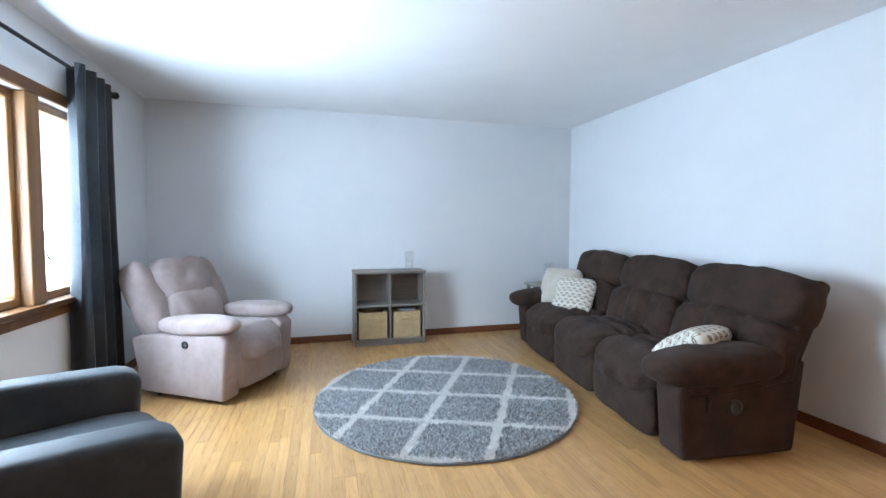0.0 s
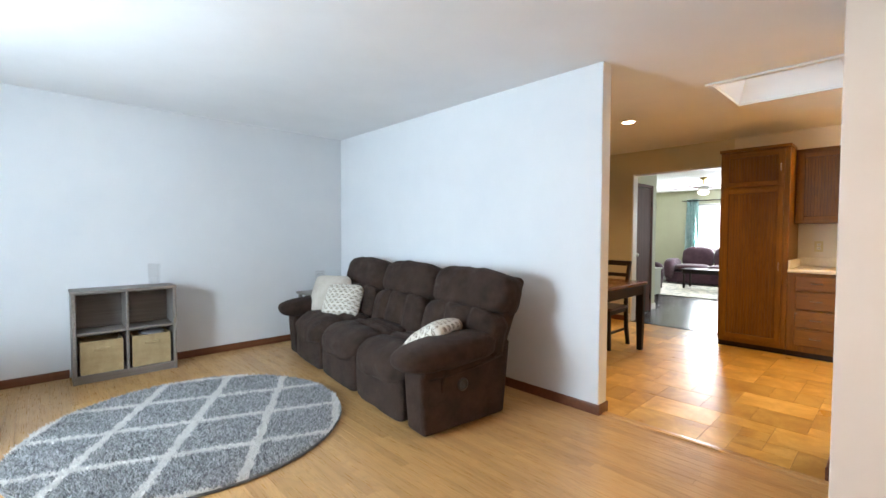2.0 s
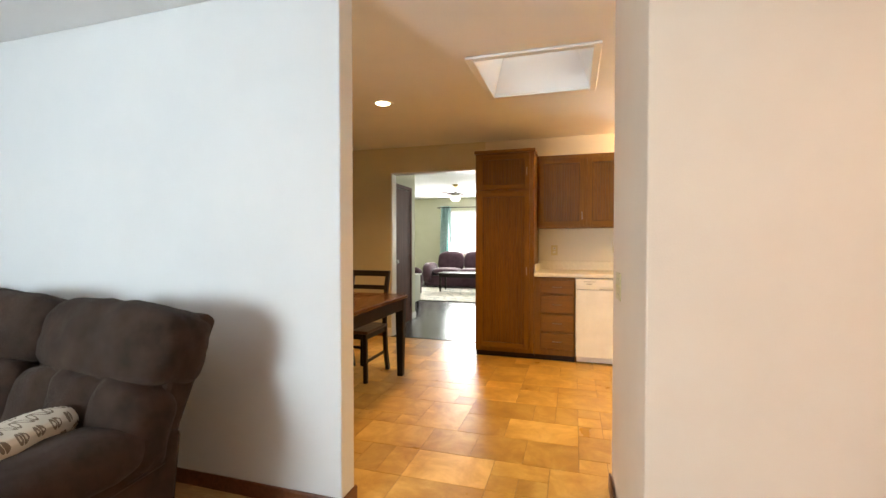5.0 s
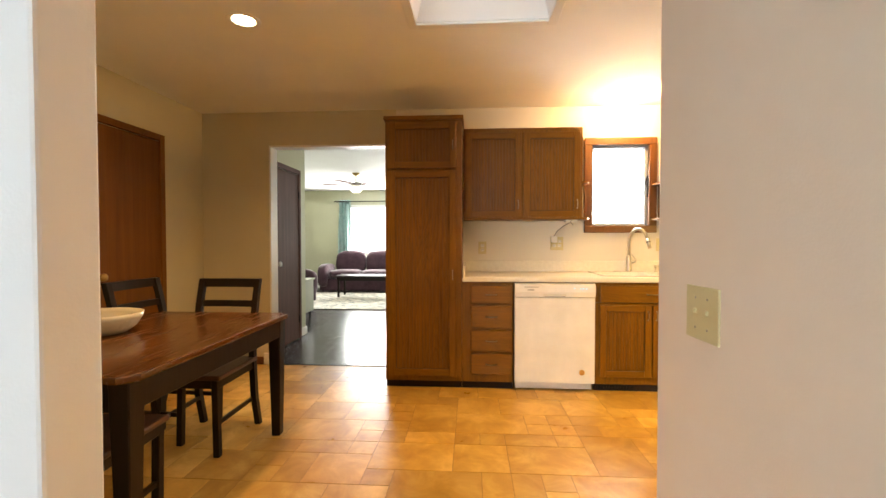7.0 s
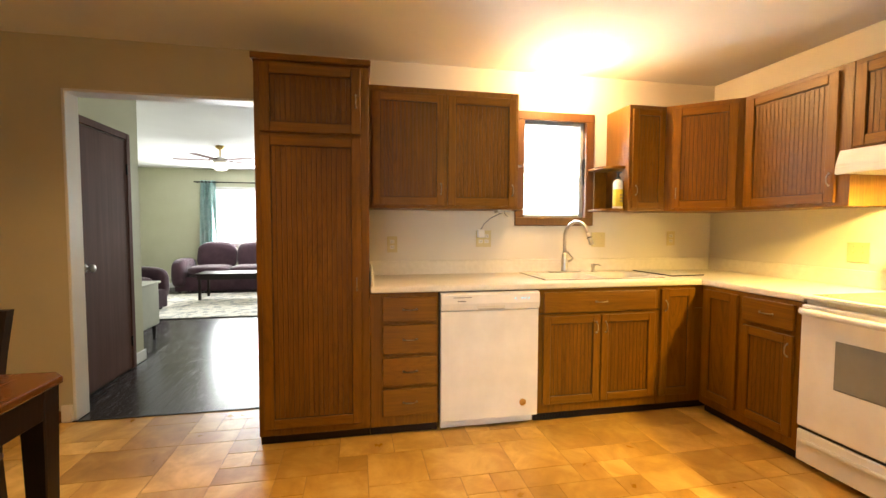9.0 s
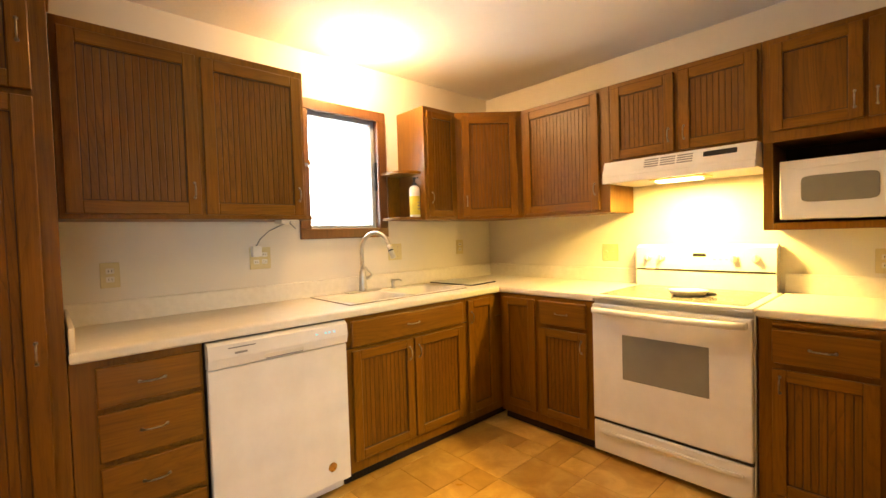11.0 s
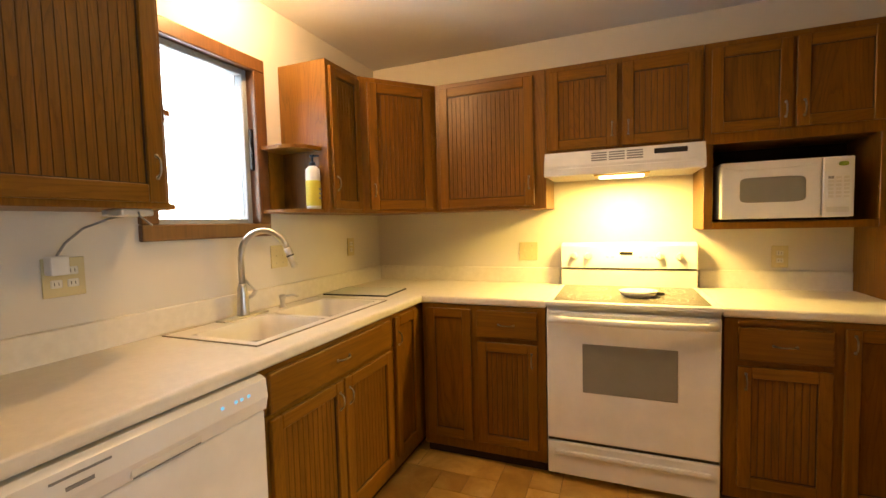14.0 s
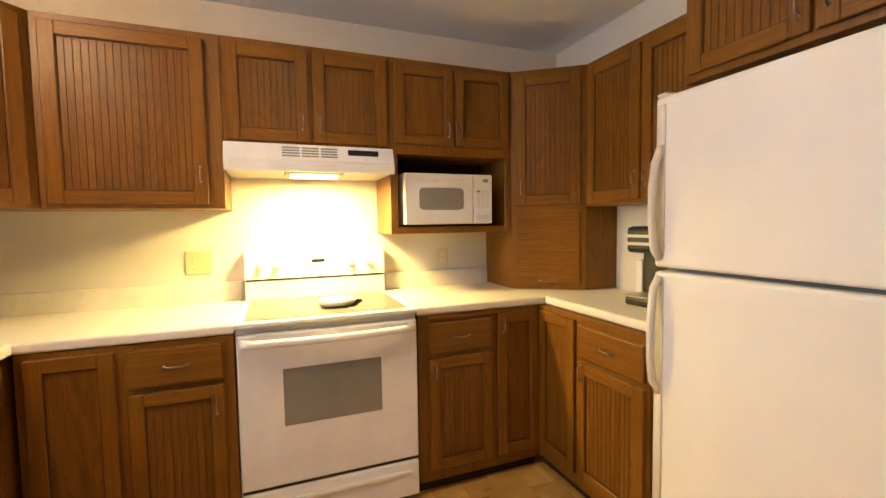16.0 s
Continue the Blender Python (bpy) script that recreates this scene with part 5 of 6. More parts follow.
def plate(m, w, h, label, kind="switch", n=1):
    p = thing("outlet" if kind != "switch" else "light_switch", m, label, "outlet" if kind != "switch" else "light switch", "wall plates")
    part("plate", boxed(-w / 2, w / 2, -0.006, 0.0, -h / 2, h / 2, bevel=0.002, seg=2), M_ALMOND, p)
    for i in range(n):
        x = (i - (n - 1) / 2) * 0.046
        if kind == "switch":
            part("toggle", boxed(x - 0.005, x + 0.005, -0.012, -0.005, -0.002, 0.010, bevel=0.002), M_ALMOND, p)
            part("screw", cyl(bmesh.new(), (x, -0.006, 0.034), 0.003, 0.002, "y", 8), M_PULL, p)
            part("screw", cyl(bmesh.new(), (x, -0.006, -0.034), 0.003, 0.002, "y", 8), M_PULL, p)
        else:
            for z in (-0.02, 0.02):
                s = part("socket", boxed(x - 0.016, x + 0.016, -0.008, -0.005, z - 0.013, z + 0.013, bevel=0.003), M_APPL2, p)
                for o in (-0.006, 0.006):
                    part("slot", boxed(x + o - 0.001, x + o + 0.001, -0.0085, -0.0078, z - 0.005, z + 0.005), M_BLACK, s)
    return p


plate(pose(3.47, 0.3285, 1.045, 0, 0, 182.4), 0.125, 0.122, "almond double light switch plate on return wall", "switch", 2)
plate(pose(KW - 0.001, 0.745, 1.135, 0, 0, -90), 0.075, 0.118, "almond outlet plate above worktop", "outlet", 1)
plate(pose(KW - 0.001, 0.055, 1.175, 0, 0, -90), 0.118, 0.125, "almond double outlet plate with plugged-in charger", "outlet", 2)
plate(pose(KW - 0.001, -0.90, 1.165, 0, 0, -90), 0.118, 0.118, "almond double switch plate beside window", "switch", 2)
plate(pose(KW - 0.001, -1.56, 1.175, 0, 0, -90), 0.075, 0.118, "almond outlet plate near corner", "outlet", 1)
plate(pose(5.434, KS + 0.001, 1.12, 0, 0, 180), 0.118, 0.118, "almond double switch plate beside stove", "switch", 2)
plate(pose(4.09, KS + 0.001, 1.09, 0, 0, 180), 0.075, 0.118, "almond outlet plate beside stove", "outlet", 1)
# charger and its cable under the wall cabinet
ch = thing("charger", pose(KW - 0.009, 0.085, 1.215, 0, 0, -90), "white plug-in charger with thin cable to cabinet light", "charger")
part("block", boxed(-0.025, 0.025, -0.045, 0.0, -0.03, 0.03, bevel=0.006, seg=2), M_APPL, ch)
part("cable", tube(bmesh.new(), [(0.0, -0.025, 0.03), (0.02, -0.035, 0.07), (0.07, -0.04, 0.115), (0.115, -0.10, 0.145), (0.125, -0.16, 0.155), (0.13, -0.20, 0.16)], 0.004, 6), M_GREYBAR, ch)
uc = thing("under_cabinet_light", pose(6.33, -0.02, UZ0 - 0.022, 0, 0, -90), "small white puck lamp under wall cabinet", "cabinet light")
part("body", boxed(-0.05, 0.05, -0.05, 0.05, 0.0, 0.022, bevel=0.006, seg=2), M_APPL2, uc)
part("clip", tube(bmesh.new(), [(0.0, -0.05, 0.012), (-0.02, -0.085, 0.0), (0.0, -0.11, -0.03)], 0.003, 6), M_GREYBAR, uc)
tv = thing("floor_vent", pose(FRONT + 0.044, -0.30, 0.033, 0, 0, -90), "dark metal toe-kick vent grille under sink cabinet", "vent")
part("frame", boxed(-0.15, 0.15, -0.004, 0.0, -0.028, 0.028, bevel=0.001), M_IRON, tv)
for k in range(12):
    part("slat", boxed(-0.135 + k * 0.0225, -0.122 + k * 0.0225, -0.007, -0.003, -0.020, 0.020), M_IRON, tv)

# recessed ceiling lamps
for x, y, lb in ((4.83, 2.12, "recessed ceiling lamp lit above dining table"), (6.24, -0.52, "recessed ceiling lamp lit above kitchen sink"), (4.95, -0.42, "recessed ceiling lamp lit in front of stove")):
    cl = thing("recessed_lamp", pose(x, y, CEIL), lb, "ceiling lamp", "recessed lamps")
    bm = lathe(bmesh.new(), [(0.062, -0.001), (0.066, -0.006), (0.088, -0.006), (0.092, -0.001)], 32)
    for f in [f for f in bm.faces if len(f.verts) > 4]:
        bm.faces.remove(f)
    part("trim_ring", bm, M_TRIMWHITE, cl, "white trim ring")
    part("bulb", lathe(bmesh.new(), [(0.06, -0.001), (0.055, -0.006), (0.03, -0.010), (0.004, -0.011)], 24), M_LAMP, cl, "glowing warm bulb", True).visible_shadow = False

# ---- dining corner ----
tb = thing("dining_table", pose(3.83, 1.99, 0), "dining table with cherry top and espresso legs", "table")
L_, D_ = 1.30, 0.90
bm = prism(bmesh.new(), [(0.05, 0), (L_ - 0.05, 0), (L_, 0.05), (L_, D_ - 0.05), (L_ - 0.05, D_), (0.05, D_), (0, D_ - 0.05), (0, 0.05)], 0.722, 0.75)
bmesh.ops.bevel(bm, geom=[e_ for e_ in bm.edges if abs(e_.verts[0].co.z - e_.verts[1].co.z) < 1e-6], offset=0.007, segments=2, affect="EDGES", profile=0.5)
part("tabletop", bm, M_TABLE, tb)
for q in ((0.06, L_ - 0.06, 0.03, 0.055), (0.06, L_ - 0.06, D_ - 0.055, D_ - 0.03), (0.03, 0.055, 0.06, D_ - 0.06), (L_ - 0.055, L_ - 0.03, 0.06, D_ - 0.06)):
    part("apron", boxed(*q, 0.615, 0.7225, bevel=0.003), M_ESPRESSO, tb)
for x in (0.025, L_ - 0.105):
    for y in (0.025, D_ - 0.105):
        bm = bmesh.new()
        sx_ = 1 if x > 0.5 else -1
        for v in box(bm, x, x + 0.08, y, y + 0.08, 0, 0.7222, 0.005).verts:
            k = 1 - v.co.z / 0.72
            v.co.x += (x + 0.04 - v.co.x) * 0.35 * k
            v.co.y += (y + 0.04 - v.co.y) * 0.35 * k
        part("leg", bm, M_ESPRESSO, tb)


def dining_chair(m):
    """Front at y = 0, back at y = 0.45; x across."""
    c_ = thing("dining_chair", m, "espresso stained wooden ladder-back dining chair at table", "chair", "chairs round the table")
    bm = boxed(-0.215, 0.215, -0.01, 0.42, 0.435, 0.462, bevel=0.010, seg=2)
    part("seat", bm, wood("chair_seat_wood", (0.05, 0.02, 0.01), (0.10, 0.04, 0.018), "y", 0.35), c_, "reddish brown wooden seat")
    part("seat_frame", boxed(-0.195, 0.195, 0.01, 0.40, 0.385, 0.435, bevel=0.003), M_ESPRESSO, c_)
    for x in (-0.195, 0.16):
        bm = bmesh.new()
        for v in box(bm, x, x + 0.035, 0.0, 0.035, 0, 0.436, 0.003).verts:
            v.co.y += 0.012 * (1 - v.co.z / 0.43)
        part("leg", bm, M_ESPRESSO, c_)
    for x in (-0.205, 0.17):
        bm = bmesh.new()
        sec = [(0.0, 0.475), (0.20, 0.425), (0.45, 0.405), (0.62, 0.415), (0.80, 0.45), (0.955, 0.49)]
        prev = None
        for z, y in sec:
            cur = [bm.verts.new(p_) for p_ in ((x, y - 0.018, z), (x + 0.035, y - 0.018, z), (x + 0.035, y + 0.018, z), (x, y + 0.018, z))]
            if prev:
                for i in range(4):
                    j = (i + 1) % 4
                    bm.faces.new((prev[i], prev[j], cur[j], cur[i]))
            else:
                bm.faces.new(cur[::-1])
            prev = cur
        bm.faces.new(prev)
        part("back_post", bm, M_ESPRESSO, c_)
    for z0, z1, y in ((0.90, 0.955, 0.478), (0.775, 0.815, 0.448), (0.655, 0.69, 0.425)):
        bm = bmesh.new()
        n_ = 8
        for i in range(n_):
            a_, b_ = -0.20 + 0.40 * i / n_, -0.20 + 0.40 * (i + 1) / n_
            ya, yb = y + 0.014 * (1 - (a_ / 0.2) ** 2), y + 0.014 * (1 - (b_ / 0.2) ** 2)
            q = [(a_, ya - 0.009, z0), (b_, yb - 0.009, z0), (b_, yb + 0.009, z0), (a_, ya + 0.009, z0)]
            lo_ = [bm.verts.new(p_) for p_ in q]
            hi_ = [bm.verts.new((p_[0], p_[1] + 0.008, z1)) for p_ in q]
            for f_ in (lo_[::-1], hi_, (lo_[0], lo_[1], hi_[1], hi_[0]), (lo_[2], lo_[3], hi_[3], hi_[2])):
                bm.faces.new(f_)
        part("back_slat", bm, M_ESPRESSO, c_)
    for x in (-0.188, 0.163):
        part("stretcher", boxed(x, x + 0.018, 0.03, 0.42, 0.17, 0.195, bevel=0.002), M_ESPRESSO, c_)
    return c_


ch0 = dining_chair(pose(4.74, 2.44, 0, 0, 0, -90))
copy_thing(ch0, pose(5.06, 2.52, 0, 0, 0, -3))
copy_thing(ch0, pose(4.22, 2.36, 0, 0, 0, 92))
bw = thing("bowl", pose(4.47, 2.70, 0.7505, 0, 0, 10), "oval cream ceramic bowl on dining table", "bowl")
part("vessel", lathe(bmesh.new(), [(0.10, 0), (0.12, 0.004), (0.155, 0.03), (0.18, 0.075), (0.186, 0.10), (0.180, 0.101), (0.172, 0.08), (0.15, 0.035), (0.11, 0.012), (0.02, 0.010)], 36, sx=1.0, sy=1.12), M_CERAMIC, bw, "", True)

# ---- living room ----
so = thing("sofa", pose(2.165, 4.505, 0, 0, 0, -96), "dark brown plush three-seat reclining sofa against wall", "sofa")
L_, D_ = 2.50, 0.93
part("frame", boxed(0.05, L_ - 0.05, 0.10, 0.68, 0.035, 0.30, bevel=0.02, seg=2), M_SOFA, so)
aw, sw = 0.24, (L_ - 0.48) / 3
for i in range(3):
    x = aw + sw * (i + 0.5)
    part("footrest_panel", softed((x, 0.055, 0.185), (sw - 0.008, 0.10, 0.30), 7, 9, 0.006, seed=i), M_SOFA, so, "", True)
    bm = softed((x, 0.26, 0.395), (sw + 0.004, 0.60, 0.20), 4.0, 26, 0.012, seed=i + 3.0)
    for v in bm.verts:
        if v.co.y < 0.12:
            v.co.z -= 0.05 * (0.12 - v.co.y) / 0.12
        for g in (0.27, 0.40):
            v.co.z -= 0.038 * math.exp(-((v.co.y - g) / 0.020) ** 2) if v.co.z > 0.42 else 0
    part("seat_cushion", bm, M_SOFA, so, "", True)
    bx = 0.005 + (L_ - 0.01) / 3 * (i + 0.5)
    bw_ = (L_ - 0.01) / 3
    bm = softed((bx, 0.635, 0.545), (bw_ + 0.004, 0.24, 0.38), 4.0, 22, 0.014, (-14, 0, 0), seed=i + 7.0)
    for v in bm.verts:
        dx = abs(v.co.x - bx)
        if v.co.y < 0.6:
            v.co.y += 0.045 * math.exp(-((dx - 0.14) / 0.035) ** 2)
    part("lower_back", bm, M_SOFA, so, "", True)
    part("head_cushion", softed((bx, 0.775, 0.825), (bw_ + 0.012, 0.30, 0.335), 3.6, 20, 0.014, (-19, 0, 0), seed=i + 11.0), M_SOFA, so, "", True)
bm = profile(bmesh.new(), [(0.58, 0.06), (0.70, 0.06), (0.765, 0.53), (0.935, 0.92), (0.89, 0.955), (0.78, 0.90), (0.66, 0.55)], 0.045, L_ - 0.045, "x")
bmesh.ops.bevel(bm, geom=bm.edges[:], offset=0.02, segments=2, affect="EDGES", profile=0.5)
part("back_shell", bm, M_SOFA, so)
for s in (0, 1):
    x = 0.12 if s == 0 else L_ - 0.12
    bm = bmesh.new()
    profile(bm, [(0.03, 0.035), (0.70, 0.035), (0.755, 0.53), (0.68, 0.54), (0.60, 0.50), (0.05, 0.47), (0.0, 0.39)], x - 0.09, x + 0.10, "x")
    bmesh.ops.bevel(bm, geom=bm.edges[:], offset=0.02, segments=2, affect="EDGES", profile=0.5)
    sp = part("arm_panel", bm, M_SOFA, so)
    part("arm_pad", softed((x, 0.285, 0.508), (0.300, 0.80, 0.195), 2.8, 16, 0.012, (2.5, 0, 0), seed=s + 20.0), M_SOFA, so, "", True)
    ox = x + (0.10 if s else -0.09)
    bm = lathe(bmesh.new(), [(0.040, -0.004), (0.042, 0.008), (0.027, 0.007), (0.022, 0.002), (0.004, 0.002)], 20)
    bmesh.ops.transform(bm, matrix=Matrix.Translation((ox, 0.325, 0.305)) @ Matrix.Rotation(radians(90 if s else -90), 4, "Y"), verts=bm.verts[:])
    part("recline_latch", bm, M_BLACK, sp, "round black recline latch", True)
    part("piping", tube(bmesh.new(), [(ox, 0.06, 0.375), (ox, 0.20, 0.378), (ox, 0.45, 0.40), (ox, 0.68, 0.435)], 0.006, 8), M_SOFA, sp, "", True)
    part("strap", softed((ox, 0.17, 0.325), (0.012, 0.028, 0.10), 3, 6, 0.002), M_SOFA, sp, "", True)
for x in (0.12, L_ - 0.12):
    for y in (0.12, 0.62):
        part("foot", cyl(bmesh.new(), (x, y, 0.019), 0.025, 0.038, n=12), M_BLACK, so)

SM = pose(2.165, 4.505, 0, 0, 0, -96)


def pillow(m, mat, label, s=0.44):
    p_ = thing("throw_pillow", m, label, "pillow", "sofa pillows")
    tmp = softed((0, 0, 0), (s, s, 0.19), 3.4, 16, 0.006)
    for v in tmp.verts:
        r = max(abs(v.co.x), abs(v.co.y)) / (s / 2)
        k = (1 - min(1, r) ** 3)
        v.co.z *= 0.25 + 0.75 * k
        c_ = min(abs(v.co.x), abs(v.co.y)) / (s / 2)
        v.co.x *= 1 + 0.12 * c_ ** 1.5
        v.co.y *= 1 + 0.12 * c_ ** 1.5
    part("cover", tmp, mat, p_, "", True)
    return p_


pillow(SM @ pose(0.30, 0.35, 0.625, 62, 0, 38), M_CREAM, "plain cream square throw pillow on sofa", 0.42)
pillow(SM @ pose(0.56, 0.37, 0.575, 56, 0, 40), M_PATTERN, "cream throw pillow with taupe leaf print on sofa", 0.39)
pillow(SM @ pose(L_ - 0.36, 0.335, 0.535, 32, 0, -66), M_PATTERN, "cream throw pillow with taupe leaf print leaning on sofa arm", 0.38)

# taupe recliner
RM = pose(-0.475, 3.435, 0, 0, 0, 61.5)
re = thing("recliner", RM, "taupe microsuede recliner armchair beside curtain", "armchair")
W_, D_ = 0.82, 0.86
part("frame", boxed(0.06, W_ - 0.06, 0.08, 0.72, 0.03, 0.30, bevel=0.02, seg=2), M_RECL, re)
part("footrest_panel", softed((W_ / 2, 0.06, 0.20), (W_ - 0.30, 0.13, 0.27), 7, 12, 0.008, seed=1.0), M_RECL, re, "", True)
bm = softed((W_ / 2, 0.27, 0.395), (W_ - 0.28, 0.66, 0.21), 3.4, 22, 0.014, seed=2.0)
for v in bm.verts:
    if v.co.y < 0.10:
        v.co.z -= 0.08 * (0.10 - v.co.y) / 0.16
    if v.co.z > 0.42:
        v.co.z -= 0.020 * math.exp(-((v.co.y - 0.30 - 0.5 * abs(v.co.x - W_ / 2) ** 2) / 0.018) ** 2)
part("seat_cushion", bm, M_RECL, re, "", True)
part("lower_back", softed((W_ / 2, 0.63, 0.56), (W_ - 0.30, 0.22, 0.36), 3.4, 16, 0.016, (-20, 0, 0), seed=3.0), M_RECL, re, "", True)
part("head_cushion", softed((W_ / 2, 0.765, 0.80), (W_ - 0.28, 0.25, 0.37), 3.2, 18, 0.018, (-26, 0, 0), seed=4.0), M_RECL, re, "", True)
for s in (0, 1):
    x = 0.095 if s == 0 else W_ - 0.095
    bm = profile(bmesh.new(), [(0.03, 0.03), (0.72, 0.055), (0.80, 0.44), (0.62, 0.47), (0.05, 0.49), (0.0, 0.44)], x - 0.085, x + 0.085, "x")
    bmesh.ops.bevel(bm, geom=bm.edges[:], offset=0.025, segments=3, affect="EDGES", profile=0.5)
    ap = part("arm_panel", bm, M_RECL, re, "", True)
    part("arm_pad", softed((x, 0.28, 0.540), (0.215, 0.64, 0.135), 2.8, 16, 0.012, (-2, 0, 0), seed=5.0 + s), M_RECL, re, "", True)
    part("back_wing", softed((x + (0.02 if s == 0 else -0.02), 0.755, 0.695), (0.20, 0.22, 0.58), 3.2, 16, 0.012, (-27, 0, 0), seed=8.0 + s), M_RECL, re, "", True)
    ox = x + (0.085 if s else -0.085)
    bm = lathe(bmesh.new(), [(0.026, -0.004), (0.028, 0.004), (0.02, 0.005), (0.015, 0.0), (0.004, 0.0)], 20)
    bmesh.ops.transform(bm, matrix=Matrix.Translation((ox, 0.33, 0.415)) @ Matrix.Rotation(radians(90 if s else -90), 4, "Y"), verts=bm.verts[:])
    part("recline_button", bm, M_BLACK, ap, "round black recline button", True)
part("back_shell", profile(bmesh.new(), [(0.60, 0.10), (0.70, 0.10), (0.80, 0.42), (0.985, 0.86), (0.90, 0.92)], 0.13, W_ - 0.13, "x"), M_RECL, re)
for x in (0.12, W_ - 0.12):
    for y in (0.12, 0.66):
        part("foot", cyl(bmesh.new(), (x, y, 0.016), 0.022, 0.032, n=12), M_BLACK, re)

# charcoal armchair in the foreground
AM = pose(-0.255, 1.80, 0, 0, 0, 117.8)
ac = thing("armchair", AM, "charcoal upholstered armchair with sloped flat arms", "armchair")
W_, D_ = 0.93, 0.84
part("frame", boxed(0.06, W_ - 0.06, 0.04, D_ - 0.06, 0.10, 0.33, bevel=0.015, seg=2), M_ARMCH, ac)
part("seat_cushion", softed((W_ / 2, 0.33, 0.365), (W_ - 0.30, 0.70, 0.17), 5, 14, 0.008, seed=31.0), M_ARMCH, ac, "", True)
bm = profile(bmesh.new(), [(0.62, 0.30), (0.84, 0.30), (0.95, 0.90), (0.90, 0.94), (0.80, 0.90), (0.68, 0.50)], 0.10, W_ - 0.10, "x")
bmesh.ops.bevel(bm, geom=bm.edges[:], offset=0.03, segments=3, affect="EDGES", profile=0.5)
part("backrest", bm, M_ARMCH, ac, "", True)
for x0 in (0.0, W_ - 0.16):
    bm = profile(bmesh.new(), [(0.03, 0.10), (0.80, 0.10), (0.86, 0.64), (0.30, 0.615), (0.06, 0.60), (0.0, 0.56)], x0, x0 + 0.16, "x")
    bmesh.ops.bevel(bm, geom=bm.edges[:], offset=0.035, segments=4, affect="EDGES", profile=0.5)
    part("arm", bm, M_ARMCH, ac, "", True)
for x in (0.09, W_ - 0.09):
    for y in (0.09, D_ - 0.12):
        part("leg", cyl(bmesh.new(), (x, y, 0.05), 0.018, 0.10, n=12, r2=0.026), M_ESPRESSO, ac)

# cube shelf
cs = thing("cube_shelf", pose(0.465, 4.722, 0), "grey-brown laminate four-cube shelf against white wall", "shelf")
W_, H_, D_, T_ = 0.742, 0.775, 0.292, 0.026
for x in (0, W_ - T_):
    part("side_panel", boxed(x, x + T_, 0, D_, 0, H_ - T_, bevel=0.002), M_SHELF, cs)
part("top_panel", boxed(-0.006, W_ + 0.006, -0.004, D_, H_ - T_, H_, bevel=0.003), M_SHELF, cs)
part("bottom_panel", boxed(T_, W_ - T_, 0, D_, 0.045, 0.045 + T_, bevel=0.002), M_SHELF, cs)
part("kick_panel", boxed(T_, W_ - T_, 0.012, 0.026, 0, 0.045), M_SHELF, cs)
mz = 0.045 + T_ + 0.335
part("middle_shelf", boxed(T_, W_ - T_, 0.002, D_, mz, mz + 0.018, bevel=0.002), M_SHELF, cs)
for z0, z1 in ((0.045 + T_, mz), (mz + 0.018, H_ - T_)):
    part("divider", boxed(W_ / 2 - 0.009, W_ / 2 + 0.009, 0.002, D_, z0, z1, bevel=0.002), M_SHELF, cs)
part("back_panel", boxed(T_, W_ - T_, D_ - 0.006, D_, 0.071, H_ - T_), M_SHELF, cs)
for k in range(2):
    x0 = 0.465 + (T_ + 0.022 if k == 0 else W_ / 2 + 0.031)
    bn = thing("storage_bin", pose(x0, 4.735, 0.0715), "tan woven fabric storage bin in cube shelf", "storage bin", "fabric bins")
    bm = bmesh.new()
    w, h, d, t = 0.29, 0.275, 0.26, 0.008
    box(bm, 0, w, 0, t, 0, h, 0.003)
    box(bm, 0, w, d - t, d, 0, h, 0.003)
    box(bm, 0, t, t, d - t, 0, h, 0.003)
    box(bm, w - t, w, t, d - t, 0, h, 0.003)
    box(bm, t, w - t, t, d - t, 0, t)
    part("box", bm, M_BIN, bn)
    part("pull", softed((w / 2, -0.006, 0.205), (0.11, 0.018, 0.032), 3.5, 8, 0.002), M_BIN, bn, "stitched fabric pull", True)
    if k == 1:
        part("folded_cloth", softed((0.16, 0.12, 0.278), (0.2, 0.18, 0.04), 2.6, 8, 0.01), M_GREYBAR, bn, "grey folded cloth", True)


def vase(m, label, h=0.2, r=0.055):
    v_ = thing("vase", m, label, "vase", "glass vases")
    bm = lathe(bmesh.new(), [(r * 0.8, 0), (r * 0.86, 0.004), (r * 0.9, 0.03), (r, h), (r - 0.004, h), (r * 0.9 - 0.004, 0.035), (r * 0.8, 0.014), (0.004, 0.013)], 24)
    part("vessel", bm, M_GLASS, v_, "", True)
    return v_


vase(pose(1.06, 4.86, 0.7755), "clear glass vase on cube shelf", 0.20, 0.055)
et = thing("end_table", pose(2.66, 4.74, 0), "small grey-brown end table beside sofa", "table")
part("tabletop", boxed(-0.2, 0.2, -0.2, 0.2, 0.56, 0.585, bevel=0.004), M_SHELF, et)
for x in (-0.18, 0.145):
    for y in (-0.18, 0.145):
        part("leg", boxed(x, x + 0.035, y, y + 0.035, 0, 0.56, bevel=0.002), M_SHELF, et)
part("shelf", boxed(-0.17, 0.17, -0.17, 0.17, 0.18, 0.198, bevel=0.002), M_SHELF, et)
vase(pose(2.68, 4.76, 0.5855), "tall clear glass vase on end table", 0.24, 0.06)

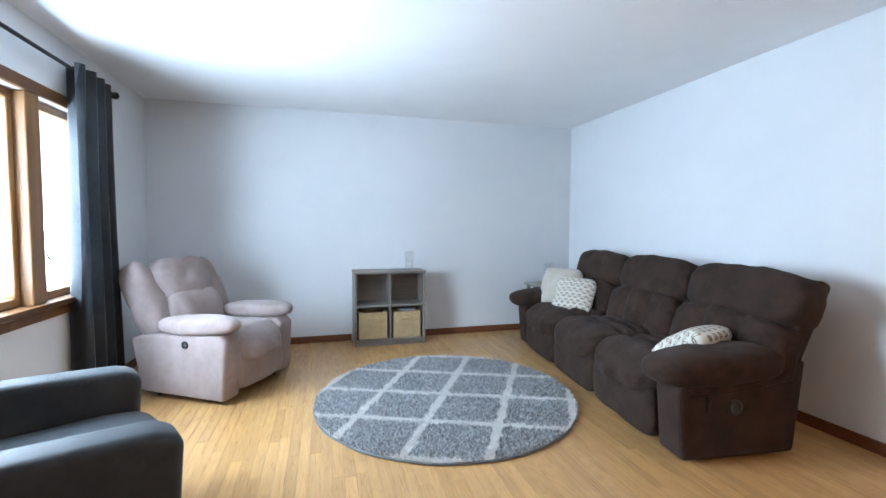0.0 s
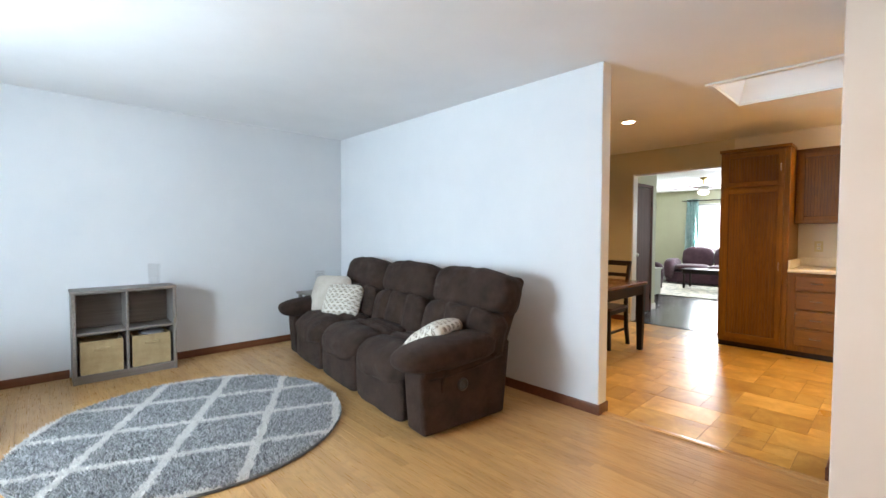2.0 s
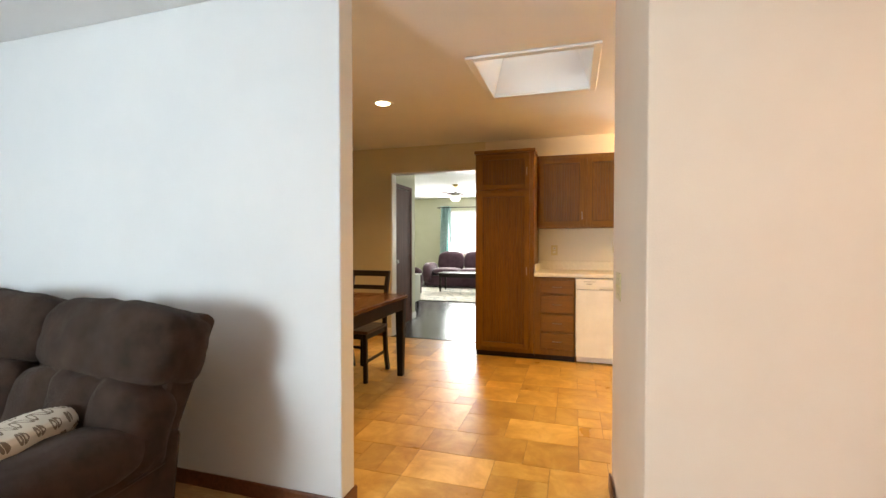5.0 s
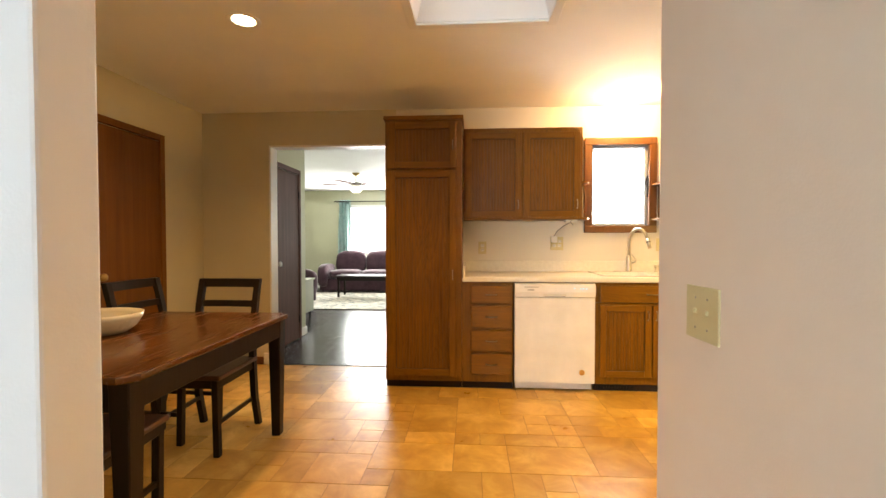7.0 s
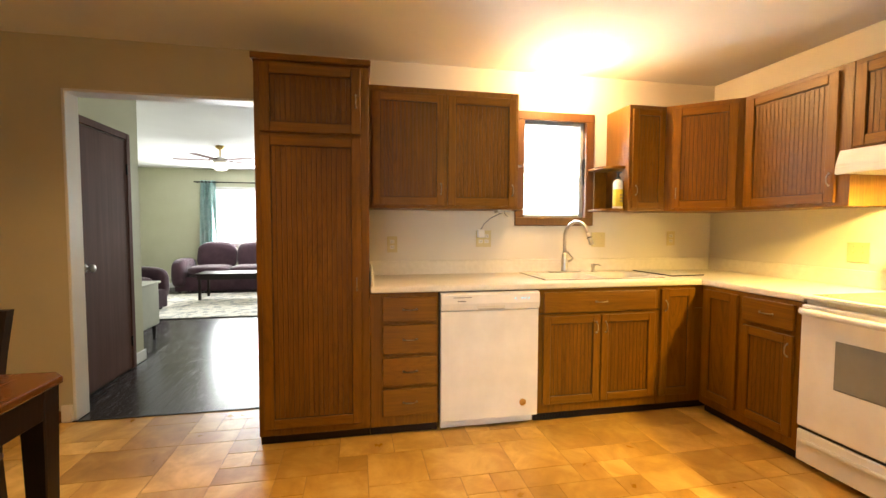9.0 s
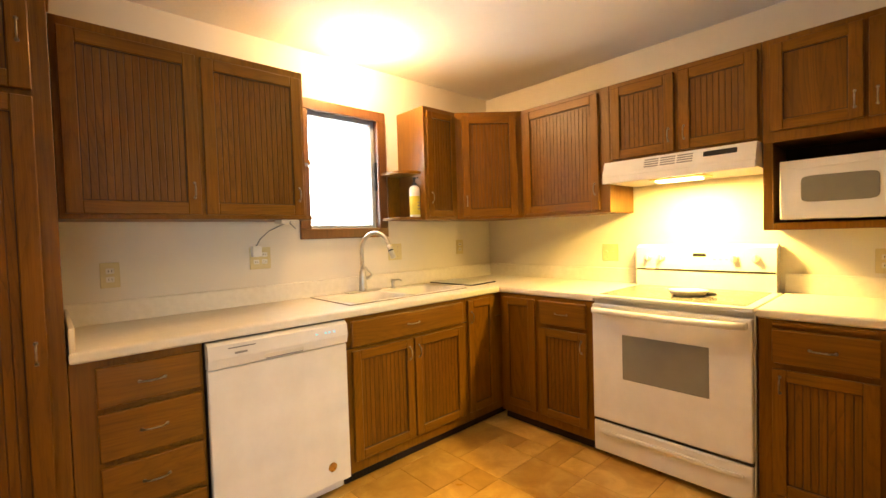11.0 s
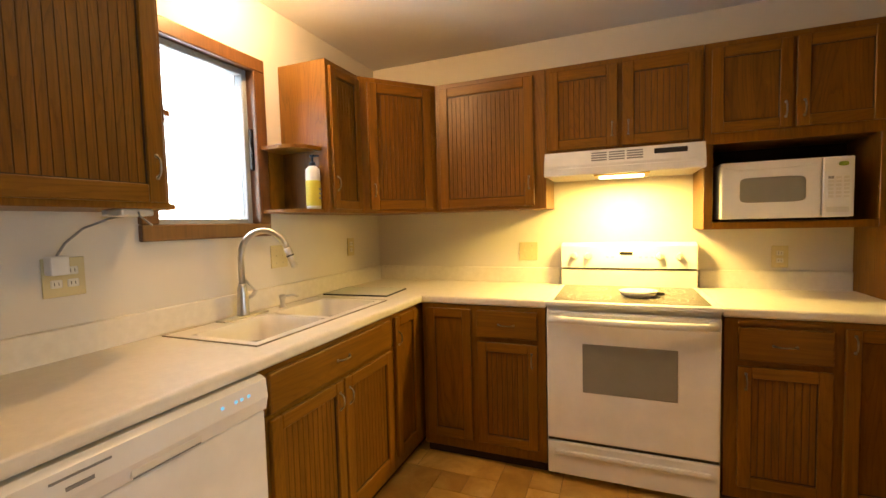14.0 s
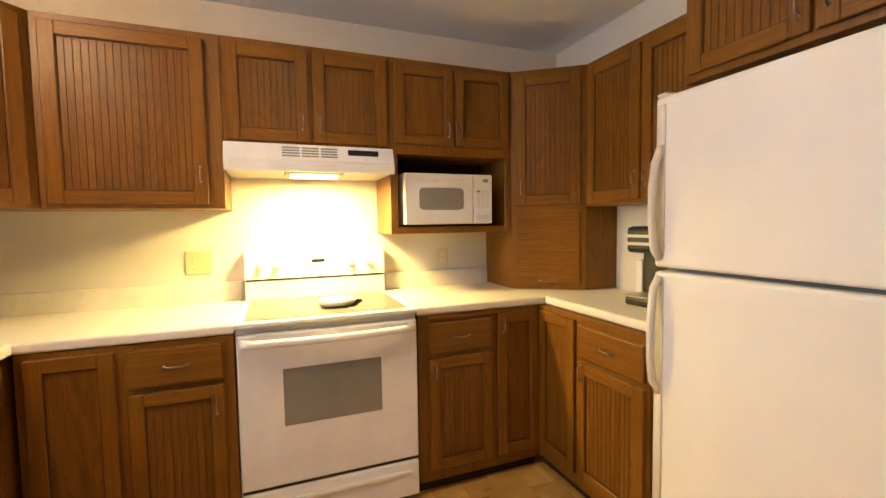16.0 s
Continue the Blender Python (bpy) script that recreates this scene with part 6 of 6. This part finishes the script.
# shag rug: base and tufts
rg = thing("shag_rug", pose(1.02, 3.27, 0, 0, 0, 0), "round grey shag rug with white diamond lattice", "rug")
bm = bmesh.new()
R_ = 0.92
n_ = 120
edge = [R_ + 0.008 * noise.noise(Vector((math.cos(2 * math.pi * i / n_) * 5, math.sin(2 * math.pi * i / n_) * 5, 1))) for i in range(n_)]
rings = []
for k, (f_, z) in enumerate(((1.0, 0.0), (1.0, 0.012), (0.98, 0.018), (0.7, 0.02), (0.4, 0.02), (0.1, 0.02))):
    rings.append([bm.verts.new((edge[i] * f_ * math.cos(2 * math.pi * i / n_), edge[i] * f_ * math.sin(2 * math.pi * i / n_), z)) for i in range(n_)])
for u, v in zip(rings, rings[1:]):
    for i in range(n_):
        j = (i + 1) % n_
        bm.faces.new((u[i], u[j], v[j], v[i]))
bm.faces.new(rings[-1]), bm.faces.new(rings[0][::-1])
part("backing", bm, M_RUG, rg)
# added grey ring: the shade along the rug's edge, put in as colour
pts = [((edge[i % n_] + 0.002) * math.cos(2 * math.pi * i / n_), (edge[i % n_] + 0.002) * math.sin(2 * math.pi * i / n_), 0.008) for i in range(n_ + 1)]
part("binding", tube(bmesh.new(), pts, 0.008, 6), fabric("rug_edge_shade_grey", (0.10, 0.105, 0.11), (0.20, 0.205, 0.21), 20), rg, "grey ring added for the shaded rug edge", True)
rnd = random.Random(7)
vv, ff = [], []
for k in range(42000):
    r = R_ * math.sqrt(rnd.random())
    an = rnd.random() * 2 * math.pi
    x, y = r * math.cos(an), r * math.sin(an)
    t_ = rnd.random() * 2 * math.pi
    wv, hh, ln = 0.0048, 0.012 + 0.014 * rnd.random(), 0.020
    cx, sx_ = math.cos(t_), math.sin(t_)
    i0 = len(vv)
    lx, ly = ln * (rnd.random() - 0.5) * 2, ln * (rnd.random() - 0.5) * 2
    vv += [(x + wv * cx, y + wv * sx_, 0.016), (x - wv * cx * 0.5 - wv * sx_ * 0.87, y - wv * sx_ * 0.5 + wv * cx * 0.87, 0.016), (x - wv * cx * 0.5 + wv * sx_ * 0.87, y - wv * sx_ * 0.5 - wv * cx * 0.87, 0.016), (x + lx, y + ly, 0.016 + hh)]
    ff += [(i0, i0 + 1, i0 + 3), (i0 + 1, i0 + 2, i0 + 3), (i0 + 2, i0, i0 + 3)]
me = bpy.data.meshes.new("pile")
me.from_pydata(vv, [], ff)
me.materials.append(M_RUG)
pl = new("pile", me)
pl.parent = rg
tagged(pl, "", "", "", "stuff")

# curtain and rod
rd = thing("curtain_rod", Matrix(), "black metal curtain rod above living room window", "curtain rod")
part("pole", cyl(bmesh.new(), (LW + 0.09, 2.65, 2.235), 0.012, 3.10, "y", 14), M_IRON, rd)
for y in (1.09, 4.21):
    part("finial", softed((LW + 0.09, y, 2.235), (0.055, 0.055, 0.055), 2.0, 8, 0), M_IRON, rd, "", True)
for y in (1.25, 4.17):
    bm = tube(bmesh.new(), [(LW + 0.001, y, 2.20), (LW + 0.05, y, 2.205), (LW + 0.09, y, 2.222)], 0.007, 8)
    cyl(bm, (LW + 0.004, y, 2.20), 0.022, 0.006, "x", 14)
    part("bracket", bm, M_IRON, rd)


def curtain(name, x, y0, y1, z0, z1, mat, label, folds, amp, flare=0.15):
    c_ = thing(name, Matrix(), label, "curtain")
    bm = bmesh.new()
    nu, nv = folds * 12, 14
    grid = []
    for j in range(nv + 1):
        t = j / nv
        row = []
        for i in range(nu + 1):
            u = i / nu
            k = 1 + flare * (1 - t) * (u - 0.5) * 0.8
            yy = (y0 + y1) / 2 + (u - 0.5) * (y1 - y0) * (1 + flare * (1 - t))
            ph = u * folds * 2 * math.pi
            a_ = amp * (0.75 + 0.4 * math.sin(3.1 * u + 1) + 0.25 * (1 - t))
            xx = x + a_ * math.sin(ph + 0.5 * math.sin(2.2 * t + u * 3)) * k
            row.append(bm.verts.new((xx, yy + 0.012 * math.sin(5 * t + ph), z0 + (z1 - z0) * t)))
        grid.append(row)
    for j in range(nv):
        for i in range(nu):
            bm.faces.new((grid[j][i], grid[j][i + 1], grid[j + 1][i + 1], grid[j + 1][i]))
    bmesh.ops.solidify(bm, geom=bm.faces[:], thickness=0.003)
    part("panel", bm, mat, c_, "", True)
    for k in range(folds):
        yy = y0 + (k + 0.5) * (y1 - y0) / folds
        bm = bmesh.new()
        pts = [(x + 0.022 * math.cos(q * math.pi / 8), yy + 0.004 * math.sin(q), z1 - 0.035 + 0.022 * math.sin(q * math.pi / 8)) for q in range(17)]
        tube(bm, pts, 0.004, 6)
        part("grommet", bm, M_IRON, c_)
    return c_


curtain("curtain", LW + 0.09, 3.60, 4.14, 0.03, 2.27, M_CURT, "charcoal grommet curtain drawn to window side", 4, 0.062, 0.22)
curtain("curtain", LW + 0.09, 1.13, 1.55, 0.03, 2.27, M_CURT, "charcoal grommet curtain drawn to window side", 5, 0.045, 0.22)

# ---- family room ----
fs = thing("family_sofa", pose(12.05, 4.36, 0, 0, 0, -90), "plum upholstered three-seat sofa under bright window", "sofa")
L_ = 2.69
part("frame", boxed(0.05, L_ - 0.05, 0.08, 0.85, 0.05, 0.32, bevel=0.02, seg=2), M_PURPLE, fs)
for i in range(3):
    x = 0.245 + 0.733 * (i + 0.5)
    part("seat_cushion", softed((x, 0.32, 0.42), (0.735, 0.62, 0.2), 3.6, 8, 0.006, seed=i), M_PURPLE, fs, "", True)
    part("back_cushion", softed((x, 0.74, 0.66), (0.735, 0.28, 0.58), 3.2, 9, 0.01, (-12, 0, 0), seed=i + 5), M_PURPLE, fs, "", True)
for x in (0.13, L_ - 0.13):
    part("arm", softed((x, 0.36, 0.38), (0.26, 0.80, 0.54), 3.6, 9, 0.006, seed=x), M_PURPLE, fs, "", True)
    for y in (0.12, 0.78):
        part("foot", cyl(bmesh.new(), (x, y, 0.03), 0.025, 0.06, n=10), M_BLACK, fs)
ct = thing("coffee_table", pose(11.5, 3.05, 0), "dark wooden coffee table on cream rug", "table")
part("tabletop", boxed(-0.28, 0.28, -0.62, 0.62, 0.43, 0.465, bevel=0.006, seg=2), M_ESPRESSO, ct)
part("apron", boxed(-0.25, 0.25, -0.58, 0.58, 0.36, 0.43, bevel=0.003), M_ESPRESSO, ct)
for x in (-0.24, 0.20):
    for y in (-0.57, 0.53):
        part("leg", boxed(x, x + 0.04, y, y + 0.04, 0.016, 0.36, bevel=0.003), M_ESPRESSO, ct)
ar = thing("area_rug", pose(10.95, 3.0, 0.004), "cream area rug with faded grey ornament", "rug")
part("mat", boxed(-1.15, 1.15, -1.5, 1.5, 0, 0.012, bevel=0.004), M_RUG2, ar)
for s in (-1, 1):
    part("border", boxed(-1.15, 1.15, s * 1.44 - 0.03, s * 1.44 + 0.03, 0.0125, 0.0145), M_GREYBAR, ar)
ds = thing("dresser", pose(8.56, 3.60, 0, 0, 0, 90), "pale grey-green painted low dresser", "dresser")
part("body", boxed(-0.4, 0.4, -0.22, 0.22, 0.16, 0.62, bevel=0.006), M_MINT, ds)
part("top", boxed(-0.42, 0.42, -0.24, 0.24, 0.62, 0.645, bevel=0.005), M_MINT, ds)
for z in (0.18, 0.325, 0.47):
    d = part("drawer", boxed(-0.38, 0.38, -0.235, -0.22, z, z + 0.135, bevel=0.004), M_MINT, ds)
    for x in (-0.2, 0.2):
        part("knob", cyl(bmesh.new(), (x, -0.245, z + 0.068), 0.012, 0.02, "y", 10), M_IRON, d)
for x in (-0.36, 0.36):
    for y in (-0.18, 0.18):
        part("leg", cyl(bmesh.new(), (x, y, 0.08), 0.016, 0.16, n=10, r2=0.026), M_ESPRESSO, ds)
pc = thing("family_armchair", pose(10.35, 4.30, 0, 0, 0, 180 - 20), "plum upholstered armchair in family room", "armchair")
part("frame", boxed(-0.38, 0.38, -0.38, 0.38, 0.05, 0.32, bevel=0.02, seg=2), M_PURPLE, pc)
part("seat_cushion", softed((0, 0.02, 0.42), (0.56, 0.6, 0.2), 3.6, 8, 0.006), M_PURPLE, pc, "", True)
part("back_cushion", softed((0, -0.32, 0.70), (0.66, 0.26, 0.6), 3.2, 9, 0.01), M_PURPLE, pc, "", True)
for x in (-0.38, 0.38):
    part("arm", softed((x, 0.0, 0.38), (0.2, 0.76, 0.52), 3.6, 9, 0.006), M_PURPLE, pc, "", True)
    for y in (-0.3, 0.3):
        part("foot", cyl(bmesh.new(), (x * 0.85, y, 0.03), 0.025, 0.06, n=10), M_BLACK, pc)
curtain("curtain", FX1 - 0.08, 3.86, 4.14, 0.05, 2.2, M_TEAL, "pale teal patterned curtain beside family room window", 4, 0.04, 0.2)
curtain("curtain", FX1 - 0.08, 1.36, 1.64, 0.05, 2.2, M_TEAL, "pale teal patterned curtain beside family room window", 4, 0.04, 0.2)
rd = thing("curtain_rod", Matrix(), "black metal curtain rod above family room window", "curtain rod")
part("pole", cyl(bmesh.new(), (FX1 - 0.08, 2.75, 2.165), 0.012, 3.0, "y", 12), M_IRON, rd)
for y in (1.3, 4.2):
    part("bracket", tube(bmesh.new(), [(FX1 - 0.001, y, 2.15), (FX1 - 0.08, y, 2.155)], 0.008, 8), M_IRON, rd)
fn = thing("ceiling_fan", pose(10.35, 2.97, CEIL), "white ceiling fan with light globe, blades at rest", "ceiling fan")
part("canopy", lathe(bmesh.new(), [(0.065, 0), (0.065, -0.02), (0.03, -0.05), (0.014, -0.055)], 20), M_BRASS, fn, "", True)
part("rod", cyl(bmesh.new(), (0, 0, -0.11), 0.012, 0.14, n=12), M_BRASS, fn)
part("motor", lathe(bmesh.new(), [(0.03, -0.16), (0.10, -0.175), (0.11, -0.22), (0.08, -0.25), (0.04, -0.26)], 24), M_APPL, fn, "", True)
for k in range(5):
    bm = boxed(0.14, 0.62, -0.06, 0.06, -0.212, -0.204, bevel=0.003)
    box(bm, 0.09, 0.18, -0.02, 0.02, -0.204, -0.198)
    bmesh.ops.transform(bm, matrix=Matrix.Rotation(radians(72 * k + 20), 4, "Z"), verts=bm.verts[:])
    part("blade", bm, M_DOORDARK, fn, "brown wooden blade")
part("globe", lathe(bmesh.new(), [(0.06, -0.26), (0.10, -0.28), (0.105, -0.31), (0.07, -0.35), (0.004, -0.36)], 20), M_FANGLASS, fn, "frosted glass globe", True)
pt = thing("potted_plant", pose(8.6, 3.42, 0.6455), "small green potted plant on dresser", "plant")
part("pot", lathe(bmesh.new(), [(0.04, 0), (0.055, 0.08), (0.05, 0.08), (0.036, 0.01), (0.004, 0.01)], 18), M_CERAMIC, pt)
bm = bmesh.new()
for k in range(40):
    an, el, rr = rnd.random() * 6.28, rnd.random() * 1.4, 0.05 + 0.06 * rnd.random()
    q = Vector((rr * math.cos(an) * math.cos(el), rr * math.sin(an) * math.cos(el), 0.08 + rr * math.sin(el) * 1.3))
    s_ = Vector((-math.sin(an), math.cos(an), 0)) * 0.015
    u_ = q.normalized() * 0.03
    bm.faces.new([bm.verts.new(p_) for p_ in (q - u_, q + s_, q + u_, q - s_)])
part("leaves", bm, M_LEAF, pt)

# ---- floor pieces ----


def piece_mesh(name, w, l, h, mat, bev=0.0007):
    """A floor piece with eased top edges, its corner at the origin, top at z = 0."""
    me = bpy.data.meshes.new(name)
    b_ = bev
    v = [(0, 0, -h), (w, 0, -h), (w, l, -h), (0, l, -h), (0, 0, -b_), (w, 0, -b_), (w, l, -b_), (0, l, -b_), (b_, b_, 0), (w - b_, b_, 0), (w - b_, l - b_, 0), (b_, l - b_, 0)]
    f = [(0, 1, 5, 4), (1, 2, 6, 5), (2, 3, 7, 6), (3, 0, 4, 7), (4, 5, 9, 8), (5, 6, 10, 9), (6, 7, 11, 10), (7, 4, 8, 11), (8, 9, 10, 11)]
    me.from_pydata(v, [], f)
    me.materials.append(mat)
    return me


def lay(parent_name, name, pieces, near, mat, h, cap=300):
    """Lays pieces (x, y, w, l): the nearest to a place as parts, the rest joined."""
    parent = bpy.data.objects[parent_name]
    pieces = sorted(pieces, key=lambda p_: (p_[0] + p_[2] / 2 - near[0]) ** 2 + (p_[1] + p_[3] / 2 - near[1]) ** 2)
    cache = {}
    for x, y, w, l in pieces[:cap]:
        k = (round(w, 3), round(l, 2))
        if k not in cache:
            cache[k] = piece_mesh(name, w, l, h, mat)
        o = new(name, cache[k])
        o.location = (x, y, 0)
        o.parent = parent
    v, f = [], []
    for x, y, w, l in pieces[cap:]:
        i, b_ = len(v), 0.0007
        v += [(x, y, -h), (x + w, y, -h), (x + w, y + l, -h), (x, y + l, -h), (x + b_, y + b_, 0), (x + w - b_, y + b_, 0), (x + w - b_, y + l - b_, 0), (x + b_, y + l - b_, 0)]
        f += [(i, i + 1, i + 5, i + 4), (i + 1, i + 2, i + 6, i + 5), (i + 2, i + 3, i + 7, i + 6), (i + 3, i, i + 4, i + 7), (i + 4, i + 5, i + 6, i + 7)]
    if v:
        me = bpy.data.meshes.new(name + "_field")
        me.from_pydata(v, [], f)
        me.materials.append(mat)
        o = new(name + "_field", me)
        o.parent = parent
        tagged(o, "", "", "", "stuff")


rnd = random.Random(11)
# oak strips run along y
strips, x, w = [], LW, 0.057
while x < LE + 0.03:
    ww = min(w, LE + 0.03 - x)
    y = LS - rnd.random() * 0.9
    while y < LN:
        l = rnd.choice((0.45, 0.6, 0.75, 0.9, 1.1, 1.35))
        a, e = max(y, LS), min(y + l, LN)
        if e - a > 0.02:
            strips.append((x + 0.0003, a + 0.0003, ww - 0.0006, e - a - 0.0006))
        y += l
    x += w
lay("floor_living", "plank", strips, (1.4, 1.9), M_OAK, 0.006)

# stone-look vinyl in three sizes on a 0.456 m module
tiles, U, g = [], 0.152, 0.0035
nx, ny = int((KW - LE) / U) + 2, int((KN - KS) / U) + 2
used = set()
for j in range(ny):
    for i in range(nx):
        if (i, j) in used:
            continue
        sizes = [(2, 2), (2, 2), (2, 2), (2, 3), (3, 2), (2, 1), (1, 2), (1, 1), (1, 1)]
        rnd.shuffle(sizes)
        for a, b_ in sizes + [(1, 1)]:
            cells = [(i + p_, j + q) for p_ in range(a) for q in range(b_)]
            if all(c_ not in used for c_ in cells) and i + a <= nx and j + b_ <= ny:
                break
        used.update(cells)
        x0, y0 = LE + 0.075 + i * U, KS + j * U
        x1, y1 = min(x0 + a * U, KW - 0.02), min(y0 + b_ * U, KN)
        if x1 - x0 > 0.02 and y1 - y0 > 0.02:
            tiles.append((x0 + g / 2, y0 + g / 2, x1 - x0 - g, y1 - y0 - g))
lay("floor_kitchen", "tile", tiles, (4.7, 0.6), M_TILE, 0.002)

# dark boards in the family room run along x
boards, y = [], FS
while y < FN:
    x = FX0 - 0.13 - rnd.random()
    while x < FX1:
        l = rnd.choice((0.9, 1.2, 1.5))
        a, e = max(x, FX0 - 0.13), min(x + l, FX1)
        if e - a > 0.03:
            boards.append((a + 0.0005, y + 0.0005, e - a - 0.001, min(0.125, FN - y) - 0.001))
        x += l
    y += 0.125
bpy.data.objects["floor_family"].location.z = -0.004
lay("floor_family", "plank", boards, (8.0, 2.0), M_DARKFLOOR, 0.003, 120)
